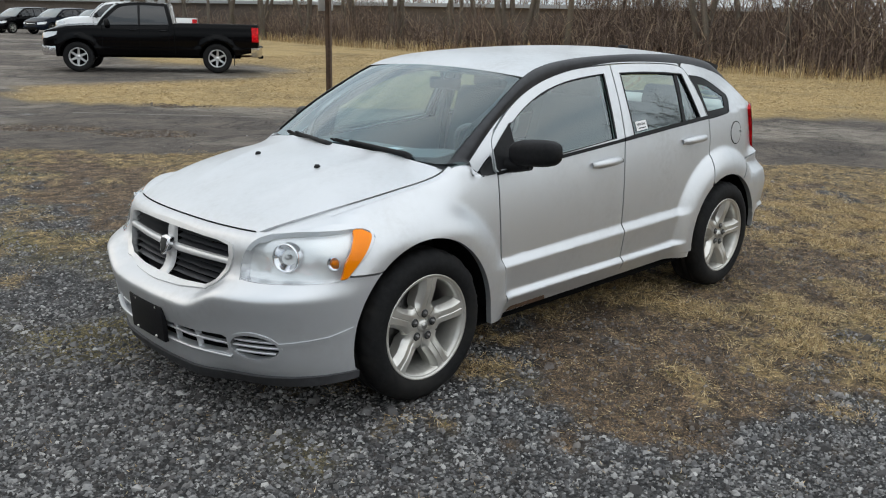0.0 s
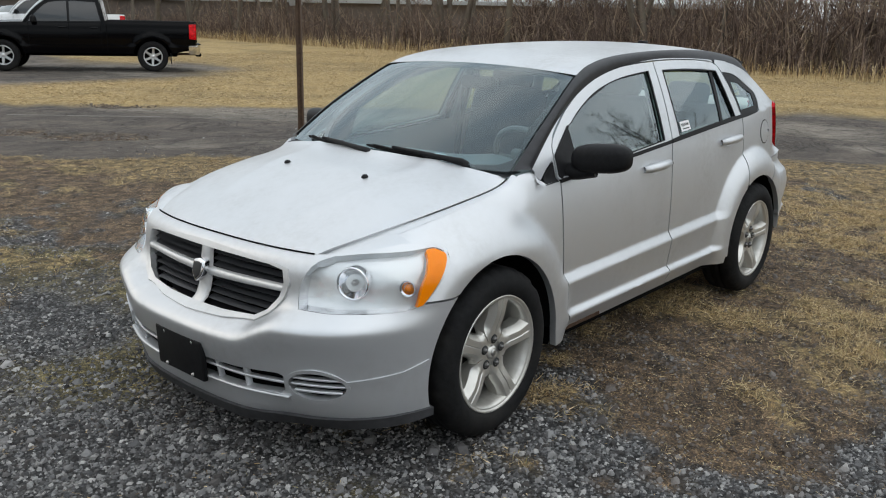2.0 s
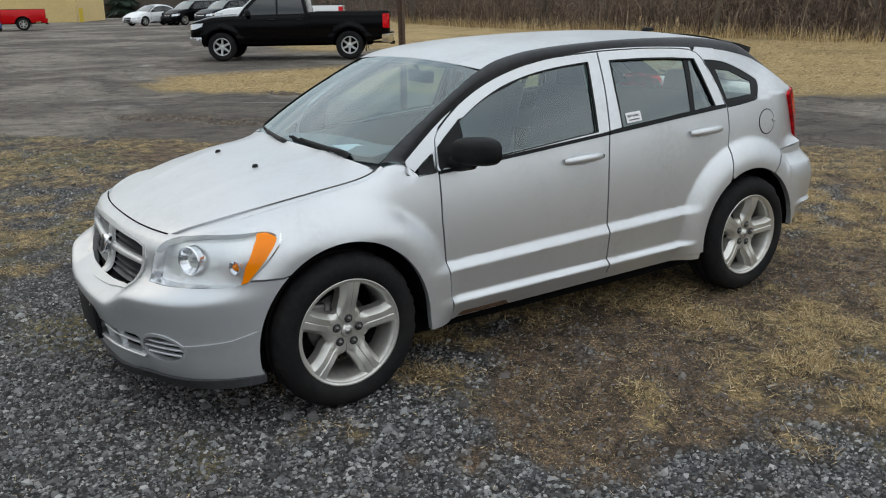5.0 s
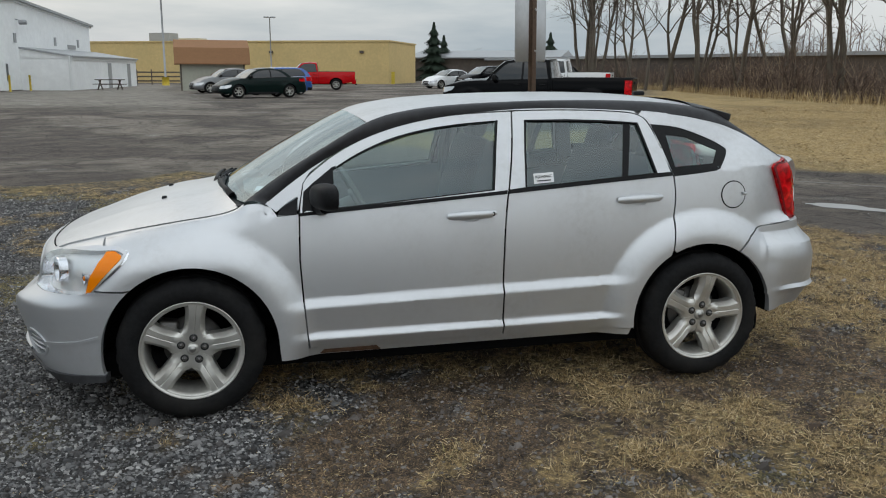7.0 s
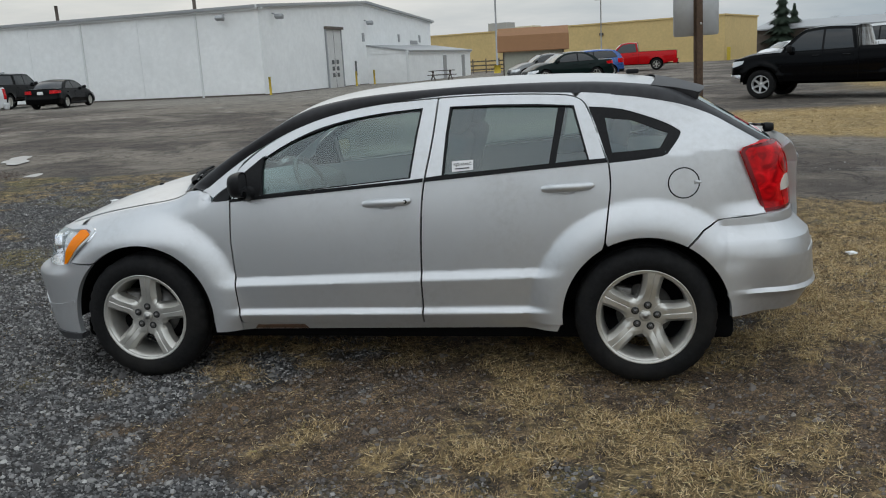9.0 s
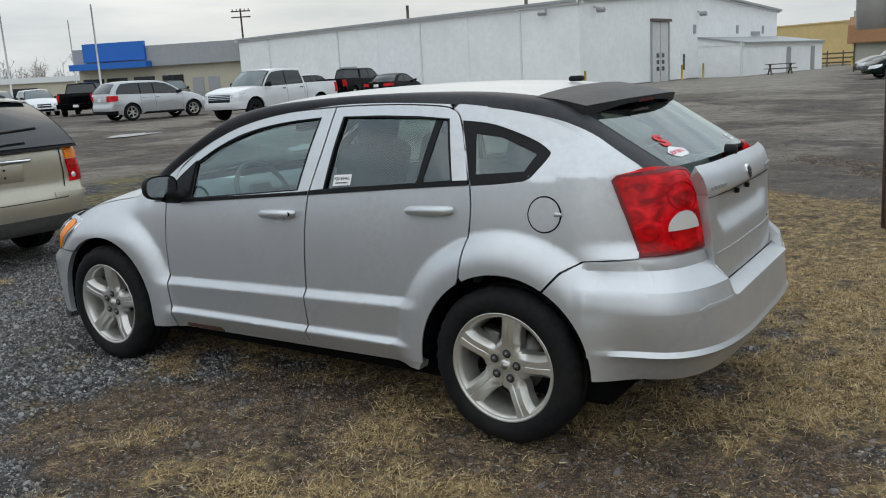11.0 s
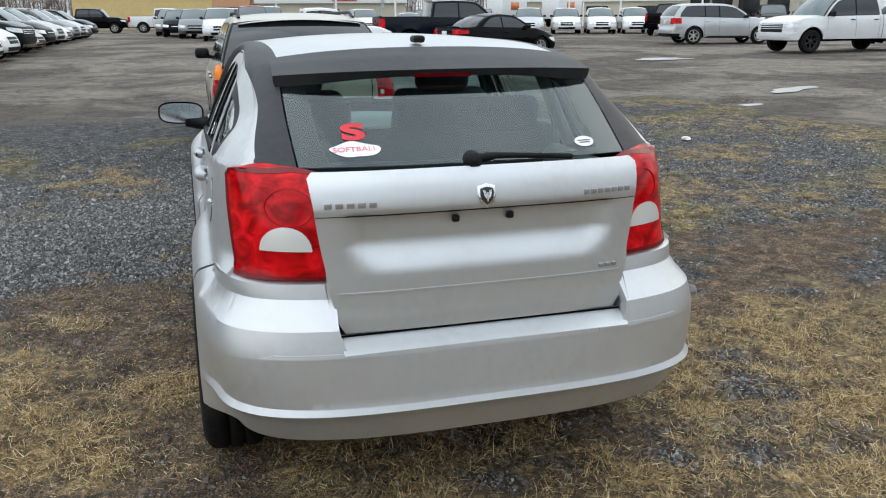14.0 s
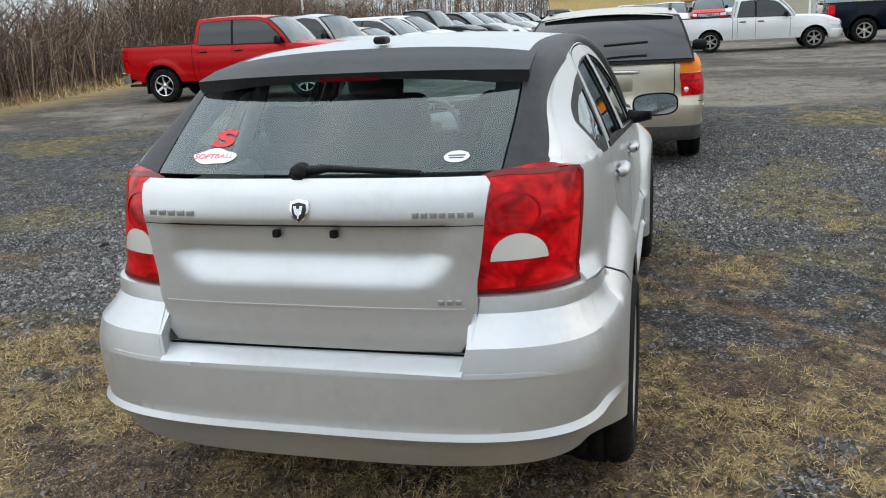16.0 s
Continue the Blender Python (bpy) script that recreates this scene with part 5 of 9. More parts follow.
gate_edge = [(0.446, 0.677), (0.462, 0.75), (0.482, 0.83), (0.497, 0.95), (0.509, 1.05), (0.520, 1.135), (0.505, 1.150)]
GATE = [ty(-y, z) for y, z in gate_edge] + [ty(y, z) for y, z in reversed(gate_edge)]


def gate_map(s, z):
    """The tailgate, with its plate recess."""
    p = tail(s, max(z, 0.715))
    y = abs(p.y)
    d = 0.036 * sstep(0.435, 0.345, y + 0.6 * max(0, 0.94 - z)) * sstep(0.848, 0.945, z) * sstep(1.03, 1.020, z)
    return Vector((p.x + d, p.y * (1 - 0.10 * max(0.0, 0.715 - z)), z))


gate = part("tailgate", panel([GATE], gate_map, (0.02, 0.0125), 0.09, -1), SILVER, car)
part("gate_crease", panel([[ty(-0.452, 0.795), ty(0.452, 0.795), ty(0.453, 0.800), ty(-0.453, 0.800)]], tail, 0.08, 0.004, -1, 0.003), SILVER, gate)
# a thin black line painted in for the shade under the ledge's crease
part("gate_crease_shade", panel([[ty(-0.505, 1.026), ty(0.505, 1.026), ty(0.5055, 1.0285), ty(-0.5055, 1.0285)]], tail, 0.08, 0.004, -1, 0.001), BLACK_TRIM, gate)
for y in (0.088, -0.084):
    part("plate_lamp", moved(box(0, 0, 0, 0.02, 0.022, 0.022, 0.005), Matrix.Translation((gate_map(tail_s(y, 1.0), 1.0).x - 0.012, y, 0.999))), BLACK_TRIM, gate)
rb = prism([(0.0, 1.032), (0.022, 1.05), (0.029, 1.07), (0.028, 1.096), (0.0, 1.103), (-0.028, 1.096), (-0.029, 1.07), (-0.022, 1.05)], 0.012, lambda u, v, w: (tail_rear(v) + 0.004 - w, u, v), 0.003)
rb_ob = part("rear_badge", rb, CHROME, gate)
part("badge_inlay", prism([(0.0, 1.042), (0.016, 1.055), (0.021, 1.072), (0.020, 1.089), (0.0, 1.094), (-0.020, 1.089), (-0.021, 1.072), (-0.016, 1.055)], 0.015, lambda u, v, w: (tail_rear(v) + 0.004 - w, u, v), 0.002), INK, gate)
part("badge_mark", join(*[prism(q, 0.018, lambda u, v, w: (tail_rear(v) + 0.004 - w, u, v)) for q in ([(-0.014, 1.085), (-0.005, 1.085), (-0.003, 1.06), (-0.010, 1.065)], [(0.014, 1.085), (0.005, 1.085), (0.003, 1.06), (0.010, 1.065)], [(-0.004, 1.078), (0.004, 1.078), (0.002, 1.052), (-0.002, 1.052)])]), CHROME, gate, smooth=False)


BADGE = material("worn_chrome", (0.38, 0.38, 0.39), 0.3, 0.6)


def bars(y0, y1, z0, z1, n, name):
    """The maker's name, as a row of plain chrome bars."""
    w = (y1 - y0) / n
    for k in range(n):
        c = y0 + w * (k + 0.5)
        x = tail(tail_s(c, (z0 + z1) / 2), (z0 + z1) / 2).x
        part(name, box(x - 0.002, c, (z0 + z1) / 2, 0.006, abs(w) * 0.70, (z1 - z0) * 0.8, 0.0015), BADGE, gate)


bars(0.485, 0.325, 1.050, 1.070, 5, "name_bar")
bars(-0.315, -0.485, 1.048, 1.068, 7, "name_bar")
bars(-0.375, -0.445, 0.810, 0.826, 3, "name_bar")


lamp_rear = pchip([(0.80, -2.062), (0.95, -2.052), (1.05, -2.036), (1.11, -2.015), (1.155, -1.97)])


def lamp_map(s, z):
    """The lamps' own sheet: flat, without the tailgate's ledge."""
    if abs(s) > 1:
        return tail(s, z)
    th = abs(s) * math.pi / 2
    e = 2 / CORNER
    yw = side_y(TAIL_X, z)
    x = TAIL_X + (lamp_rear(z) - TAIL_X) * max(0.0, math.cos(th)) ** e
    yw *= 1 - 0.053 * sstep(-1.70, -1.92, x)
    return Vector((x, math.copysign(yw * math.sin(th) ** e, s), z))


def lamp_loop():
    return [ty(0.478, 0.833), ty(0.490, 0.95), ty(0.502, 1.05), ty(0.513, 1.140), ty(0.56, 1.149), ty(0.60, 1.150), txx(-1.80, 1.138), txx(-1.772, 1.118), txx(-1.81, 1.03), txx(-1.848, 0.93), txx(-1.885, 0.829)]


for sign in (1, -1):
    lp = [(sign * s, z) for s, z in lamp_loop()]
    lamp = part("tail_lamp", panel([lp], lamp_map, (0.02, 0.015), 0.03, -1, 0.006), RED_LENS, car, "red tail lamp with a clear reversing lens")
    dome = [(0.540, 0.918), (0.690, 0.918)] + [(0.615 + 0.075 * math.cos(a), 0.921 + 0.068 * math.sin(a)) for a in np.linspace(0.05, math.pi - 0.05, 16)]
    rev = part("reversing_lens", panel([[(sign * s, z) for s, z in [ty(y, z) for y, z in dome]]], lamp_map, 0.03, 0.01, -1, 0.0095), WHITE_LENS, lamp)
    tops = [txx(-1.772, 1.118), txx(-1.80, 1.138), ty(0.60, 1.150), ty(0.56, 1.149), ty(0.513, 1.140)]

    def lamp_top(u, v, sign=sign):
        q = lamp_map(*at_curve(tops, v))
        p = band_point(1.0, v).lerp(q, u)
        return Vector((p.x, sign * p.y, p.z + 0.004 * u))
    part("lamp_top", grid(lamp_top, 4, 10), RED_LENS, lamp)
    low = [ty(0.53, 0.846), ty(0.522, 0.912), ty(0.60, 0.915), ty(0.685, 0.912), ty(0.675, 0.85)]
    part("lower_lens", panel([[(sign * s, z) for s, z in low]], lamp_map, 0.03, 0.006, -1, 0.0085), RED_LENS, lamp)
    for rr in (0.070,):
        o, i = ([ty(0.60 + q * 1.05 * math.cos(a), 1.042 + q * 0.80 * math.sin(a)) for a in np.linspace(0, 2 * math.pi, 29)[:-1]] for q in (rr, rr - 0.005))
        part("lens_ring", panel([[(sign * s, z) for s, z in o], [(sign * s, z) for s, z in i]], lamp_map, 0.03, 0.004, -1, 0.009), MID_RED_LENS, lamp)
    part("lens_rim", panel([lp, ring_loop(lp, 0.020)], lamp_map, 0.03, 0.004, -1, 0.0075), DARK_RED_LENS, lamp)


def linear(tab):
    def f(x):
        if x <= tab[0][0]:
            return tab[0][1]
        for (x0, y0), (x1, y1) in zip(tab, tab[1:]):
            if x <= x1:
                return y0 + (y1 - y0) * (x - x0) / (x1 - x0)
        return tab[-1][1]
    return f


horn = linear([(0.30, -2.10), (0.425, -2.170), (0.455, -2.196), (0.475, -2.188), (0.625, -2.172), (0.705, -2.152), (0.778, -2.078), (0.826, -2.066)])
shelf = linear([(0.30, -0.10), (0.425, -0.045), (0.455, -0.018), (0.475, -0.032), (0.625, 0.002), (0.705, 0.014), (0.778, -0.004), (0.83, 0.0)])


def bumper_map(s, z):
    """The rear bumper, with a shelf under the lamps and a ridge low down."""
    if abs(s) > 1:
        p = tail(s, z)
        k = sstep(-1.635, -1.685, p.x) if shelf(z) > 0 else 0.0
        return Vector((p.x, p.y + math.copysign(shelf(z) * k, s), p.z))
    th = abs(s) * math.pi / 2
    e = 2 / CORNER
    x = TAIL_X + (horn(z) - TAIL_X) * max(0.0, math.cos(th)) ** e
    yw = side_y(TAIL_X, z) + shelf(z) * (1.0 if shelf(z) > 0 else sstep(-1.70, -1.90, x))
    yw *= 1 - 0.024 * sstep(-1.70, -1.92, x)
    return Vector((x, math.copysign(yw * math.sin(th) ** e, s), z))


RB = [ty(0.30, 0.640), ty(0.448, 0.640), ty(0.462, 0.70), ty(0.49, 0.822), txx(-1.882, 0.821), txx(-1.776, 0.812), txx(-1.661, 0.801), txx(-1.590, 0.762), txx(-1.530, 0.698)] + [txx(x, z) for x, z in arc(AXLE_R, HUB_Z, 0.402, 120, 178, 14)] + [txx(-1.72, 0.345), txx(-1.90, 0.348), ty(0.6, 0.345), ty(0.3, 0.34)]
part("rear_bumper", panel([[ty(0, 0.640)] + RB + [ty(0, 0.338)] + [(-s, z) for s, z in reversed(RB)]], bumper_map, (0.014, 0.03), 0.03, -1, 0.0, (), (0.425, 0.455, 0.475, 0.625, 0.705, 0.778)), SILVER, car, angle=22)
part("bumper_step", grid(lambda u, v: Vector((-2.085 - 0.084 * u, 0.452 * (2 * v - 1), 0.673 - 0.034 * u ** 1.4)), 6, 20), SILVER, car)
for sign in (1, -1):
    def horn_side(u, v, sign=sign):
        z = 0.640 + 0.182 * v
        bx = bumper_map(tail_s(0.462, z), z).x
        return Vector((-2.05 + (bx + 2.05) * u, sign * (0.452 + 0.028 * v + 0.006 * u), z))
    part("bumper_horn_side", grid(horn_side, 4, 10), SILVER, car)

    def lamp_shelf(u, v, sign=sign):
        s = sign * (tail_s(0.474, 0.83) + (1.20 - tail_s(0.474, 0.83)) * v)
        q = lamp_map(s, 0.834)
        q.x, q.y = q.x + 0.02 * (1 if abs(s) < 1 else 0), q.y * 0.985
        return q.lerp(bumper_map(s, 0.8205), u)
    part("lamp_shelf", grid(lamp_shelf, 3, 30), SILVER, car)
    cr = [ty(0.36, 0.628), ty(0.70, 0.628), ty(0.66, 0.640), ty(0.36, 0.640)]
    part("bumper_line", panel([[(sign * s, z) for s, z in cr]], bumper_map, 0.04, 0.012, -1, 0.004), SILVER, car)
part("gate_gap", grid(lambda u, v: Vector((-2.102, 0.452 * (2 * v - 1), 0.670 + 0.007 * u)), 1, 20), DARK, gate)
part("rear_valance", grid(lambda u, v: (-1.75 - 0.24 * (1 - abs(2 * v - 1) ** 4), 0.66 * (2 * v - 1), 0.29 + 0.10 * u), 2, 16), BLACK_TRIM, car)

part("rear_window", grid(backlight_point, 16, 30), REAR_GLASS, car)
part("rear_window_frit", panel([FRIT, spline([(0.10, 0.085), (0.5, 0.075), (0.9, 0.09), (0.93, 0.3), (0.93, 0.7), (0.9, 0.91), (0.5, 0.925), (0.10, 0.915), (0.06, 0.87), (0.05, 0.5), (0.06, 0.13), (0.10, 0.085)], 4)[:-1]], lambda u, v: backlight_point(u, v) + Vector((0.004, 0, -0.003)), 0.08, 0.0), BLACK_TRIM, car)


def spoiler(u, v):
    """u round the section, v from side to side."""
    y = 0.550 * (2 * v - 1)
    k = 1 - abs(2 * v - 1) ** 2.6
    front = Vector((-1.36 - 0.05 * k, y, 1.440 + 0.034 * k))
    tip = Vector((-1.590 - 0.070 * k, y * 1.02, 1.396 + 0.014 * k))
    low = Vector((-1.578 - 0.052 * k, y * 1.0, 1.346 + 0.040 * k))
    root = Vector((-1.47 - 0.05 * k, y * 0.97, 1.385 + 0.035 * k))
    pts = [front, front.lerp(tip, 0.5) + Vector((0, 0, 0.006)), tip, low, root]
    f = u * (len(pts) - 1)
    i = min(int(f), len(pts) - 2)
    return pts[i].lerp(pts[i + 1], f - i)


sp = part("roof_spoiler", grid(spoiler, 16, 36), MATTE_BLACK, car, "weathered black roof spoiler", angle=35)
for sign in (1, -1):
    part("spoiler_end", flip(grid(lambda u, v: spoiler(0.125 + 0.5 * u, 1.0).lerp(spoiler(1.0 - 0.4 * u, 1.0), v) + Vector((0, 0.003 * math.sin(math.pi * v), 0)), 6, 4), sign), MATTE_BLACK, sp)
part("brake_lamp", grid(lambda u, v: Vector((-1.648 + 0.012 * u, 0.10 * (2 * v - 1), 1.4055 - 0.022 * u)), 2, 8), DARK_RED_LENS, sp)
part("antenna_base", moved(box(0, 0, 0, 0.07, 0.045, 0.026, 0.011, 3), Matrix.Translation((-1.30, 0, 1.498))), BLACK_TRIM, car)
rw = join(tube([(-2.005, 0.02, 1.160), (-2.02, 0.0, 1.166), (-2.015, -0.06, 1.172), (-1.997, -0.25, 1.160)], [0.016, 0.016, 0.010, 0.005], 10), tube([(-1.998, -0.03, 1.174), (-2.002, -0.15, 1.166), (-1.984, -0.32, 1.152)], 0.009, 6), moved(lathe([(0.0001, 0.03), (0.022, 0.026), (0.026, 0.0), (0.026, -0.02)], 16, "x"), Matrix.Translation((-2.02, 0.02, 1.164)) @ Matrix.Diagonal((-1, 1, 1, 1))))
part("rear_wiper", rw, BLACK_TRIM, car)


def on_glass(y, u):
    """Centre and axes of a sticker on the rear window."""
    v = (y / 0.53 + 1) / 2
    p = backlight_point(u, v)
    right = (backlight_point(u, v - 0.02) - backlight_point(u, v + 0.02)).normalized()
    up = (backlight_point(u + 0.02, v) - backlight_point(u - 0.02, v)).normalized()
    out = right.cross(up).normalized()
    m = Matrix((right, up, out)).transposed().to_4x4()
    m.translation = p + out * 0.0012
    return m


def sticker(outline, m, mat, name, lift=0.0):
    bm = prism(outline, 0.0008, lambda u, v, w: m @ Vector((u, v, w + lift)))
    return part(name, bm, mat, car, smooth=False)


m1 = on_glass(0.352, 0.135)
sticker([(0.072 * math.cos(a) + 0.006 * math.cos(3 * a), 0.036 * math.sin(a) + 0.004 * math.sin(4 * a + 1)) for a in np.linspace(0, 2 * math.pi, 33)[:-1]], m1, PAPER, "oval_sticker")
text_part("softball_sticker", "SOFTBALL", 0.030, m1 @ pose(0, -0.001, 0.0016), PINK_INK, car)
st_ob = text_part("letter_sticker", "S", 0.12, on_glass(0.345, 0.255) @ pose(0, 0, 0.001) @ Matrix.Diagonal((1.25, 0.85, 1, 1)), RED_INK, car)
st_ob.data.offset = 0.006
m3 = on_glass(-0.400, 0.115)
sticker([(0.036 * math.cos(a), 0.025 * math.sin(a)) for a in np.linspace(0, 2 * math.pi, 25)[:-1]], m3, PAPER, "round_sticker")
for k, w in ((-0.006, 0.04), (0.004, 0.048)):
    sticker([(-w / 2, k - 0.0022), (w / 2, k - 0.0022), (w / 2, k + 0.0022), (-w / 2, k + 0.0022)], m3, INK, "sticker_bar", 0.001)
for sign in (1,):
    def on_side(x, z, lift):
        return Vector((x, side_y(x, z) - 0.012 + lift, z))
    st = [(-0.383, 1.066), (-0.490, 1.074), (-0.490, 1.122), (-0.383, 1.116)]
    part("window_sticker", prism(st, 0.001, lambda u, v, w: on_side(u, v, 0.003 + w)), PAPER, car, smooth=False)
    n = Vector((0, 1, 0.45)).normalized()
    r = Vector((-1, 0, 0.06)).normalized()
    m4 = Matrix((r, n.cross(r), n)).transposed().to_4x4()
    m4.translation = on_side(-0.4365, 1.102, 0.006)
    text_part("window_sticker_number", "KJ216546C", 0.0195, m4, INK, car)
    part("window_sticker_bar", prism([(-0.40, 1.078), (-0.472, 1.082), (-0.472, 1.087), (-0.40, 1.083)], 0.001, lambda u, v, w: on_side(u, v, 0.0052 + w)), INK, car, smooth=False)

# -- the cabin --
def seat(x, y, back_h=0.62, width=0.48, depth=0.5):
    bm = join(box(x + 0.02, y, 0.62, depth, width, 0.18, 0.06, 3), moved(box(0, 0, back_h / 2, 0.15, width, back_h, 0.055, 3), Matrix.Translation((x - 0.24, y, 0.64)) @ Matrix.Rotation(radians(-17), 4, "Y")))
    return bm


for y in (0.36, -0.36):
    s = part("front_seat", seat(0.05, y), SEAT, car, "grey cloth front seat")
    hr = moved(box(0, 0, 0, 0.10, 0.27, 0.20, 0.045, 3), Matrix.Translation((-0.385, y, 1.325)) @ Matrix.Rotation(radians(-14), 4, "Y"))
    part("headrest", hr, SEAT, s)
    for d in (0.06, -0.06):
        part("headrest_post", tube([(-0.37, y + d, 1.24), (-0.36, y + d, 1.18)], 0.007, 8), STEEL, s)
bench = part("rear_seat", join(box(-0.75, 0, 0.62, 0.5, 1.25, 0.18, 0.06, 3), moved(box(0, 0, 0.28, 0.14, 1.24, 0.56, 0.05, 3), Matrix.Translation((-1.02, 0, 0.62)) @ Matrix.Rotation(radians(-20), 4, "Y"))), SEAT, car, "grey cloth rear bench")
for y in (0.38, -0.38):
    part("headrest", moved(box(0, 0, 0, 0.09, 0.27, 0.15, 0.04, 3), Matrix.Translation((-1.22, y, 1.20)) @ Matrix.Rotation(radians(-16), 4, "Y")), SEAT, bench)
def dash_fn(u, v):
    pts = [(1.05, 0.985), (0.90, 1.0), (0.72, 0.985), (0.60, 0.93), (0.58, 0.80), (0.66, 0.62)]
    f = u * (len(pts) - 1)
    i = min(int(f), len(pts) - 2)
    a, b = pts[i], pts[i + 1]
    y = 0.68 * (2 * v - 1)
    hump = 0.03 * math.exp(-(((y - 0.36) / 0.16) ** 2))
    return Vector((a[0] + (b[0] - a[0]) * (f - i) - hump, y, a[1] + (b[1] - a[1]) * (f - i) + hump - 0.03 * (2 * v - 1) ** 2))


dash = part("dashboard", grid(dash_fn, 20, 30), DASH, car)
part("centre_console", box(0.50, 0, 0.66, 0.34, 0.24, 0.34, 0.04), DASH, car)
part("dash_paper", prism([(0.86, 0.12), (0.98, 0.08), (1.0, 0.30), (0.88, 0.34)], 0.002, lambda u, v, w: (u, v, 1.004 + w)), PAPER, car, smooth=False)
wheel_m = Matrix.Translation((0.46, 0.36, 0.955)) @ Matrix.Rotation(radians(-62), 4, "Y")
ring = tube([(0.185 * math.cos(a), 0.185 * math.sin(a), 0) for a in np.linspace(0, 2 * math.pi, 33)], 0.014, 8, caps=False)
st = join(ring, box(0, 0, -0.01, 0.13, 0.15, 0.04, 0.015), box(0, 0.11, 0, 0.035, 0.15, 0.014), box(0, -0.11, 0, 0.035, 0.15, 0.014), box(-0.11, 0, 0, 0.15, 0.03, 0.014))
part("steering_wheel", moved(st, wheel_m), DASH, car)
part("steering_column", tube([(0.47, 0.36, 0.95), (0.66, 0.36, 0.87)], 0.045, 12), DASH, car)
part("rear_view_mirror", join(moved(box(0, 0, 0, 0.03, 0.23, 0.065, 0.014), Matrix.Translation((0.40, 0, 1.305))), tube([(0.41, 0, 1.33), (0.44, 0, 1.38)], 0.01, 8)), BLACK_TRIM, car)
part("headliner", grid(lambda u, v: roof_point(u, 0.03 + 0.94 * v) - Vector((0, 0, 0.03)), 20, 16), CABIN, car)
for sign in (1, -1):
    part("door_card", flip(grid(lambda u, v: (0.78 - 1.60 * u, side_y(0.78 - 1.60 * u, 0.45 + (belt(0.78 - 1.60 * u) - 0.45) * v) - 0.07, 0.45 + (belt(0.78 - 1.60 * u) - 0.46) * v), 20, 8), sign), CABIN, car)
    part("b_pillar_trim", flip(moved(box(0, 0, 0, 0.11, 0.03, 0.50, 0.012), Matrix.Translation((-0.27, 0.645, 1.18)) @ Matrix.Rotation(radians(20), 4, "X")), sign), CABIN, car)
    part("seat_belt", flip(tube([(-0.27, 0.60, 1.32), (-0.25, 0.66, 0.98), (-0.2, 0.66, 0.5)], [0.02, 0.02, 0.02], 6), sign), SEAT, car)
    part("c_pillar_trim", flip(moved(box(0, 0, 0, 0.10, 0.03, 0.42, 0.012), Matrix.Translation((-1.07, 0.64, 1.24)) @ Matrix.Rotation(radians(20), 4, "X") @ Matrix.Rotation(radians(14), 4, "Y")), sign), CABIN, car)
    part("cargo_side_trim", flip(box(-1.46, 0.58, 0.93, 0.60, 0.08, 0.30, 0.03), sign), CABIN, car)
part("cargo_floor", box(-1.55, 0, 0.66, 0.9, 1.2, 0.06, 0.02), CABIN, car)


# -- wheels --
def tyre_mesh(r=0.343, rim=0.225, w=0.215, blocks=64):
    h = w / 2
    prof = [(rim + 0.004, h - 0.022), (rim + 0.012, h - 0.006), (rim + 0.035, h + 0.006), (rim + 0.065, h + 0.008), (r - 0.028, h - 0.004), (r - 0.010, h - 0.018), (r - 0.003, h - 0.034)]
    half_tread = [(r, h - 0.046), (r, 0.032), (r - 0.009, 0.030), (r - 0.009, 0.022), (r, 0.020)]
    prof = prof + half_tread
    prof = prof + [(a, -b) for a, b in reversed(prof)]
    bm = lathe(prof, blocks * 2, "y")
    for v in bm.verts:
        d = math.hypot(v.co.x, v.co.z)
        if d > r - 0.012 and abs(v.co.y) > 0.034:
            a = math.atan2(v.co.z, v.co.x) / (2 * math.pi) * blocks
            if (a % 1.0) > 0.5:
                k = (d - 0.007) / d
                v.co.x *= k
                v.co.z *= k
    return bm


def rim_mesh():
    return lathe([(0.226, 0.098), (0.232, 0.103), (0.238, 0.105), (0.240, 0.098), (0.232, 0.093), (0.226, 0.098), (0.219, 0.094), (0.212, 0.075), (0.205, 0.03), (0.20, -0.06), (0.215, -0.10)], 64, "y")


def spoke_mesh():
    """One broad spoke with a raised fold along it."""
    knots = [-1.0, -0.90, -0.62, -0.56, -0.05, 0.02, 0.09, 0.56, 0.62, 0.90, 1.0]
    drops = [0.030, 0.022, 0.0035, 0.0, 0.0, 0.003, 0.0, 0.0, 0.0035, 0.022, 0.030]

    def top(u, v):
        r = 0.045 + 0.179 * u
        w = pchip([(0.0, 0.030), (0.2, 0.052), (0.38, 0.046), (0.6, 0.045), (0.85, 0.049), (1.0, 0.062)])(u)
        i = round(v * 10)
        t, k = knots[i], sstep(0.12, 0.38, u)
        y = 0.072 + 0.020 * sstep(0.1, 0.75, u) + 0.004 * u - drops[i] * k
        return (-t * w, y, r)
    def edge(v0):
        def fn(u, v):
            p = top(u, v0)
            return (p[0], p[1] - 0.050 * v, p[2])
        return fn
    return join(grid(top, 14, 10), grid(edge(0.0), 14, 2), grid(edge(1.0), 14, 2))


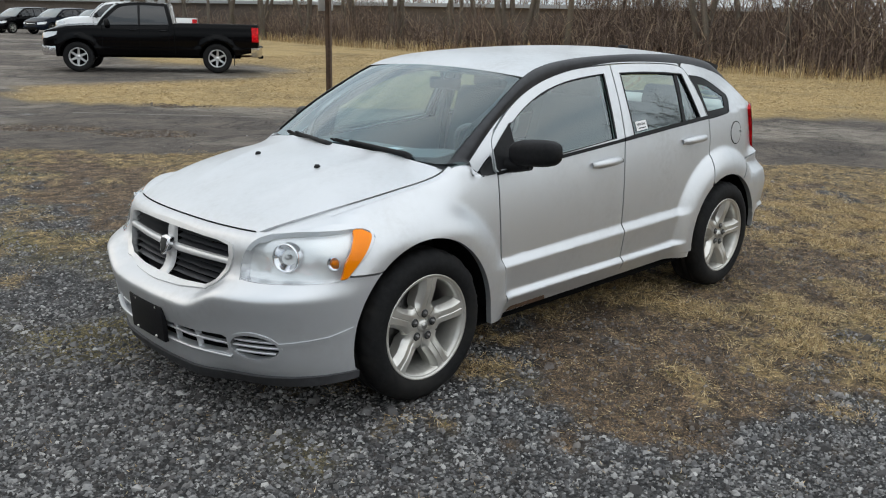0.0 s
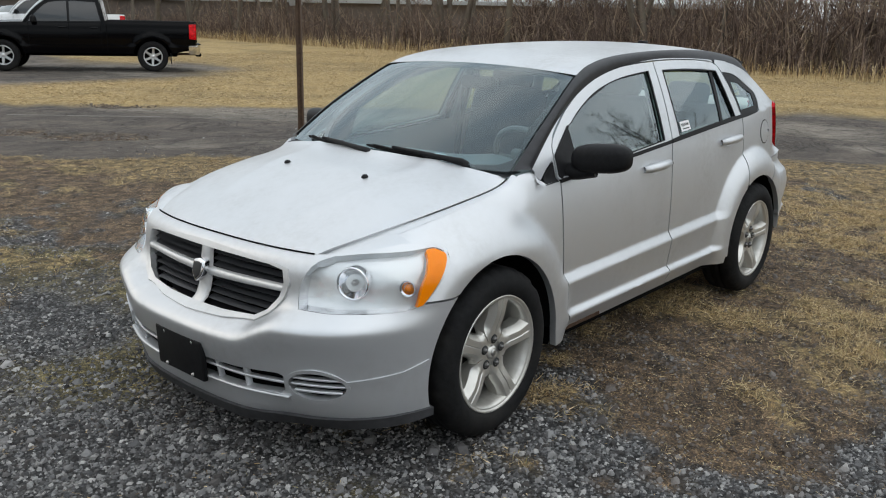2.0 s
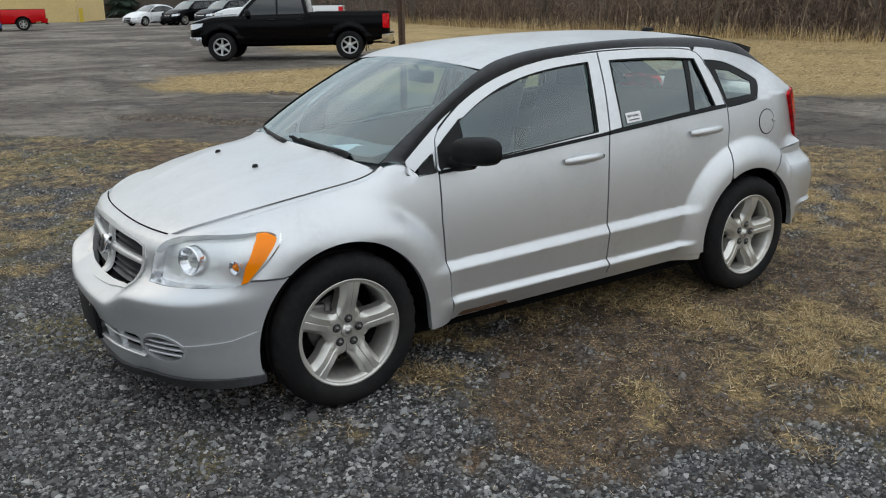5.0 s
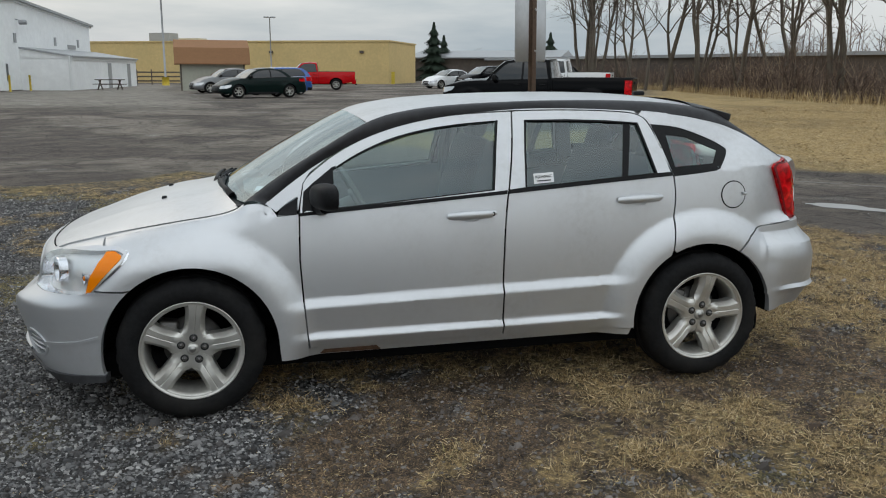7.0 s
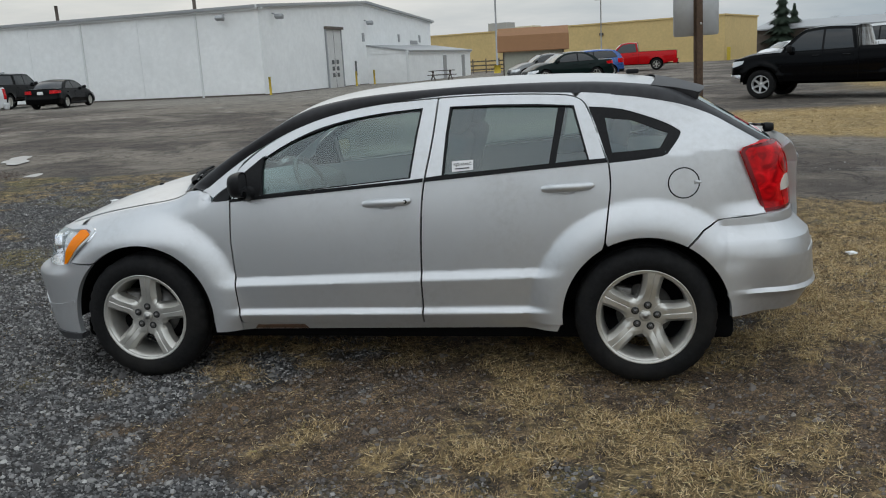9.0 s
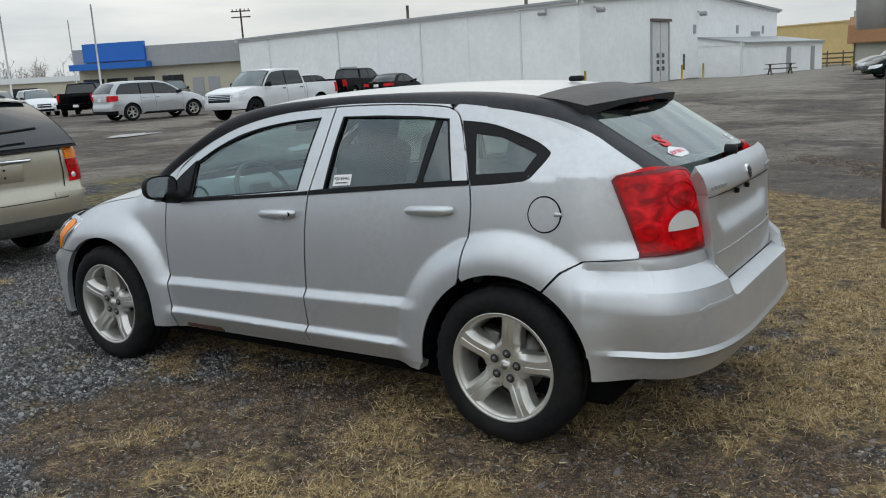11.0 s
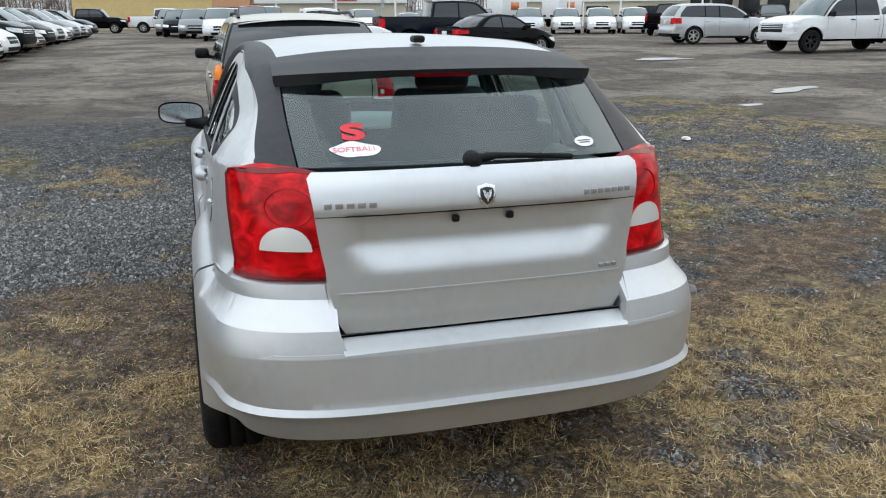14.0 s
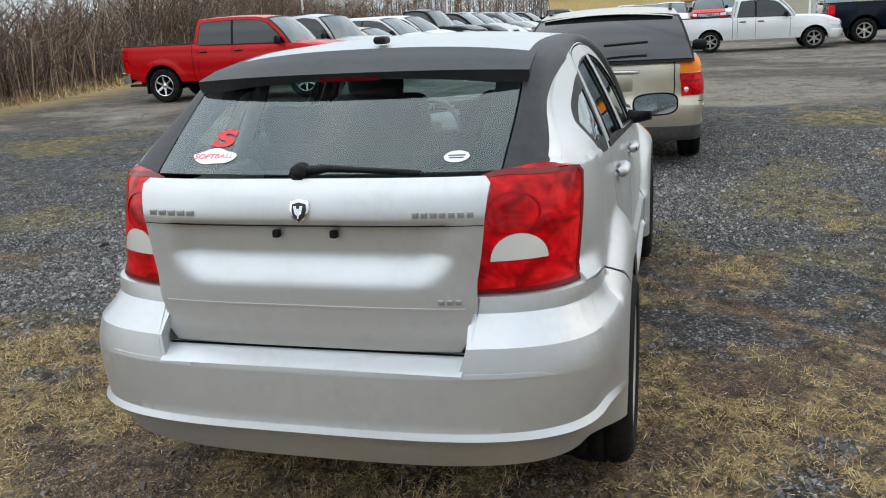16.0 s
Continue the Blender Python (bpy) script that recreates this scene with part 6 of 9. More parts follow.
tyre_me = bpy.data.meshes.new("tyre")
b = tyre_mesh()
b.to_mesh(tyre_me), b.free()
rim_me = bpy.data.meshes.new("wheel")
b = rim_mesh()
b.to_mesh(rim_me), b.free()
spoke_me = bpy.data.meshes.new("spoke")
b = spoke_mesh()
b.to_mesh(spoke_me), b.free()
hub_me = bpy.data.meshes.new("hub")
b = lathe([(0.0001, 0.066), (0.034, 0.066), (0.062, 0.068), (0.086, 0.066), (0.098, 0.058), (0.102, 0.03)], 40, "y")
b.to_mesh(hub_me), b.free()
cap_me = bpy.data.meshes.new("hub_cap")
b = lathe([(0.0001, 0.080), (0.018, 0.079), (0.027, 0.075), (0.030, 0.064)], 24)
b.to_mesh(cap_me), b.free()
nut_me = bpy.data.meshes.new("lug_nut")
b = lathe([(0.0001, 0.014), (0.006, 0.013), (0.0105, 0.008), (0.0115, -0.012)], 6)
b.to_mesh(nut_me), b.free()
# flat black rings that paint in the shaded recesses round the nuts
recess_shade_me = bpy.data.meshes.new("lug_recess_shade")
b = lathe([(0.0115, 0.0022), (0.0185, 0.0022), (0.0195, 0.0)], 16)
b.to_mesh(recess_shade_me), b.free()
disc_me = bpy.data.meshes.new("brake_disc")
b = join(lathe([(0.0001, -0.01), (0.075, -0.01), (0.08, -0.02), (0.14, -0.02), (0.14, -0.04), (0.0001, -0.04)], 40), box(0.12, -0.03, 0.06, 0.09, 0.08, 0.10, 0.012))
b.to_mesh(disc_me), b.free()
mark_me = bpy.data.meshes.new("cap_mark")
b = prism([(0, -0.016), (0.014, -0.006), (0.017, 0.012), (0, 0.016), (-0.017, 0.012), (-0.014, -0.006)], 0.003, lambda u, v, w: (u, 0.078 + w, v))
b.to_mesh(mark_me), b.free()
for x, y, turn, steer in ((AXLE_F, 0.755, -7, 0), (AXLE_R, 0.757, -11, 0), (AXLE_F, -0.755, 40, 180), (AXLE_R, -0.757, 5, 180)):
    w = part_of("wheel", rim_me, [] if rim_me.materials else ALLOY, car, "five-spoke alloy wheel")
    w.matrix_basis = pose(x, y, HUB_Z + 0.004, 0, 0, steer) @ Matrix.Rotation(radians(turn), 4, "Y")
    for name, me, mat in (("tyre", tyre_me, RUBBER), ("hub", hub_me, ALLOY), ("hub_cap", cap_me, ALLOY), ("cap_mark", mark_me, STEEL), ("brake_disc", disc_me, NUT)):
        part_of(name, me, [] if me.materials else mat, w)
    for k in range(5):
        a = radians(72 * k)
        sk = part_of("spoke", spoke_me, [] if spoke_me.materials else ALLOY, w, angle=32)
        sk.matrix_basis = Matrix.Rotation(a, 4, "Y")
        for name, me, mat in (("lug_nut", nut_me, NUT), ("lug_recess_shade", recess_shade_me, INK)):
            nt = part_of(name, me, [] if me.materials else mat, w)
            nt.matrix_basis = Matrix.Rotation(a, 4, "Y") @ Matrix.Translation((0.0, 0.0735, 0.056))
part("exhaust", tube([(-1.4, -0.45, 0.27), (-1.8, -0.47, 0.30), (-1.92, -0.47, 0.30)], 0.026, 12), RUST, car)
# ---- other vehicles: one builder, fed with the sizes of each kind ----
SPECS = {
    "sedan": dict(L=4.66, W=1.80, H=1.45, wb=2.70, fo=0.92, r=0.325, hood=(0.66, 0.96), belt=(0.94, 1.0), deck=1.02, a=(1.05, 0.28), c=(-0.85, -1.50), b=-0.32, sill=0.20),
    "suv": dict(L=5.05, W=1.96, H=1.72, wb=3.02, fo=0.95, r=0.375, hood=(0.85, 1.12), belt=(1.10, 1.18), deck=None, a=(1.22, 0.32), c=(-1.98, -2.40), b=-0.30, sill=0.27),
    "wagon": dict(L=5.05, W=1.90, H=1.58, wb=2.95, fo=1.02, r=0.365, hood=(0.76, 1.02), belt=(1.00, 1.12), deck=None, a=(1.25, 0.30), c=(-1.92, -2.44), b=-0.28, sill=0.25),
    "hatch": dict(L=4.35, W=1.78, H=1.50, wb=2.60, fo=0.88, r=0.32, hood=(0.70, 0.98), belt=(0.95, 1.05), deck=None, a=(1.0, 0.25), c=(-1.62, -1.98), b=-0.30, sill=0.21),
    "crew": dict(L=5.85, W=2.05, H=1.92, wb=3.74, fo=0.97, r=0.405, hood=(1.08, 1.26), belt=(1.25, 1.29), deck=1.33, a=(1.50, 0.86), c=(-0.82, -0.96), b=0.15, sill=0.48, bed=True),
    "double": dict(L=5.90, W=2.05, H=1.92, wb=3.74, fo=0.97, r=0.41, hood=(1.10, 1.28), belt=(1.26, 1.30), deck=1.35, a=(1.48, 0.86), c=(-0.44, -0.58), b=0.33, sill=0.48, bed=True),
    "short": dict(L=5.68, W=2.02, H=1.93, wb=3.68, fo=0.95, r=0.405, hood=(1.08, 1.27), belt=(1.26, 1.30), deck=1.35, a=(1.60, 0.95), c=(-0.80, -0.92), b=0.10, sill=0.49, bed=True),
    "cab": dict(L=5.80, W=2.02, H=1.90, wb=3.50, fo=0.97, r=0.39, hood=(1.04, 1.22), belt=(1.20, 1.24), deck=1.27, a=(1.35, 0.75), c=(-0.22, -0.34), b=None, sill=0.45, bed=True),
    "compact": dict(L=5.27, W=1.76, H=1.68, wb=3.20, fo=0.86, r=0.335, hood=(0.88, 1.05), belt=(1.04, 1.07), deck=1.10, a=(1.20, 0.62), c=(-0.55, -0.70), b=-0.02, sill=0.37, bed=True),
}
TINT = material("dark_window", (0.012, 0.014, 0.016), 0.06, 0.0, Coat_Weight=0.5)
PALE_TINT = material("pale_window", (0.10, 0.125, 0.13), 0.06, 0.0, Coat_Weight=0.5)
LAMP = material("lamp_lens", (0.62, 0.63, 0.64), 0.12, 0.5, Coat_Weight=1.0)
_wheels = {}


def wheel_set(r, rim_mat, count=6):
    """Tyre, rim, backing and spoke meshes for one size."""
    key = (round(r, 3), rim_mat.name, count)
    if key not in _wheels:
        w = 0.115
        rim = 0.60 if r > 0.38 else 0.66
        t = bpy.data.meshes.new("tyre")
        bm = lathe([(r * (rim - 0.02), w - 0.02), (r * (rim + 0.04), w + 0.002), (r * 0.84, w + 0.010), (r * 0.93, w + 0.002), (r * 0.985, w - 0.022), (r, w - 0.045), (r, 0.02), (r * 0.975, 0.015), (r * 0.975, -0.015), (r, -0.02), (r, -w + 0.04), (r * 0.95, -w + 0.012), (r * 0.7, -w)], 28, "y")
        bm.to_mesh(t), bm.free()
        t.materials.append(RUBBER)
        m = bpy.data.meshes.new("rim")
        bm = join(lathe([(r * (rim + 0.02), w - 0.004), (r * rim, w + 0.002), (r * (rim - 0.03), w - 0.008), (r * (rim - 0.06), 0.02), (r * (rim - 0.06), -0.08)], 28, "y"), lathe([(0.0001, w - 0.022), (r * 0.09, w - 0.022), (r * 0.10, w - 0.030), (r * 0.19, w - 0.034), (r * 0.21, w - 0.06)], 20, "y"))
        bm.to_mesh(m), bm.free()
        m.materials.append(rim_mat)
        d = bpy.data.meshes.new("wheel_back")
        bm = lathe([(0.0001, 0.0), (r * 0.56, 0.0), (r * 0.56, -0.02)], 24, "y")
        bm.to_mesh(d), bm.free()
        d.materials.append(DARK)
        sp = bpy.data.meshes.new("spoke")

        def spoke(u, v):
            rr = r * (0.12 + (rim - 0.14) * u)
            half = r * (0.095 - 0.030 * u + 0.05 * max(0.0, u - 0.8))
            k = (-1.0, -0.75, -0.12, 0.0, 0.12, 0.75, 1.0)[round(v * 6)]
            y = w - 0.030 + 0.018 * u - (0.028 if abs(k) == 1.0 else 0.010 if k == 0.0 else 0.0)
            return (rr, y, half * k)
        bm = grid(spoke, 5, 6)
        bm.to_mesh(sp), bm.free()
        sp.materials.append(rim_mat)
        _wheels[key] = (t, m, d, sp)
    return _wheels[key]


def vehicle(kind, name, label, category, colour, at, glass=None, trim=None, rims=None, group="", fine=False, step_bar=False, spokes=6):
    """A parked vehicle of that kind; at: its place on the ground, ahead along x."""
    S = SPECS[kind]
    L, W, H, hw = S["L"], S["W"], S["H"], S["W"] / 2
    glass, trim, rims = glass or TINT, trim or colour, rims or ALLOY
    xf = L / 2 - S["fo"]
    xr = xf - S["wb"]
    bed = S.get("bed")
    R = S["r"] * (1.24 if bed else 1.15)
    ab, at_ = S["a"]
    ct, cb = S["c"]
    hf, hc = S["hood"]
    bf, br = S["belt"]
    deck, sill = S["deck"], S["sill"]
    th = thing(name, label, category, group, at=at)
    NX, TX = L / 2 - (0.38 if bed else 0.46), -L / 2 + (0.14 if bed else 0.40)
    rear_top = deck or br
    top_line = pchip([(TX - 0.01, rear_top - (0.0 if bed else 0.015)), (TX + 0.10, rear_top), (cb + 0.02, rear_top), (cb + 0.10, br), (ab - 0.1, bf + 0.01), (ab, hc), (xf + 0.1, (hf + hc) / 2 + 0.06), (NX, hf + 0.045)])
    span = hf - sill
    if bed:
        front = pchip([(sill - 0.02, -0.06), (sill + 0.10, 0.0), (sill + 0.5 * span, 0.0), (sill + 0.85 * span, -0.02), (hf + 0.06, -0.10)])
        back = pchip([(sill, 0.04), (sill + 0.12, 0.0), (rear_top - 0.08, 0.0), (rear_top, 0.012)])
    else:
        front = pchip([(sill - 0.02, -0.14), (sill + 0.10, -0.03), (sill + 0.32 * span, 0.0), (sill + 0.62 * span, -0.035), (sill + 0.86 * span, -0.10), (hf + 0.06, -0.26)])
        back = pchip([(sill, 0.14), (sill + 0.12, 0.02), (sill + 0.30, 0.0), (sill + 0.40, 0.012), (sill + 0.44, 0.055), (rear_top - 0.12, 0.075), (rear_top, 0.11)])
    sect = pchip([(-0.05, 0.055), (0.10, 0.030), (0.22, 0.010), (0.26, 0.016), (0.50, 0.0), (0.70, 0.004), (0.76, 0.018), (0.92, 0.034), (1.0, 0.066), (1.1, 0.10)])

    def sy_(x, z):
        k = (z - sill) / max(0.2, top_line(x) - sill)
        y = hw - sect(k)
        for xc in (xf, xr):
            rr = math.hypot(x - xc, z - S["r"])
            y += (0.034 if bed else 0.022) * sstep(R + 0.12, R + 0.085, rr) * sstep(1.0, 0.80, k)
        return y

    def sm(x, z):
        return (x, sy_(x, z), z)

    def end(s, z, station, tip, e, way):
        if abs(s) > 1:
            x = station - way * (abs(s) - 1) * 0.5
            return Vector((x, math.copysign(sy_(x, z), s), z))
        a = s * math.pi / 2
        x = station + (tip - station) * max(0.0, math.cos(a)) ** e
        return Vector((x, math.copysign(sy_(station, z) * abs(math.sin(a)) ** e, s), z))

    ne, te = (2 / 3.6, 2 / 7.0) if bed else (2 / 2.7, 2 / 4.2)

    def nosep(s, z):
        return end(s, z, NX, L / 2 + front(z), ne, 1)

    def tailp(s, z):
        return end(s, z, TX, -L / 2 + back(z), te, -1)

    def s_at(y, e):
        return math.copysign(math.asin(min(1.0, abs(y) / hw) ** (1 / e)) / (math.pi / 2), y)

    # body: two sides with wheel openings, nose, hood, tail
    dip = math.degrees(math.asin(min(1.0, (S["r"] - sill) / R)))
    top = [(x, top_line(x)) for x in np.linspace(TX, NX, 24)]
    low = [(NX, sill + 0.02)] + arc(xf, S["r"], R, -dip, 180 + dip, 18) + arc(xr, S["r"], R, -dip, 180 + dip, 18) + [(TX, sill + (0.12 if bed else 0.06))]
    cell = (0.07, 0.05) if fine else (0.30, 0.13)
    bits = [flip(panel([top + low], sm, cell, 0.05, -1), sgn) for sgn in (1, -1)]
    nose_top = lambda s: hf + (top_line(NX) - hf) * abs(s) ** 3
    bits.append(grid(lambda u, v: nosep(2 * v - 1, sill + 0.02 + (nose_top(2 * v - 1) - sill - 0.02) * u), 10, 20))
    z_end = top_line(TX)
    bits.append(grid(lambda u, v: tailp(2 * v - 1, sill + (0.12 if bed else 0.06) + (z_end - sill - (0.12 if bed else 0.06)) * u), 12, 20))

    def hood(u, v):
        s = 2 * v - 1
        p = nosep(s, nose_top(s))
        xe = NX + (ab - 0.12 - NX) * u
        ratio = p.y / sy_(NX, nose_top(s))
        x = p.x + (ab - 0.12 + 0.14 * (1 - s * s) - p.x) * u
        y = sy_(xe, top_line(xe)) * (ratio + (s - ratio) * u)
        rib = 0.016 * math.exp(-(((abs(s) - 0.62) / 0.10) ** 2)) if bed else 0.0
        z = top_line(xe) + (nose_top(s) - top_line(NX)) * (1 - u) ** 2 + (0.050 * (1 - s * s) + rib) * min(1.0, 2.5 * u)
        return Vector((x, y, z))
    bits.append(grid(hood, 14, 18))
    if not bed and deck:
        def trunk(u, v):
            s = 2 * v - 1
            p = tailp(s, z_end)
            xe = TX + (cb + 0.10 - TX) * u
            ratio = p.y / sy_(TX, z_end)
            return Vector((p.x + (cb + 0.10 - p.x) * u, sy_(xe, top_line(xe)) * (ratio + (s - ratio) * u), top_line(xe) + 0.03 * (1 - s * s)))
        bits.append(grid(trunk, 8, 16))
    body = part("body", join(*bits), colour, th, angle=35)
    if bed:
        z0, zb = 0.72, top_line(TX + 0.3)
        x0, x1, y = cb - 0.04, -L / 2 + 0.08, hw - 0.16
        part("bed_floor", box((x0 + x1) / 2, 0, z0, abs(x1 - x0), 2 * y, 0.04), DARK, th)
        part("bed_front", box(x0, 0, (z0 + zb) / 2, 0.05, 2 * y + 0.1, zb - z0), colour, th)
        for sgn in (1, -1):
            part("bed_wall", box((x0 + x1) / 2, sgn * (y + 0.02), (z0 + zb) / 2 - 0.02, abs(x1 - x0), 0.05, zb - z0 - 0.06), DARK, th)
            part("bed_rail", box((x0 + x1) / 2, sgn * (hw - 0.11), zb + 0.006, abs(x1 - x0), 0.10, 0.03, 0.01, 1), BLACK_TRIM, th)
            part("bed_gap", flip(panel([[(cb - 0.035, sill + 0.04), (cb - 0.020, sill + 0.04), (cb - 0.020, zb - 0.02), (cb - 0.035, zb - 0.02)]], sm, 0.10, 0.0, -1, 0.003), sgn), DARK, body)
        gate_w = hw - 0.17
        tg = part("tailgate", panel([[(s_at(-gate_w, te), sill + 0.30), (s_at(gate_w, te), sill + 0.30), (s_at(gate_w, te), zb - 0.01), (s_at(-gate_w, te), zb - 0.01)]], tailp, 0.08, 0.05, -1, 0.014), colour, th)
        part("tailgate_top", box(-L / 2 + 0.03, 0, zb + 0.004, 0.09, 2 * gate_w, 0.03, 0.01, 1), BLACK_TRIM, tg)
        part("tailgate_handle", box(-L / 2 - 0.018, 0, zb - 0.14, 0.03, 0.26, 0.07, 0.01, 1), BLACK_TRIM, tg)
        for sgn in (1, -1):
            part("frame_rail", box((xf + xr) / 2, sgn * 0.42, 0.47, L * 0.86, 0.09, 0.16, 0.02, 1), DARK, th)
            part("mud_flap", box(xr - R + 0.03, sgn * (hw - 0.16), 0.36, 0.02, 0.26, 0.28), BLACK_TRIM, th)
        part("rear_axle", join(tube([(xr, -hw + 0.2, S["r"]), (xr, hw - 0.2, S["r"])], 0.06, 8), tube([(xr - 0.12, 0, S["r"]), (xr + 0.2, 0, S["r"])], [0.14, 0.09], 10)), DARK, th)
        part("exhaust", tube([(xr - 0.4, -hw + 0.35, 0.42), (-L / 2 + 0.15, -hw + 0.30, 0.42), (-L / 2 - 0.02, -hw + 0.28, 0.42)], 0.035, 10), RUST, th)
    # greenhouse
    rz = H
    in_top = 0.19 if not bed else 0.16

    def cabin(x, z):
        k = max(0.0, (z - bf) / (rz - bf))
        return (hw - 0.075) - in_top * k ** 1.25 - 0.035 * k ** 9

    roof_l = pchip([(ct - 0.02, rz - (0.03 if bed else 0.07)), (ct + 0.30, rz - 0.012), ((ct + at_) / 2, rz), (at_ - 0.3, rz - 0.018), (at_ + 0.02, rz - 0.065)])

    def aline(k):
        b = 0.035 * math.sin(math.pi * k)
        return (ab + (at_ - ab) * k + b, bf - 0.05 + (roof_l(at_) - bf + 0.05) * k + b)

    def cline(k):
        b = (0.0 if bed else 0.045) * math.sin(math.pi * k)
        return (cb + (ct - cb) * k - b, br - 0.05 + (roof_l(ct) - br + 0.05) * k + b * 0.6)

    ks = np.linspace(0, 1, 7)
    poly = [aline(k) for k in ks] + [(x, roof_l(x)) for x in np.linspace(at_, ct, 12)[1:-1]] + [cline(k) for k in ks[::-1]]
    onc = lambda x, z: (x, cabin(x, z), z)
    cab = [flip(panel([poly], onc, (0.25, 0.09), 0.0, -1), sgn) for sgn in (1, -1)]
    cab.append(grid(lambda u, v: (ct + (at_ - ct) * u, cabin(ct, roof_l(ct + (at_ - ct) * u)) * (2 * v - 1), roof_l(ct + (at_ - ct) * u) + 0.040 * (1 - abs(2 * v - 1) ** 2.2)), 12, 12))
    part("roof", join(*cab), colour, th, angle=45)

    def slope(line, bow, lo, hi, w0, w1):
        def fn(u, v):
            x, z = line(lo + (hi - lo) * u)
            t = (2 * v - 1) * (w0 + (w1 - w0) * u)
            return (x + bow * (1 - t * t), cabin(x, z) * t, z + 0.04 * (lo + (hi - lo) * u) * (1 - t * t))
        return grid(fn, 8, 12)

    part("windscreen_frame", slope(aline, 0.13, 0.0, 1.0, 1.0, 1.0), BLACK_TRIM, th)
    part("windscreen", moved(slope(aline, 0.13, 0.08, 0.95, 0.955, 0.94), Matrix.Translation((0.008, 0, 0.006))), PALE_TINT, th)
    wide = kind in ("wagon", "suv")
    part("rear_panel", slope(cline, -0.06, 0.0, 1.0, 1.0, 1.0), BLACK_TRIM if kind == "wagon" else colour, th)
    part("rear_window", moved(slope(cline, -0.06, 0.05 if kind == "wagon" else 0.15, 0.88 if not wide else 0.93, 0.985 if wide else 0.93, 0.97 if wide else 0.90), Matrix.Translation((-0.009, 0, 0.004))), glass, th)
    # side windows: a black surround, and panes between the posts
    belt_z = lambda x: bf + (br - bf) * (ab - x) / (ab - cb) + 0.03
    top_z = lambda x: roof_l(min(max(x, ct), at_)) - 0.085
    back_in = 0.10 if bed else (0.44 if kind == "wagon" else 0.26 if kind in ("suv", "hatch") else 0.20)

    def edge_x(z, side_f):
        if side_f:
            k = min(1.0, max(0.0, (z - bf + 0.05) / (roof_l(at_) - bf + 0.05)))
            return aline(k)[0] - 0.085 - 0.03 * k
        k = min(1.0, max(0.0, (z - br + 0.05) / (roof_l(ct) - br + 0.05)))
        return cline(k)[0] + back_in

    def opening(f, b_, grow):
        """A window outline between two posts, or the pillars' lines."""
        pts = []
        z_hi = rz - 0.095
        if f is None:
            for z in np.linspace(bf + 0.03, z_hi, 6):
                x = edge_x(z, True)
                pts.append((x + grow, min(z, top_z(x)) + (-grow if len(pts) == 0 else grow * 0.5)))
        else:
            pts += [(f - 0.03 + grow, belt_z(f) - grow), (f - 0.035 + grow, top_z(f) + grow)]
        xa = pts[-1][0]
        back = []
        if b_ is None:
            zz = list(np.linspace(belt_z(cb + back_in), z_hi, 6))
            for i, z in enumerate(zz):
                x = edge_x(z, False) + (0.10 * max(0.0, 0.5 - i / 5) ** 2 if not bed else 0.0)
                back.append((x - grow, min(z, top_z(x)) + (-grow if i == 0 else grow * 0.5)))
        else:
            back = [(b_ + 0.03 - grow, belt_z(b_) - grow), (b_ + 0.025 - grow, top_z(b_) + grow)]
        xb = back[-1][0]
        pts += [(x, top_z(x) + grow) for x in np.linspace(xa, xb, 7)[1:-1]]
        return pts + back[::-1]

    posts = ([S["b"]] if S["b"] is not None else []) + ([xr + 0.50] if kind in ("suv", "wagon") else [])
    edges = [None] + posts + [None]
    for sgn in (1, -1):
        part("window_surround", flip(panel([opening(None, None, 0.018)], onc, (0.25, 0.12), 0.008, -1, 0.004), sgn), BLACK_TRIM, th)
        for f, b_ in zip(edges, edges[1:]):
            part("side_window", flip(panel([opening(f, b_, 0.0)], onc, (0.25, 0.12), 0.006, -1, 0.010), sgn), glass, th)
    # door gaps, handles and mirrors
    doors = [ab - 0.16] + ([S["b"]] if S["b"] is not None else []) + ([cb + 0.12] if bed else [cb + 0.34] if deck else [xr + 0.46])
    for sgn in (1, -1):
        for i, x in enumerate(doors):
            z1 = min(top_line(x), bf + 0.02)
            d2 = min((x - xr) ** 2, (x - xf) ** 2)
            lowz = sill + 0.06 if d2 > R * R else S["r"] + math.sqrt(max(0.0, R * R - d2)) + 0.03
            part("door_gap", flip(panel([[(x - 0.005, lowz), (x + 0.005, lowz), (x + 0.005, z1), (x - 0.005, z1)]], sm, 0.12, 0.0, -1, 0.003), sgn), DARK, body)
            if i:
                zz = bf - 0.10
                part("door_handle", flip(moved(box(0, 0, 0, 0.20, 0.035, 0.035, 0.012, 1), Matrix.Translation((x + 0.16, sy_(x + 0.16, zz) + 0.016, zz))), sgn), BLACK_TRIM if bed else trim, body)
        mz = bf + 0.10
        part("side_mirror", flip(join(moved(box(0, 0, 0, 0.12, 0.19, 0.14 if not bed else 0.20, 0.045, 2), Matrix.Translation((ab - 0.30, hw + 0.05, mz))), tube([(ab - 0.28, hw - 0.10, mz - 0.06), (ab - 0.30, hw + 0.0, mz - 0.04)], 0.03, 6)), sgn), BLACK_TRIM, th)
    # lamps, grille, bumpers, plate
    zl = hf - 0.11

    def on_tail(sgn, y0, wrap, z0, z1, slant=0.0):
        return [(sgn * s_at(y0, te), z0), (sgn * (1 + wrap * 2), z0 + slant), (sgn * (1 + wrap * 2), z1 - slant * 0.4), (sgn * s_at(y0 + slant, te), z1)]

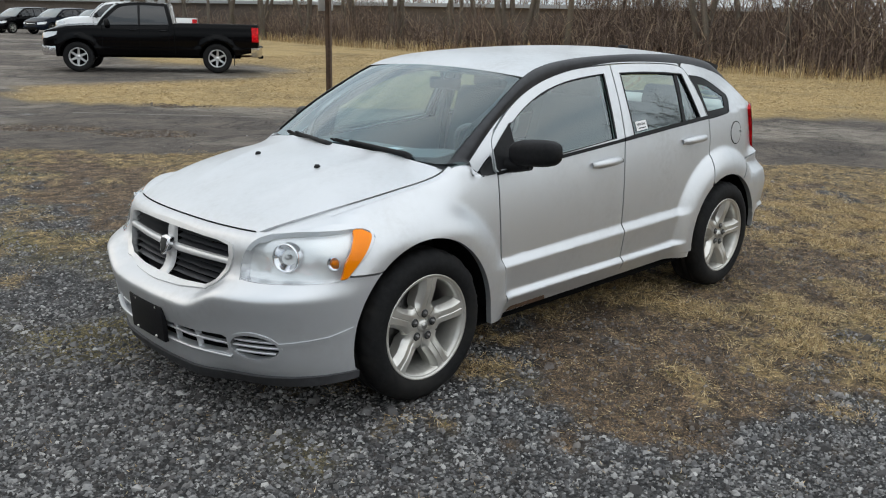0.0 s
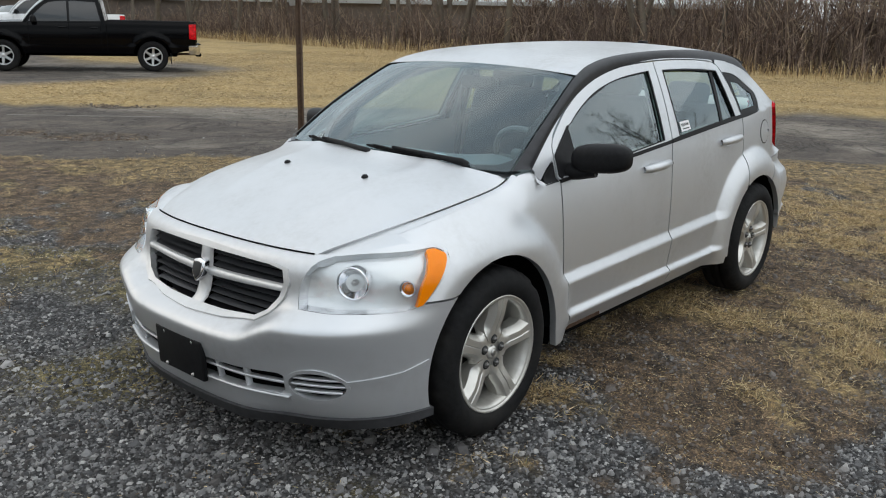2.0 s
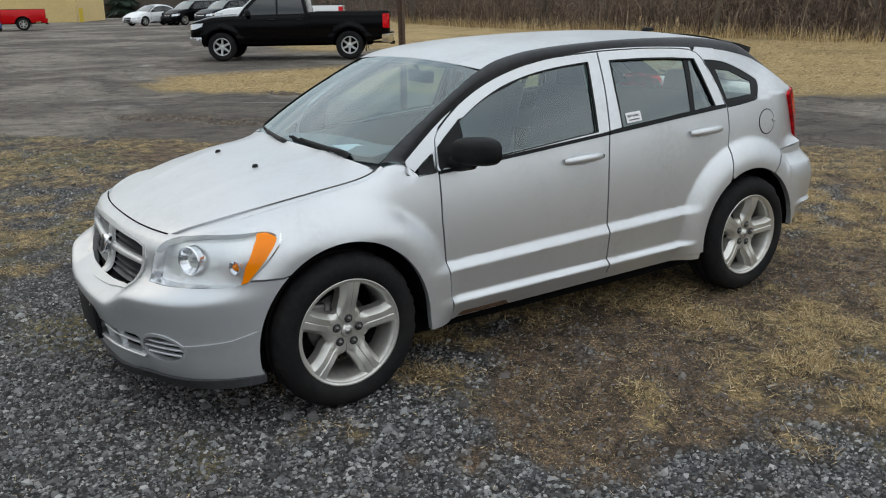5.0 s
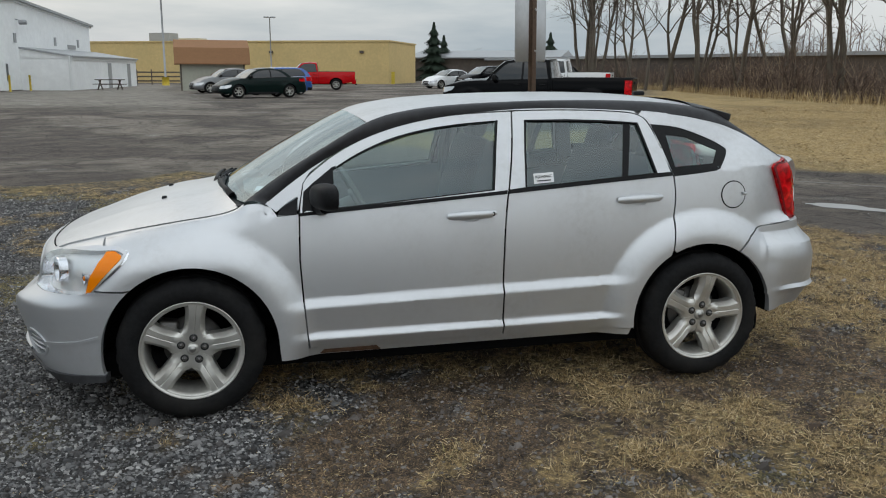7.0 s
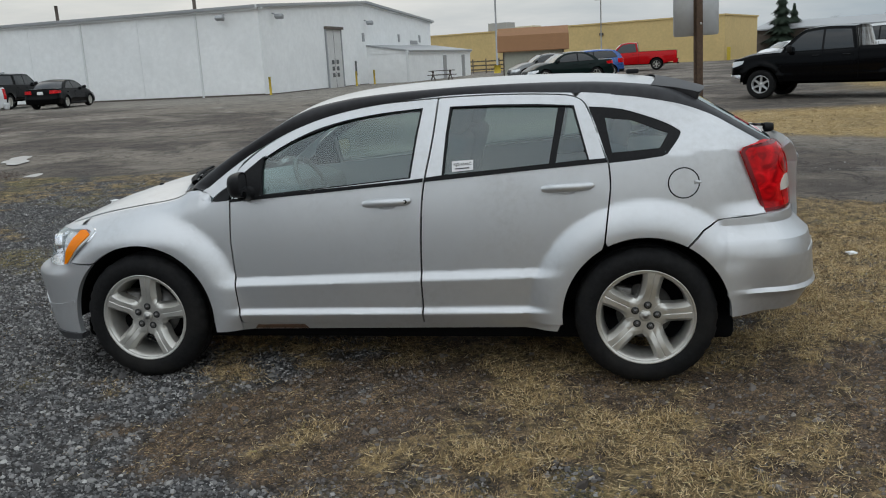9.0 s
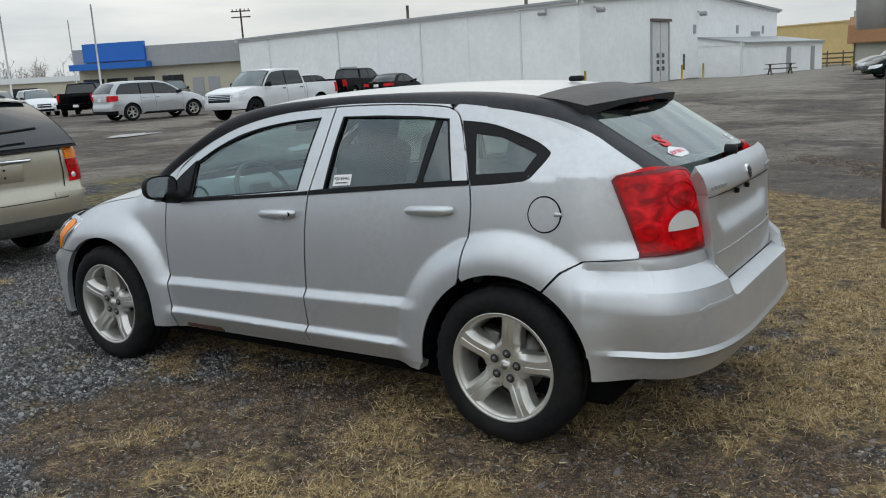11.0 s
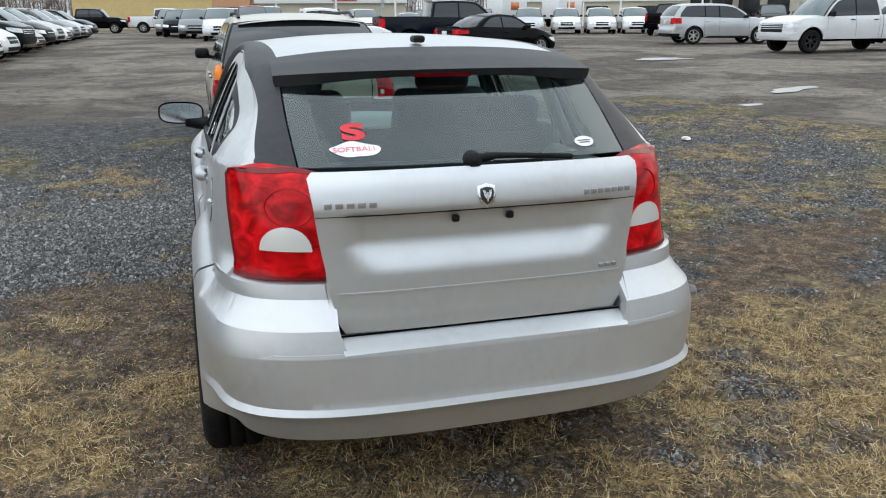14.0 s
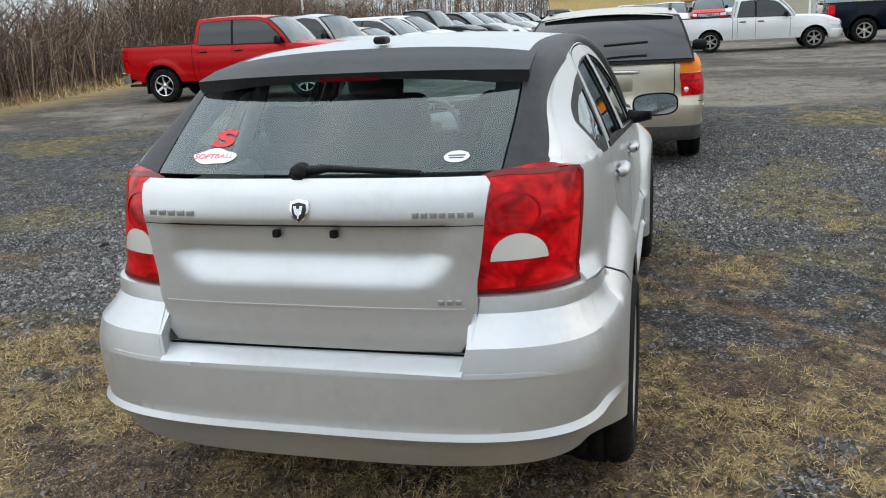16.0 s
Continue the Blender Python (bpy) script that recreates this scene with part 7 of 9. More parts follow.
    for sgn in (1, -1):
        i0 = s_at(hw * (0.66 if bed else 0.60), ne)
        hl = [(sgn * i0, zl - 0.11), (sgn * 0.88, zl - 0.07), (sgn * 1.14, zl + 0.02), (sgn * 1.20, zl + 0.10), (sgn * 0.9, zl + 0.085), (sgn * i0, zl + 0.03)]
        part("headlamp", panel([hl], nosep, 0.08, 0.02, 1, 0.008), LAMP, th)
        zt = z_end
        if kind == "wagon":
            red = part("tail_lamp", panel([on_tail(sgn, hw - 0.21, 0.07, 0.74, 0.955)], tailp, 0.05, 0.03, -1, 0.012), RED_LENS, th, "red tail lamp with an amber top")
            part("amber_lens", panel([on_tail(sgn, hw - 0.205, 0.065, 0.959, z_end - 0.003, 0.012)], tailp, 0.05, 0.03, -1, 0.012), AMBER_LENS, red)
            part("reversing_lens", moved(lathe([(0.0001, 0.004), (0.022, 0.003), (0.026, 0.0)], 14, "x"), Matrix.Translation((tailp(s_at(hw - 0.165, te), 0.80).x - 0.014, sgn * (hw - 0.165), 0.80)) @ Matrix.Diagonal((-1, 1, 1, 1))), WHITE_LENS, red)
        elif bed:
            part("tail_lamp", panel([on_tail(sgn, hw - 0.15, 0.06, zt - 0.46, zt - 0.06)], tailp, 0.05, 0.03, -1, 0.012), RED_LENS, th)
        elif deck:
            part("tail_lamp", panel([on_tail(sgn, hw * 0.52, 0.10, zt - 0.23, zt - 0.06, 0.03)], tailp, 0.05, 0.03, -1, 0.010), RED_LENS, th)
        else:
            part("tail_lamp", panel([on_tail(sgn, hw * 0.68, 0.09, zt - 0.30, zt - 0.03, 0.03)], tailp, 0.05, 0.03, -1, 0.010), RED_LENS, th)
    gz, gw = zl - 0.05, hw * (0.60 if bed else 0.42)
    gl = [(s_at(-gw, ne), gz - (0.20 if bed else 0.13)), (s_at(gw, ne), gz - (0.20 if bed else 0.13)), (s_at(gw * 1.04, ne), gz + 0.09), (s_at(-gw * 1.04, ne), gz + 0.09)]
    gr = part("grille", panel([gl], nosep, 0.08, 0.02, 1, 0.006), BLACK_TRIM, th)
    for k in range(3) if bed else (1,):
        zz = gz - 0.09 + 0.065 * k
        part("grille_bar", panel([[(s_at(-gw, ne), zz), (s_at(gw, ne), zz), (s_at(gw, ne), zz + 0.022), (s_at(-gw, ne), zz + 0.022)]], nosep, 0.10, 0.02, 1, 0.014), CHROME if bed or kind == "suv" else trim, gr)
    if bed:
        metal = CHROME if trim is CHROME else colour
        part("front_bumper", panel([[(-1.06, sill - 0.02), (1.06, sill - 0.02), (1.06, sill + 0.22), (-1.06, sill + 0.22)]], nosep, 0.08, 0.05, 1, 0.05), metal, th)
        rb = part("rear_bumper", panel([[(-1.18, sill + 0.02), (1.18, sill + 0.02), (1.18, sill + 0.24), (0.8, sill + 0.26), (-0.8, sill + 0.26), (-1.18, sill + 0.24)]], tailp, 0.06, 0.10, -1, 0.10), metal, th)
        part("bumper_pad", box(-L / 2 - 0.05, 0, sill + 0.262, 0.14, 1.5, 0.02), BLACK_TRIM, rb)
        part("bumper_recess", box(-L / 2 - 0.096, 0, sill + 0.12, 0.02, 0.42, 0.17), BLACK_TRIM, rb)
        part("number_plate", box(-L / 2 - 0.110, 0, sill + 0.13, 0.01, 0.30, 0.15, 0.003), PAPER, rb)
        part("tow_hitch", box(-L / 2 - 0.07, 0, sill - 0.05, 0.16, 0.10, 0.10, 0.02, 1), DARK, rb)
    else:
        part("lower_intake", panel([[(s_at(-hw * 0.55, ne), sill + 0.06), (s_at(hw * 0.55, ne), sill + 0.06), (s_at(hw * 0.6, ne), sill + 0.19), (s_at(-hw * 0.6, ne), sill + 0.19)]], nosep, 0.08, 0.02, 1, 0.006), BLACK_TRIM, th)
        if kind != "sedan":
            part("lower_cladding", panel([[(-1.05, sill + 0.06), (1.05, sill + 0.06), (1.05, sill + 0.20), (-1.05, sill + 0.20)]], tailp, 0.08, 0.03, -1, 0.012), GOLD_LOW if kind == "wagon" else BLACK_TRIM, th)
        if kind != "wagon":
            zp = (deck - 0.20) if deck else br - 0.22
            part("number_plate", box(tailp(0, zp).x - 0.012, 0, zp, 0.012, 0.30, 0.15, 0.004), PAPER, th)
        part("bumper_gap", panel([[(-1.3, sill + 0.425), (1.3, sill + 0.425), (1.3, sill + 0.433), (-1.3, sill + 0.433)]], tailp, 0.08, 0.0, -1, 0.003), DARK, body)
    if kind == "wagon":
        gy = lambda z: hw - 0.30 + 0.10 * (z - 0.60)
        for sgn in (1, -1):
            edge = [(sgn * s_at(gy(z), te), z) for z in (0.60, 0.70, 0.80, 0.90, 1.0, z_end)]
            loop = edge + [(s + sgn * 0.012, z) for s, z in reversed(edge)]
            part("gate_gap", panel([loop], tailp, 0.06, 0.0, -1, 0.004), DARK, body)
            part("bumper_highlight", panel([[(sgn * s_at(0.52, te), 0.615), (sgn * 1.10, 0.600), (sgn * 1.10, 0.635), (sgn * s_at(0.52, te), 0.655)]], tailp, 0.05, 0.02, -1, 0.016), colour, th)
            pil = [cline(k) for k in np.linspace(0.12, 0.99, 6)]
            part("pillar_trim", flip(panel([pil + [(x + 0.15, z) for x, z in reversed(pil)]], onc, 0.08, 0.006, -1, 0.006), sgn), MATTE_BLACK, th)
            part("side_moulding", flip(panel([[(xr + R + 0.10, 0.50), (xf - R - 0.10, 0.50), (xf - R - 0.10, 0.525), (xr + R + 0.10, 0.525)]], sm, 0.10, 0.01, -1, 0.008), sgn), CHROME, body)
            part("roof_rail", flip(tube([(ct + 0.2, hw - 0.33, rz - 0.02), (ct + 0.4, hw - 0.33, rz + 0.035), (at_ - 0.5, hw - 0.33, rz + 0.035), (at_ - 0.3, hw - 0.33, rz - 0.02)], 0.018, 8), sgn), BLACK_TRIM, th)
        part("gate_gap", panel([[(s_at(-gy(0.6), te), 0.598), (s_at(gy(0.6), te), 0.598), (s_at(gy(0.6), te), 0.606), (s_at(-gy(0.6), te), 0.606)]], tailp, 0.06, 0.0, -1, 0.004), DARK, body)
        part("gate_crease", panel([[(s_at(-0.62, te), 0.755), (s_at(0.62, te), 0.755), (s_at(0.62, te), 0.764), (s_at(-0.62, te), 0.764)]], tailp, 0.06, 0.01, -1, 0.006), colour, body)
        px = tailp(0, 0.90).x
        rec = part("plate_panel", box(px + 0.008, 0, 0.885, 0.03, 0.56, 0.19, 0.02, 2), colour, th)
        part("gate_handle", tube([(px - 0.012, -0.34, 0.985), (px - 0.028, 0, 0.992), (px - 0.012, 0.34, 0.985)], 0.016, 8), CHROME, th)
        for yy in (0.09, -0.09):
            for zz in (0.85, 0.92):
                part("plate_screw", box(px - 0.010, yy, zz, 0.014, 0.018, 0.018, 0.004, 1), BLACK_TRIM, rec)
        part("spoiler_lip", grid(lambda u, v: (ct + 0.02 - 0.13 * u - 0.06 * (1 - (2 * v - 1) ** 2), (hw - 0.30) * (2 * v - 1), roof_l(ct) + 0.045 * (1 - (2 * v - 1) ** 2) - 0.015 * u), 3, 14), colour, th)
        part("rear_wiper", tube([(cb - 0.09, 0.0, br + 0.13), (cb - 0.06, -0.42, br + 0.15)], 0.014, 6), BLACK_TRIM, th)
    if not bed:
        for sgn in (1, -1):
            part("sill_trim", flip(box((xf + xr) / 2, hw - 0.055, sill + 0.05, S["wb"] - 2 * R, 0.06, 0.11, 0.015, 1), sgn), GOLD_LOW if kind == "wagon" else BLACK_TRIM, body)
    if step_bar:
        for sgn in (1, -1):
            part("step_bar", flip(tube([(xf - R - 0.15, hw - 0.08, sill - 0.06), (xr + R + 0.7, hw - 0.08, sill - 0.06)], 0.040, 10), sgn), CHROME, th)
    part("underside", box((xf + xr) / 2, 0, sill + 0.08, S["wb"] - 2 * R, W * 0.84, 0.16), DARK, th)
    for x in (xf, xr):
        for sgn in (1, -1):
            part("wheel_arch", flip(join(grid(lambda u, v: (x + R * 1.02 * math.cos(math.pi * u), hw - 0.34 + 0.29 * v, S["r"] + R * 1.02 * math.sin(math.pi * u)), 14, 1), moved(box(0, 0, 0, 2 * R, 0.02, R + S["r"] - sill), Matrix.Translation((x, hw - 0.34, (R + S["r"] + sill) / 2)))), sgn), DARK, th)
            t, m, d, sp = wheel_set(S["r"], rims, spokes)
            wh = part_of("wheel", m, [], th)
            wh.matrix_basis = pose(x, sgn * (hw - 0.12), S["r"] + 0.002, 0, 25 * sgn, 0 if sgn > 0 else 180)
            part_of("tyre", t, [], wh)
            part_of("wheel_back", d, [], wh)
            for i in range(spokes):
                part_of("spoke", sp, [], wh, angle=25).matrix_basis = Matrix.Rotation(2 * math.pi * i / spokes, 4, "Y")
    return th


def facing(fx, fy, rx, ry, kind):
    """The pose of a vehicle whose near-side front and rear wheels stand at those places; the near side is told by which way it faces."""
    S = SPECS[kind]
    f, r = Vector((fx, fy)), Vector((rx, ry))
    d = (f - r).normalized()
    mid = (f + r) / 2
    near = Vector((-d.y, d.x))
    if near.dot(Vector((0.0, 1.0)) - Vector((0, 0))) < 0:
        pass
    xf = S["L"] / 2 - S["fo"]
    xr = xf - S["wb"]
    eye = Vector((-1.0, 3.0))
    side_ = 1 if near.dot(eye - mid) > 0 else -1
    c = mid - near * side_ * (S["W"] / 2 - 0.1) - d * (xf + xr) / 2
    return pose(c.x, c.y, ground_z(c.x, c.y), 0, 0, math.degrees(math.atan2(d.y, d.x)))


def stand(x, y, heading):
    return pose(x, y, ground_z(x, y), 0, 0, heading)


GOLD = paint("champagne_paint", (0.54, 0.495, 0.40), 0.75, 0.28, 0.22, 0.0, 0.5)
GOLD_LOW = speckled("grey_cladding", (0.07, 0.068, 0.062), 0.3, 20, 0.6)
BLACK_PAINT = paint("black_paint", (0.0015, 0.0015, 0.002), 0.0, 0.10, 0.0, 0.0, 0.04, 0.09)
WHITE_PAINT = paint("white_paint", (0.72, 0.73, 0.74), 0.0, 0.3, 0.12)
RED_PAINT = paint("red_paint", (0.50, 0.003, 0.006), 0.0, 0.2, 0.0, 0.0, 0.12, 0.18)
GREEN_PAINT = paint("dark_green_paint", (0.004, 0.012, 0.011), 0.0, 0.12, 0.0, 0.0, 0.0, 0.15)
BLUE_PAINT = paint("blue_paint", (0.02, 0.09, 0.32), 0.2, 0.25, 0.15)
GREY_PAINT = paint("grey_paint", (0.16, 0.165, 0.17), 0.4, 0.3, 0.25)
SILVER_CAR = paint("silver_car_paint", (0.52, 0.53, 0.54), 0.5, 0.3, 0.2)
DARK_BLUE = paint("dark_blue_paint", (0.005, 0.008, 0.015), 0.0, 0.12, 0.0, 0.0, 0.0, 0.15)
CAST = paint("cast_alloy", (0.62, 0.62, 0.62), 0.6, 0.3, 0.2)
BLACK_RIM = material("black_rim", (0.015, 0.015, 0.016), 0.35)

vehicle("wagon", "crossover_wagon", "champagne crossover wagon with dark tinted windows and grey lower cladding", "car", GOLD, stand(6.95, -0.33, 0.0), fine=True, spokes=5)
vehicle("double", "pickup_truck", "black double cab pickup with chrome bumpers, parked beside dry grass", "truck", BLACK_PAINT, facing(-5.95, -20.95, -9.15, -19.05, "double"), trim=CHROME, fine=True, rims=CAST, group="pickup trucks")
vehicle("crew", "pickup_truck", "white crew cab pickup beside dry brush", "truck", WHITE_PAINT, stand(-13.4, -33.9, -30), group="pickup trucks")
vehicle("sedan", "sedan_car", "dark green four-door sedan with silver wheels", "car", GREEN_PAINT, facing(1.15, -38.3, -1.5, -39.35, "sedan"), group="cars in the lot")
vehicle("hatch", "hatchback_car", "blue hatchback half hidden behind a sedan", "car", BLUE_PAINT, stand(-0.8, -44.5, 20), group="cars in the lot")
vehicle("sedan", "sedan_car", "grey sedan beside the shed", "car", GREY_PAINT, stand(1.6, -48.5, 18), group="cars in the lot")
vehicle("cab", "pickup_truck", "red regular cab pickup in front of a tan wall", "truck", RED_PAINT, facing(-2.2, -56.2, -5.6, -55.8, "cab"), group="pickup trucks")
for (x, y, k, c, lb) in ((-15.3, -61.5, "sedan", WHITE_PAINT, "white sedan in the far row"), (-17.9, -60.3, "suv", BLACK_PAINT, "black crossover in the far row"), (-19.5, -57.6, "suv", DARK_BLUE, "dark blue crossover in the far row"), (-21.3, -55.6, "suv", BLACK_PAINT, "black crossover in the far row")):
    vehicle(k, "parked_car", lb, "car", c, stand(x, y, 20), group="far row of cars")
vehicle("crew", "pickup_truck", "white crew cab pickup with black wheels", "truck", WHITE_PAINT, facing(21.5, -20.3, 21.4, -24.0, "crew"), rims=BLACK_RIM, group="pickup trucks")
vehicle("crew", "pickup_truck", "black pickup backed away from a white wall", "truck", BLACK_PAINT, stand(31.6, -39.2, -82), group="pickup trucks")
vehicle("sedan", "sedan_car", "black sedan parked facing a white wall", "car", BLACK_PAINT, stand(26.7, -36.8, -82), group="cars in the lot")
vehicle("suv", "parked_suv", "white crossover beside the white pickup", "car", WHITE_PAINT, stand(34.5, -38.0, -82), group="cars in the lot")
vehicle("suv", "parked_suv", "silver white crossover standing on wet asphalt", "car", SILVER_CAR, facing(28.9, -23.6, 29.5, -20.6, "suv"), group="cars in the lot")
for k, (x, y) in enumerate(((50.3, -23.8), (49.4, -26.0), (48.5, -28.2))):
    vehicle("suv", "parked_suv", "white crossover in a row facing the lot", "car", WHITE_PAINT, stand(x + 2.2, y - 1.0, 158), group="row of white crossovers")
vehicle("crew", "pickup_truck", "black pickup beside a row of white crossovers", "truck", BLACK_PAINT, stand(44.5, -28.6, -45), group="pickup trucks")
vehicle("crew", "pickup_truck", "black pickup before a dealership", "truck", BLACK_PAINT, stand(51.5, -41.0, 150), group="pickup trucks")
vehicle("suv", "parked_suv", "silver crossover far off in the lot", "car", SILVER_CAR, stand(50.5, -21.2, 158), group="cars in the lot")
vehicle("suv", "parked_suv", "grey crossover far off in the lot", "car", GREY_PAINT, stand(53.0, -18.6, 158), group="cars in the lot")
for (x, y, k, c, lb) in ((57, -14.5, "sedan", SILVER_CAR, "silver sedan far off in the lot"), (57, -11.2, "suv", WHITE_PAINT, "white crossover far off in the lot"), (60, -17.0, "suv", BLACK_PAINT, "black crossover far off in the lot"), (45.7, -0.9, "suv", WHITE_PAINT, "white crossover facing the lot"), (51.5, 0.4, "suv", GREY_PAINT, "grey crossover in a far row"), (55.5, 1.4, "suv", BLACK_PAINT, "black crossover in a far row"), (60.0, 2.0, "suv", GREY_PAINT, "grey crossover in a far row")):
    vehicle(k, "parked_car", lb, "car", c, stand(x, y, 178), group="far cars")
vehicle("crew", "pickup_truck", "red pickup far off in the lot", "truck", RED_PAINT, stand(54.5, -3.2, 178), group="pickup trucks")
vehicle("crew", "pickup_truck", "white pickup far off in the lot", "truck", WHITE_PAINT, stand(58.5, -4.6, 178), group="pickup trucks")
for x, y, c in ((71.0, 8.5, BLACK_PAINT), (71.2, 2.6, WHITE_PAINT), (70.5, -3.4, SILVER_CAR)):
    vehicle("crew", "pickup_truck", "pickup in a row before a low tan building", "truck", c, stand(x, y, -92), group="row of pickups")
vehicle("sedan", "sedan_car", "black compact sedan with silver wheels", "car", BLACK_PAINT, facing(25.2, -11.5, 24.4, -8.95, "sedan"), group="cars in the lot")
vehicle("compact", "pickup_truck", "white compact pickup with steel wheels", "truck", WHITE_PAINT, facing(26.0, -5.4, 26.0, -2.19, "compact"), rims=STEEL, group="pickup trucks")
vehicle("crew", "pickup_truck", "dark blue crew cab pickup beside a black sedan", "truck", DARK_BLUE, facing(27.4, -10.9, 27.6, -7.2, "crew"), group="pickup trucks")
vehicle("short", "pickup_truck", "red crew cab pickup with chrome wheels, beside brown brush", "truck", RED_PAINT, facing(14.55, 7.33, 14.4, 10.98, "short"), trim=CHROME, fine=True, step_bar=True, rims=CHROME, group="pickup trucks")
row = ((18.9, "cab", SILVER_CAR, "silver pickup at the head of a parked row"), (21.7, "sedan", GOLD, "gold sedan in a parked row"), (24.2, "suv", WHITE_PAINT, "white crossover in a parked row"), (27.0, "suv", WHITE_PAINT, "white crossover in a parked row"), (30.0, "cab", GREEN_PAINT, "dark green pickup in a parked row"), (32.6, "sedan", GOLD, "gold sedan in a parked row"), (35.4, "suv", BLACK_PAINT, "black crossover in a parked row"), (38.3, "suv", SILVER_CAR, "silver crossover in a parked row"), (41.2, "sedan", WHITE_PAINT, "white sedan in a parked row"), (44.2, "suv", GREY_PAINT, "grey crossover in a parked row"), (47.2, "suv", SILVER_CAR, "silver crossover in a parked row"), (50.4, "sedan", GREY_PAINT, "grey sedan in a parked row"), (54, "suv", GREEN_PAINT, "dark crossover in a parked row"))
for x, k, c, lb in row:
    vehicle(k, "parked_car", lb, "car", c, stand(x + 0.7, 6.4 + SPECS[k]["L"] / 2, -98), group="parked row")
# ---- buildings, posts and signs ----
WHITE_STEEL = speckled("white_steel_siding", (0.87, 0.88, 0.88), 0.05, 3, 0.55, 0.05, 0.002, second=(0.74, 0.75, 0.75), amount=0.4)
TAN_WALL = speckled("tan_block_wall", (0.66, 0.49, 0.22), 0.08, 4, 0.85, 0.2, 0.01, second=(0.54, 0.41, 0.19), amount=0.35)
BROWN_WALL = speckled("brown_grey_wall", (0.12, 0.098, 0.082), 0.2, 3, 0.9)
SHINGLE = speckled("brown_shingle", (0.29, 0.15, 0.072), 0.3, 25, 0.9, 0.4, 0.01)
PALE_WALL = speckled("pale_green_siding", (0.42, 0.42, 0.35), 0.08, 6, 0.8)
GREY_METAL = speckled("grey_metal", (0.36, 0.37, 0.38), 0.1, 20, 0.5, 0.05, 0.002, 0.3)
WOOD_POST = speckled("weathered_post", (0.085, 0.050, 0.030), 0.4, 40, 0.85, 0.4, 0.004)
YELLOW = speckled("yellow_paint", (0.60, 0.44, 0.04), 0.2, 12, 0.6)
DOOR_GREY = speckled("pale_grey_door", (0.60, 0.60, 0.59), 0.08, 5, 0.6, 0.05, 0.002, second=(0.48, 0.47, 0.45), amount=0.4)
WHITE_TRIM = material("white_gutter", (0.72, 0.73, 0.73), 0.5)
GREY_WALL = speckled("grey_fascia", (0.33, 0.34, 0.35), 0.08, 3, 0.7)
CREAM_WALL = speckled("cream_wall", (0.52, 0.48, 0.38), 0.06, 3, 0.8)
BLUE_SIGN = material("blue_sign", (0.01, 0.13, 0.50), 0.4)
RED_SIGN = material("red_sign", (0.55, 0.03, 0.03), 0.4)
WHITE_POLE = material("white_pole", (0.62, 0.62, 0.62), 0.5)


class Wall:
    """A frame along a wall: s metres from its start, o metres outward, z up."""
    def __init__(self, a, b, base):
        self.a, self.d = Vector(a), (Vector(b) - Vector(a))
        self.len = self.d.length
        self.d = self.d.normalized()
        self.n = Vector((-self.d.y, self.d.x))
        if self.n.dot(Vector((0, 3)) - self.a) < 0:
            self.n = -self.n
        self.base = base

    def p(self, s, o, z):
        q = self.a + self.d * s + self.n * o
        return Vector((q.x, q.y, self.base + z))

    def block(self, s0, s1, o0, o1, z0, z1, bevel=0.0):
        bm = bmesh.new()
        vs = [bm.verts.new(self.p(s, o, z)) for z in (z0, z1) for s, o in ((s0, o0), (s1, o0), (s1, o1), (s0, o1))]
        for f in ((0, 1, 2, 3), (4, 5, 6, 7), (0, 1, 5, 4), (1, 2, 6, 5), (2, 3, 7, 6), (3, 0, 4, 7)):
            bm.faces.new([vs[i] for i in f])
        bmesh.ops.recalc_face_normals(bm, faces=bm.faces)
        if bevel:
            bmesh.ops.bevel(bm, geom=list(bm.edges), offset=bevel, segments=1, affect="EDGES")
        return bm


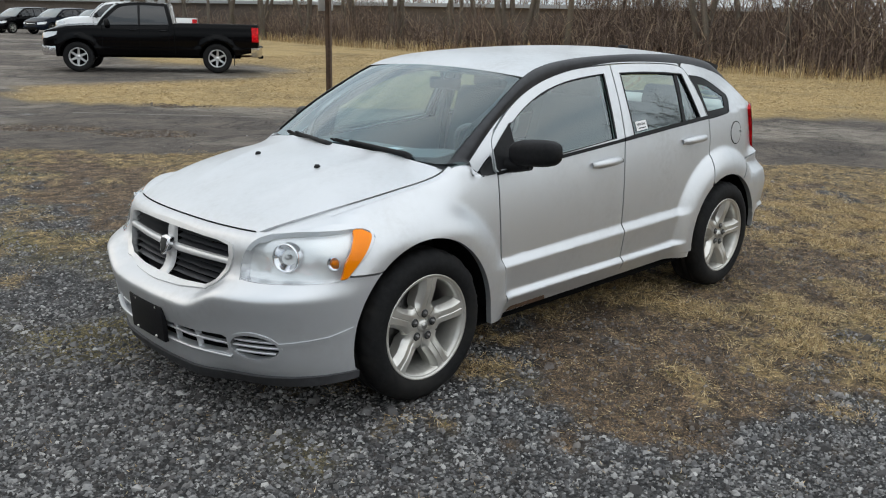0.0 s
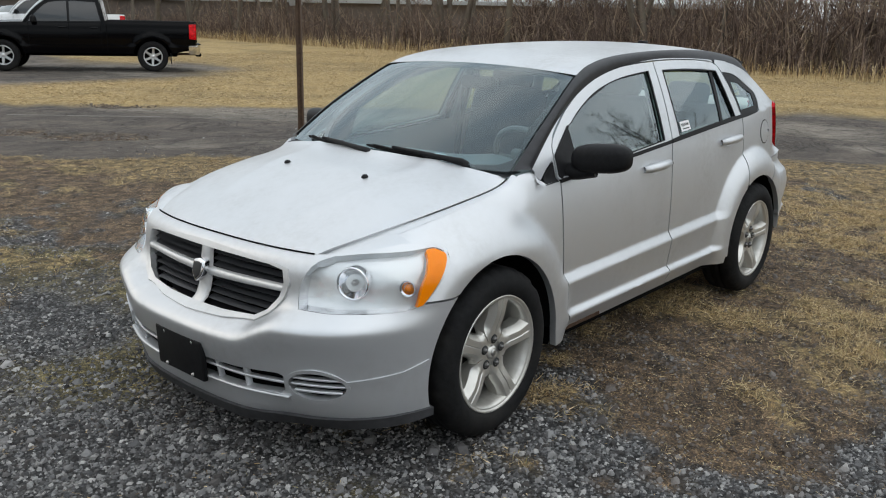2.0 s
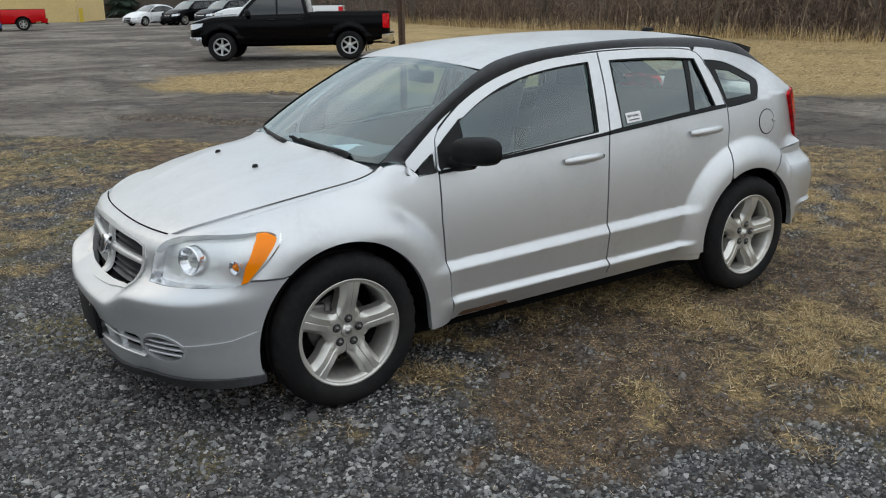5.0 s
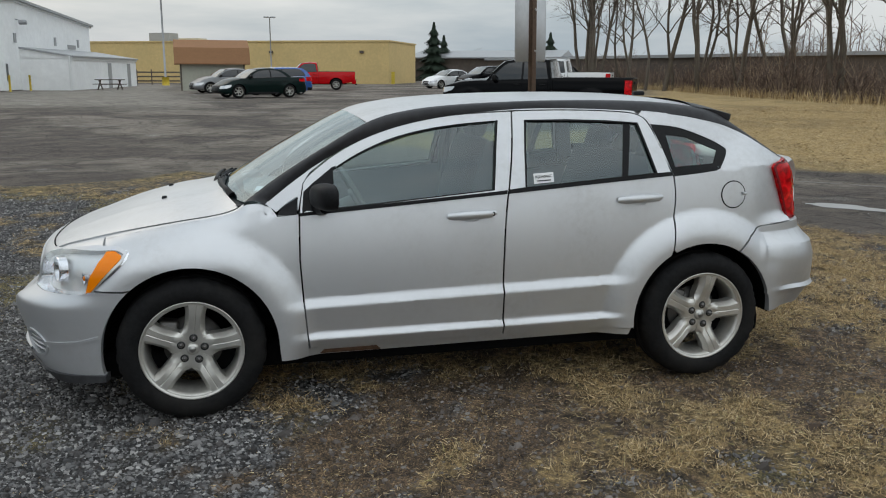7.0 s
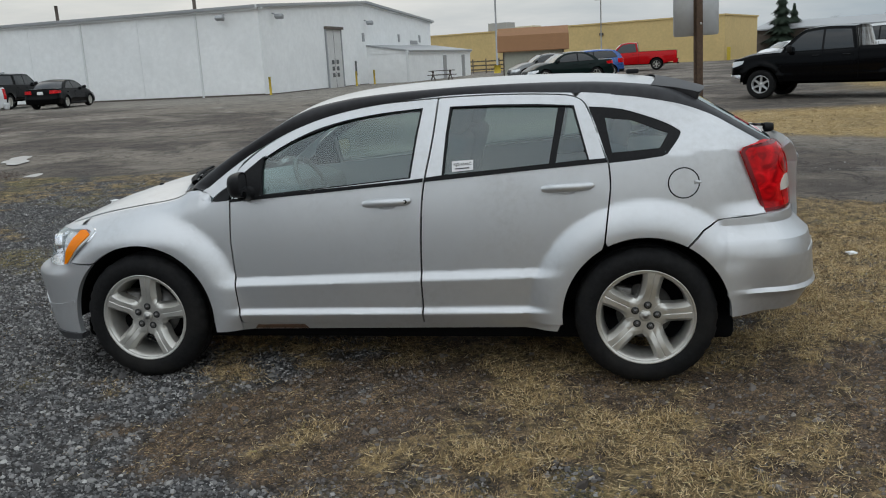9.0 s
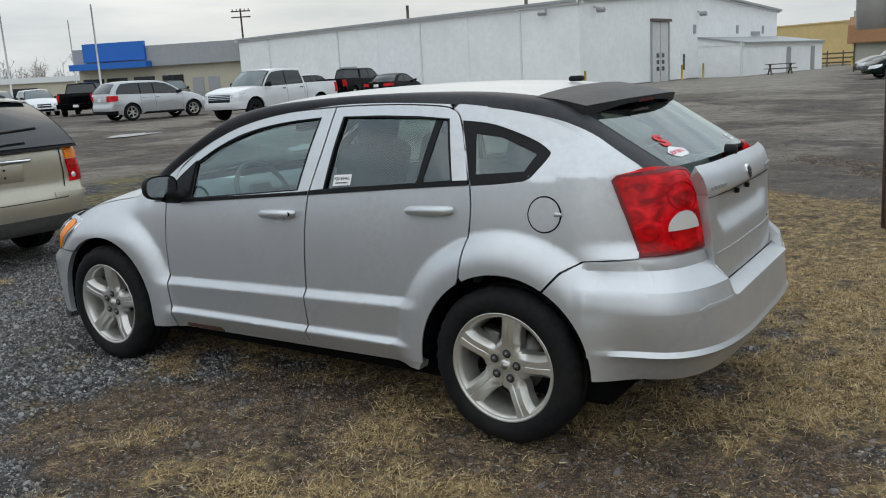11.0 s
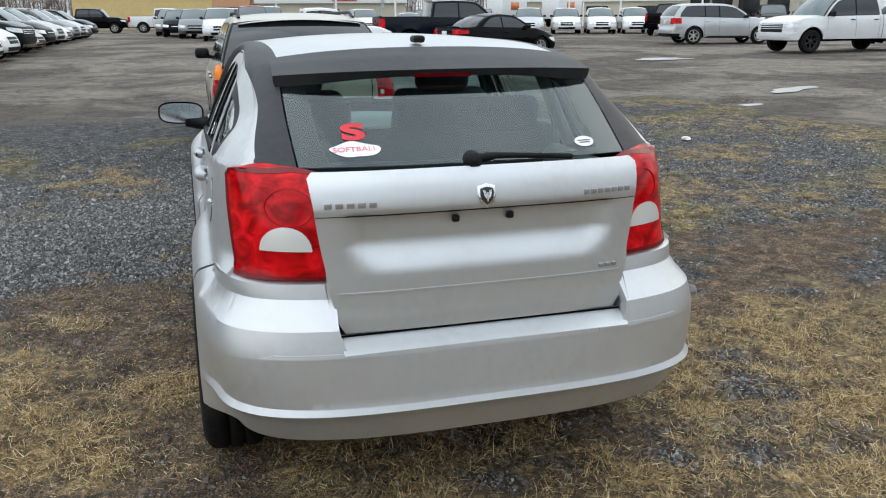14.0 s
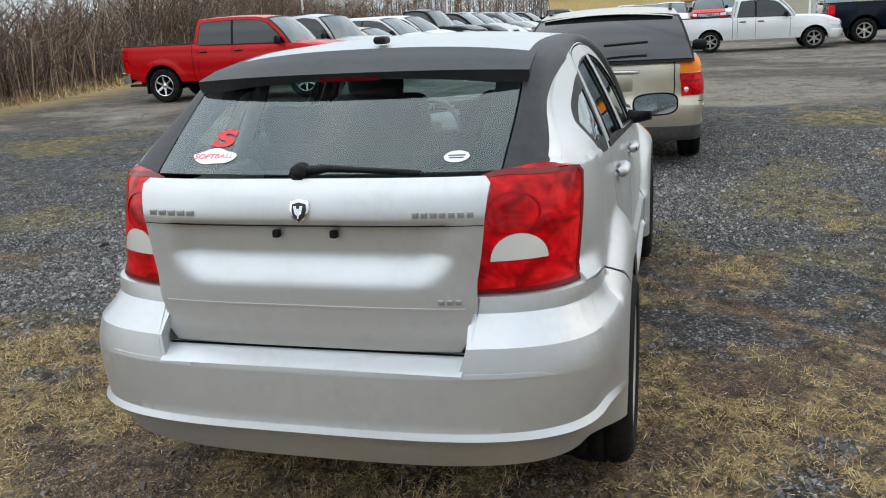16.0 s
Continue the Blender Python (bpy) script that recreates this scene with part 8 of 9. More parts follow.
def white_building():
    b = thing("warehouse_building", "white steel-sided warehouse with a low gable roof", "building")
    C, E, F = (17.0, -41.3), (49.2, -46.4), (12.9, -71.9)
    lw, gw = Wall(C, E, 0.25), Wall(C, F, 0.25)
    eave, ridge = 4.85, 5.75
    G = gw.len
    # long wall in sheets, with the joints between them
    n = 8
    for k in range(n):
        s0, s1 = lw.len * k / n, lw.len * (k + 1) / n
        part("wall_panel", lw.block(s0 + 0.01, s1 - 0.01, -0.25, 0.0, -0.5, eave), WHITE_STEEL, b, smooth=False)
    part("wall_backing", lw.block(0.05, lw.len, -0.35, -0.2, -0.5, eave), WHITE_STEEL, b, smooth=False)
    # gable wall
    bm = bmesh.new()
    out = [gw.p(0, 0, -0.5), gw.p(G, 0, -0.5), gw.p(G, 0, eave), gw.p(G / 2, 0, ridge), gw.p(0, 0, eave)]
    inn = [p - Vector((gw.n.x, gw.n.y, 0)) * 0.3 for p in out]
    A, B = [bm.verts.new(p) for p in out], [bm.verts.new(p) for p in inn]
    bm.faces.new(A), bm.faces.new(B[::-1])
    for k in range(5):
        bm.faces.new((A[k], A[(k + 1) % 5], B[(k + 1) % 5], B[k]))
    part("gable_wall", bm, WHITE_STEEL, b, smooth=False)
    # roof: two slopes
    dx = Vector((lw.d.x, lw.d.y, 0)) * (lw.len + 0.3)
    for s0, z0, s1, z1 in ((-0.3, eave, G / 2, ridge + 0.03), (G / 2, ridge + 0.03, G + 0.3, eave)):
        p0, p1 = gw.p(s0, 0.3, z0), gw.p(s1, 0.3, z1)
        bm = bmesh.new()
        vs = [bm.verts.new(q) for q in (p0, p1, p1 + dx, p0 + dx)]
        f = bm.faces.new(vs)
        r = bmesh.ops.extrude_face_region(bm, geom=[f])
        bmesh.ops.translate(bm, verts=[v for v in r["geom"] if isinstance(v, bmesh.types.BMVert)], vec=(0, 0, 0.16))
        part("roof", bm, GREY_METAL, b, smooth=False)
    part("gutter", lw.block(-0.3, lw.len + 0.3, 0.0, 0.16, eave - 0.12, eave + 0.06), WHITE_TRIM, b, smooth=False)
    for k in (1, 3, 5, 7):
        s = lw.len * k / n
        part("downpipe", lw.block(s - 0.05, s + 0.05, 0.0, 0.09, 0.0, eave - 0.1), WHITE_TRIM, b, smooth=False)
    part("base_strip", lw.block(0, lw.len, 0.0, 0.03, -0.3, 0.14), BROWN_WALL, b, smooth=False)
    part("base_strip", gw.block(0, 15.5, 0.0, 0.03, -0.3, 0.10), BROWN_WALL, b, smooth=False)
    # rake trim on the gable
    for s0, z0, s1, z1 in ((-0.3, eave, G / 2, ridge), (G / 2, ridge, G + 0.3, eave)):
        part("rake_trim", prism([(s0, z0 - 0.10), (s1, z1 - 0.10), (s1, z1 + 0.16), (s0, z0 + 0.16)], 0.12, lambda u, v, w: gw.p(u, 0.0 + w, v)), WHITE_TRIM, b, smooth=False)
    # tall double door with six panes
    s = 8.6
    door = part("tall_door", gw.block(s, s + 2.3, -0.05, 0.05, -0.1, 3.85), DOOR_GREY, b, smooth=False)
    for q in (s - 0.12, s + 2.3):
        part("door_jamb", gw.block(q, q + 0.12, 0.0, 0.10, -0.1, 3.95), GREY_METAL, door, smooth=False)
    part("door_head", gw.block(s - 0.15, s + 2.5, 0.0, 0.22, 3.85, 4.02), BROWN_WALL, door, smooth=False)
    for i in range(2):
        for j in range(3):
            part("door_pane", gw.block(s + 0.62 + 0.72 * i, s + 0.98 + 0.72 * i, 0.03, 0.07, 0.75 + 0.42 * j, 1.02 + 0.42 * j), TINT, door, smooth=False)
    part("door_gap", gw.block(s + 1.14, s + 1.16, 0.04, 0.06, -0.1, 3.85), DARK, door, smooth=False)
    sd = part("side_door", gw.block(12.8, 13.7, -0.05, 0.03, -0.1, 2.0), WHITE_STEEL, b, smooth=False)
    part("door_window", gw.block(13.1, 13.4, 0.02, 0.05, 0.7, 1.75), TINT, sd, smooth=False)
    part("wall_door", lw.block(19.0, 20.0, 0.0, 0.04, 0.0, 2.05), WHITE_STEEL, b, smooth=False)
    part("door_hood", lw.block(18.6, 20.4, 0.0, 0.12, 2.1, 2.18), GREY_METAL, b, smooth=False)
    for s in (22.3, 14.8, 27.5):
        part("gable_vent", gw.block(s, s + 0.35, 0.0, 0.06, 3.1, 3.7), GREY_METAL, b, smooth=False)
    part("gable_louvre", gw.block(25.2, 27.0, 0.0, 0.06, 2.95, 3.25), GREY_METAL, b, smooth=False)
    for w, s in ((lw, 2.2), (gw, 1.6), (gw, 15.4)):
        fl = part("floodlight", moved(box(0, 0, 0, 0.5, 0.3, 0.22, 0.05), Matrix.Translation(w.p(s, 0.45, eave - 0.45)) @ Matrix.Rotation(0.5, 4, "X")), GREY_METAL, b)
        part("bracket", tube([w.p(s, 0.0, eave - 0.25), w.p(s, 0.4, eave - 0.4)], 0.04, 6), GREY_METAL, fl)
    for s, o, h in ((9.5, -8.0, 1.6), (22.0, -9.0, 1.0)):
        p = lw.p(s, o, ridge - 0.5)
        part("roof_stack", tube([p, p + Vector((0, 0, 0.6 + h))], 0.12, 10), BROWN_WALL, b)
    # lean-to on the gable side
    a = gw.block(15.6, G + 1.5, 0.0, 3.2, -0.5, 2.15)
    an = part("lean_to", a, WHITE_STEEL, b, smooth=False)
    part("lean_to_roof", prism([(-0.1, 2.75), (3.4, 2.2), (3.4, 2.32), (-0.1, 2.87)], G + 1.6 - 15.5, lambda u, v, w: gw.p(15.5 + w, u, v)), GREY_METAL, an, smooth=False)
    part("lean_to_end", prism([(0, 2.1), (3.2, 2.1), (3.2, 2.22), (0, 2.75)], 0.1, lambda u, v, w: gw.p(15.6 + w, u, v)), WHITE_STEEL, an, smooth=False)
    part("lean_to_fascia", gw.block(15.5, G + 1.5, 3.2, 3.3, 2.05, 2.3), WHITE_TRIM, an, smooth=False)
    part("lean_to_post", gw.block(15.3, 15.42, 3.1, 3.22, 0, 2.3), WHITE_TRIM, an, smooth=False)
    for s in (24.0, 29.5):
        part("lean_to_door", gw.block(s, s + 0.9, 3.2, 3.23, -0.1, 1.9), GREY_METAL, an, smooth=False)
    for s, o in ((-0.3, 0.5), (10.9, 1.0), (14.2, 1.0)):
        p = gw.p(s, o, 0)
        bo = thing("bollard", "yellow painted steel bollard by the warehouse", "bollard", "bollards")
        part("post", tube([p - Vector((0, 0, 0.2)), p + Vector((0, 0, 1.05))], 0.065, 10), YELLOW, bo)
    t = thing("picnic_table", "dark wooden picnic table beside the warehouse", "table")
    q = gw.p(17.0, 5.2, 0.0)
    for nm, bx in (("tabletop", box(0, 0, 0.74, 1.8, 0.75, 0.05)), ("bench", box(0, 0.75, 0.44, 1.8, 0.28, 0.05)), ("bench", box(0, -0.75, 0.44, 1.8, 0.28, 0.05)), ("leg", join(tube([(0.65, 0.7, 0), (0.65, -0.25, 0.74)], 0.05, 6), tube([(0.65, -0.7, 0), (0.65, 0.25, 0.74)], 0.05, 6))), ("leg", join(tube([(-0.65, 0.7, 0), (-0.65, -0.25, 0.74)], 0.05, 6), tube([(-0.65, -0.7, 0), (-0.65, 0.25, 0.74)], 0.05, 6)))):
        part(nm, moved(bx, Matrix.Translation(q) @ Matrix.Rotation(0.4, 4, "Z")), BROWN_WALL, t, smooth=False)


white_building()


def store():
    b = thing("store_building", "long tan block-walled store with flat roof", "building")
    w = Wall((-14.2, -83.38), (22.0, -100.0), 0.25)
    part("wall", w.block(0, w.len, -12, 0, -0.5, 4.35), TAN_WALL, b, smooth=False)
    part("parapet_cap", w.block(-0.1, w.len, -12.1, 0.1, 4.35, 4.5), TAN_WALL, b, smooth=False)
    for s in (2.7, 12.7, 23.7):
        part("wall_light", w.block(s, s + 0.4, 0, 0.2, 3.2, 3.45), BROWN_WALL, b, smooth=False)
    part("roof_unit", w.block(26.2, 28.7, -5, -3, 4.4, 5.5), GREY_METAL, b, smooth=False)
    part("roof_unit", w.block(22.7, 25.1, -5, -3, 4.4, 4.9), CREAM_WALL, b, smooth=False)
    for s, c in ((10.2, TINT), (-0.6, YELLOW)):
        part("dock_door" if c is TINT else "corner_guard", w.block(s, s + (5.5 if c is TINT else 0.35), 0.0, 0.06, 0.0, 1.3), c, b, smooth=False)


store()


def shed():
    b = thing("storage_shed", "small pale shed with a brown shingled gambrel roof", "shed")
    w = Wall((0.45, -55.2), (4.95, -54.9), ground_z(2.5, -55))
    part("wall", w.block(0.15, 4.35, -3.0, 0.0, -0.2, 1.95), PALE_WALL, b, smooth=False)
    for o0, z0, o1, z1 in ((0.45, 1.72, 0.0, 2.75), (0.0, 2.75, -1.5, 3.3), (-1.5, 3.3, -3.0, 2.75), (-3.0, 2.75, -3.45, 1.72)):
        part("roof_slope", prism([(o0, z0), (o1, z1), (o1, z1 + 0.07), (o0, z0 + 0.07)], 4.9, lambda u, v, s: w.p(-0.2 + s, u, v)), SHINGLE, b, smooth=False)
    part("gable", prism([(0.0, 1.9), (0.0, 2.7), (-1.5, 3.25), (-3.0, 2.7), (-3.0, 1.9)], 4.1, lambda u, v, s: w.p(0.2 + s, u, v)), PALE_WALL, b, smooth=False)
    for s in (0.15, 4.25):
        part("corner_trim", w.block(s, s + 0.1, 0.0, 0.03, 0, 1.95), BROWN_WALL, b, smooth=False)


shed()


def long_low_building():
    b = thing("low_building", "long low brown building beside brown brush", "building")
    w = Wall((-31.0, -104.0), (-62.0, -20.0), 0.3)
    part("wall", w.block(0, w.len, -14, 0, -0.5, 2.75), BROWN_WALL, b, smooth=False)
    part("roof_edge", w.block(-0.4, w.len + 0.4, -14.4, 0.4, 2.75, 3.05), GREY_METAL, b, smooth=False)
    w2 = Wall((-22.0, -112.0), (-40.0, -101.0), 0.3)
    c = thing("low_building", "low grey building with a pale metal roof", "building")
    part("wall", w2.block(0, w2.len, -10, 0, -0.5, 3.3), BROWN_WALL, c, smooth=False)
    part("roof", prism([(0.6, 3.2), (-5, 4.2), (-10.6, 3.2), (-10.6, 3.05), (0.6, 3.05)], w2.len, lambda u, v, s: w2.p(s, u, v)), GREY_METAL, c, smooth=False)


long_low_building()


def dealership():
    b = thing("dealership_building", "grey and cream dealership front with a blue fascia", "building")
    w = Wall((50.0, -47.2), (63.5, -41.3), 0.25)
    part("wall", w.block(0, w.len, -10, 0, -0.5, 3.3), CREAM_WALL, b, smooth=False)
    part("fascia", w.block(-0.2, w.len, -10, 0.6, 3.3, 5.0), GREY_WALL, b, smooth=False)
    part("blue_fascia", w.block(8.0, 13.6, 0.6, 0.9, 3.9, 5.4), BLUE_SIGN, b, smooth=False)
    part("entry_canopy", w.block(7.6, 14.6, 0.6, 1.6, 3.25, 3.75), BLUE_SIGN, b, smooth=False)
    for s in (5.2, 7.8, 10.3, 12.5):
        part("shop_window", w.block(s, s + 1.9, 0.0, 0.06, 0.5, 2.5), TINT, b, smooth=False)
    for s in (2.0, 3.4):
        part("door", w.block(s, s + 1.0, 0.0, 0.06, 0.0, 2.2), GREY_METAL, b, smooth=False)


dealership()


def fuel_station():
    b = thing("fuel_station", "far fuel station canopy with blue and red bands", "building")
    w = Wall((94.8, -12.4), (91.2, -28.6), 0.3)
    part("canopy", w.block(0, w.len, -8, 0, 4.55, 5.15), WHITE_TRIM, b, smooth=False)
    part("canopy_band", w.block(1.6, w.len - 1.6, 0, 0.05, 4.70, 5.0), BLUE_SIGN, b, smooth=False)
    for s in (0.2, w.len - 1.5):
        part("red_band", w.block(s, s + 1.3, 0, 0.05, 4.65, 5.05), RED_SIGN, b, smooth=False)
    for s in (2.5, 8, 13.5):
        part("column", w.block(s, s + 0.4, -4, -3.6, 0, 4.6), WHITE_TRIM, b, smooth=False)
    c = thing("shop_building", "far white shop with a red sign and grey roof", "building")
    w = Wall((121.0, -8.5), (117.5, -29.0), 0.3)
    part("wall", w.block(0, w.len, -8, 0, -0.5, 3.2), CREAM_WALL, c, smooth=False)
    part("fascia", w.block(-0.3, w.len + 0.3, -8, 0.5, 3.0, 4.1), WHITE_TRIM, c, smooth=False)
    part("roof", w.block(0, w.len, -8, -0.5, 4.1, 5.2), GREY_METAL, c, smooth=False)
    part("red_sign", w.block(10.5, 14.0, 0.5, 0.6, 3.3, 5.0), RED_SIGN, c, smooth=False)
    d = thing("low_building", "far house with a brown roof", "building")
    w = Wall((136.5, 1.0), (135.0, -8.0), 0.3)
    part("wall", w.block(0, w.len, -8, 0, -0.5, 2.8), CREAM_WALL, d, smooth=False)
    part("roof", prism([(0.6, 2.7), (-4, 5.0), (-8.6, 2.7)], w.len + 0.8, lambda u, v, s: w.p(s - 0.4, u, v)), SHINGLE, d, smooth=False)
    e = thing("low_building", "low tan building beyond a row of trucks", "building")
    w = Wall((95.0, 12.5), (96.0, -1.8), 0.3)
    part("wall", w.block(0, w.len, -8, 0, -0.5, 3.2), TAN_WALL, e, smooth=False)
    part("cap", w.block(-0.1, w.len + 0.1, -8.1, 0.1, 3.2, 3.35), CREAM_WALL, e, smooth=False)
    f = thing("low_building", "row of low pale buildings beyond the lot", "building")
    w = Wall((112.0, -45.0), (92.0, -72.0), 0.3)
    part("wall", w.block(0, w.len, -10, 0, -0.5, 3.2), CREAM_WALL, f, smooth=False)
    part("fascia", w.block(-0.2, w.len, -10, 0.4, 3.0, 3.7), WHITE_TRIM, f, smooth=False)
    for s in (3, 9, 16, 23, 28):
        part("shop_window", w.block(s, s + 3.0, 0.0, 0.05, 0.6, 2.4), TINT, f, smooth=False)
    for k, (x, y) in enumerate(((84.0, -38.5), (86.5, -33.0))):
        bx = thing("box_trailer", "white box trailer parked beyond the lot", "trailer", "box trailers")
        part("box", moved(box(0, 0, 2.0, 4.2, 2.3, 2.3, 0.05), stand(x, y, 120)), WHITE_PAINT, bx)
        part("chassis", moved(box(0, 0, 0.68, 4.0, 1.6, 0.34), stand(x, y, 120)), DARK, bx)
        part("logo_patch", moved(box(0, 1.16, 2.2, 1.4, 0.02, 0.8), stand(x, y, 120)), material("orange_patch", (0.6, 0.18, 0.05), 0.5), bx)
        for sx in (-1.2, 1.2):
            for sy2 in (-0.9, 0.9):
                part("tyre", moved(lathe([(0.0001, 0.12), (0.3, 0.12), (0.36, 0.08), (0.36, -0.08), (0.3, -0.12)], 18), stand(x, y, 120) @ Matrix.Translation((sx, sy2, 0.36))), RUBBER, bx)


fuel_station()


def pole(name, label, x, y, h, r, mat, group="", head=None):
    z = ground_z(x, y)
    t = thing(name, label, "pole", group)
    part("shaft", tube([(x, y, z - 0.3), (x, y, z + h)], [r, r * 0.6], 8), mat, t)
    if head == "lamp":
        for s in (-1, 1):
            part("lamp_head", moved(box(0, 0, 0, 0.55, 0.28, 0.14, 0.03), Matrix.Translation((x + 0.35 * s, y, z + h))), GREY_METAL, t)
    if head == "cross":
        for dz in (0.3, 1.0):
            part("crossarm", moved(box(0, 0, 0, 2.4, 0.12, 0.14), Matrix.Translation((x, y, z + h - dz)) @ Matrix.Rotation(0.5, 4, "Z")), WOOD_POST, t, smooth=False)
        for k in (-1.0, -0.5, 0.5, 1.0):
            part("insulator", moved(box(0, 0, 0, 0.1, 0.1, 0.2), Matrix.Translation((x + k * 0.88, y + k * 0.48, z + h - 0.12))), GREY_METAL, t, smooth=False)
    if head == "base":
        part("footing", tube([(x, y, z - 0.1), (x, y, z + 0.75)], 0.32, 12), YELLOW, t)
    return t


p = pole("lamp_pole", "tall lamp pole on a yellow concrete footing", 7.4, -76.0, 11.0, 0.10, GREY_METAL, "", "base")
pole("lamp_pole", "far twin-headed lamp pole", -2.4, -88.0, 6.8, 0.08, GREY_METAL, "lamp poles", "lamp")
pole("utility_pole", "far wooden utility pole with two crossarms", 76.0, -73.0, 10.5, 0.16, WOOD_POST, "", "cross")
for x, y, h in ((62, -22, 8.5), (66, -27, 8.8), (70, -33, 8.4), (72, -17, 8.6), (79, -24, 9), (74, -12, 8.2), (60, -33, 8.2), (86, -42, 9), (56, -38, 8), (48, 22, 8.5), (62, 16, 8.5), (80, -52, 9), (88, -8, 9)):
    pole("lot_pole", "slim white lot pole", x, y, h, 0.09, WHITE_POLE, "lot poles")
pole("utility_pole", "far leaning wooden utility pole", 118.0, 6.0, 11.0, 0.18, WOOD_POST, "utility poles", "cross")
pole("utility_pole", "far wooden utility pole", 108.0, -40.0, 11.0, 0.18, WOOD_POST, "utility poles", "cross")

SIGN_BACK = speckled("dull_aluminium", (0.50, 0.51, 0.52), 0.08, 12, 0.65, 0.03, 0.001, second=(0.42, 0.42, 0.42), amount=0.4)
sg = thing("road_sign", "back of a rectangular metal sign on a rusty brown post", "sign")
sm = Matrix.Translation((-2.205, -4.53, 0.0)) @ Matrix.Rotation(math.atan2(-0.39, -0.49), 4, "Z") @ Matrix.Rotation(radians(-1.2), 4, "Y")
part("post", moved(join(box(0.0, -0.035, 1.2, 0.085, 0.03, 2.6, 0.005), box(-0.03, -0.02, 1.2, 0.025, 0.05, 2.6, 0.004), box(0.03, -0.02, 1.2, 0.025, 0.05, 2.6, 0.004)), sm), WOOD_POST, sg)
part("sign_plate", moved(prism([(-0.30, 1.73), (-0.32, 1.75), (-0.32, 2.40), (-0.30, 2.42), (0.30, 2.42), (0.32, 2.40), (0.32, 1.75), (0.30, 1.73)], 0.006, lambda u, v, w: (u, 0.0 + w, v)), sm), SIGN_BACK, sg)
for z in (1.85, 2.3):
    part("bolt", moved(lathe([(0.0001, 0.012), (0.012, 0.01), (0.014, 0.0)], 10, "y"), sm @ Matrix.Translation((0, -0.058, z)) @ Matrix.Diagonal((1, -1, 1, 1))), STEEL, sg)

# a yard tractor behind a chain fence
tr = thing("farm_tractor", "rusty red tractor beside a fence", "tractor")
tm = stand(13.8, -84.0, 10)
part("hood", moved(box(0.7, 0, 1.0, 1.5, 0.6, 0.6, 0.1), tm), RED_PAINT, tr)
part("seat_frame", moved(box(-0.5, 0, 1.1, 0.6, 0.6, 0.7, 0.08), tm), BROWN_WALL, tr)
for x, r in ((-0.6, 0.7), (1.2, 0.42)):
    for s in (-0.7, 0.7):
        part("tyre", moved(lathe([(r * 0.5, 0.16), (r * 0.9, 0.18), (r, 0.12), (r, -0.12), (r * 0.9, -0.18), (r * 0.5, -0.16)], 22), tm @ Matrix.Translation((x, s, r))), RUBBER, tr)
fn = thing("yard_fence", "low wooden yard fence beside the store", "fence")
for k in range(14):
    x = 15.5 - 1.3 * k
    part("fence_post", moved(box(0, 0, 0.7, 0.1, 0.1, 1.4), stand(x, -80.0 - 0.1 * k, 0)), BROWN_WALL, fn, smooth=False)
for z in (0.35, 0.75, 1.15):
    part("rail", moved(box(7.05, -80.6, z, 17.2, 0.05, 0.13), Matrix.Translation((0, 0, 0.3))), BROWN_WALL, fn, smooth=False)
# litter
for x, y, s, lb in ((5.1, -5.2, 0.06, "crumpled white paper lying on the gravel"), (1.9, -6.9, 0.05, "crumpled white paper lying by the lane"), (-3.0, -1.75, 0.035, "scrap of white paper on dry grass")):
    def crumple(u, v, s=s):
        a, t = 2 * math.pi * u, math.pi * v
        r = s * (1 + 0.35 * math.sin(3 * a + 2 * t) + 0.25 * math.cos(5 * t + a))
        return (x + r * math.sin(t) * math.cos(a), y + r * math.sin(t) * math.sin(a) * 0.8, 0.02 + 0.5 * s * (1 + math.cos(t)) * 0.8)
    bm = grid(crumple, 14, 8, close_u=True)
    tagged(part("paper_litter", bm, PAPER, None, smooth=False), lb, "litter", "litter")


# a worn pale line along the lane
LANE_PAINT = speckled("worn_lane_paint", (0.185, 0.172, 0.152), 0.3, 14, 0.9, second=(0.13, 0.118, 0.10), amount=0.8)
g_line = np.random.default_rng(61)
bits = []
p_ = -7.0
while p_ < 9.0:
    ln, wd = g_line.uniform(0.25, 1.1), g_line.uniform(0.03, 0.09)
    cx, cy = -3.0 + 0.714 * p_, -10.75 - 0.70 * p_
    bits.append(moved(box(0, g_line.normal(0, 0.012), -0.0225, ln, wd, 0.005), Matrix.Translation((cx, cy, 0)) @ Matrix.Rotation(math.atan2(-0.70, 0.714), 4, "Z")))
    p_ += ln + g_line.uniform(0.0, 0.16)
tagged(part("lane_marking", join(*bits), LANE_PAINT, None, smooth=False), "worn pale painted line along the asphalt lane", "marking", kind="structure")
# shallow rain puddles in the dips of the worn asphalt
# a pale base colour paints in the white sky's reflection
WATER = speckled("sky_pale_water", (0.34, 0.335, 0.325), 0.12, 6, 0.30, 0.02, 0.002, second=(0.26, 0.25, 0.235), amount=0.5, spec=0.8)


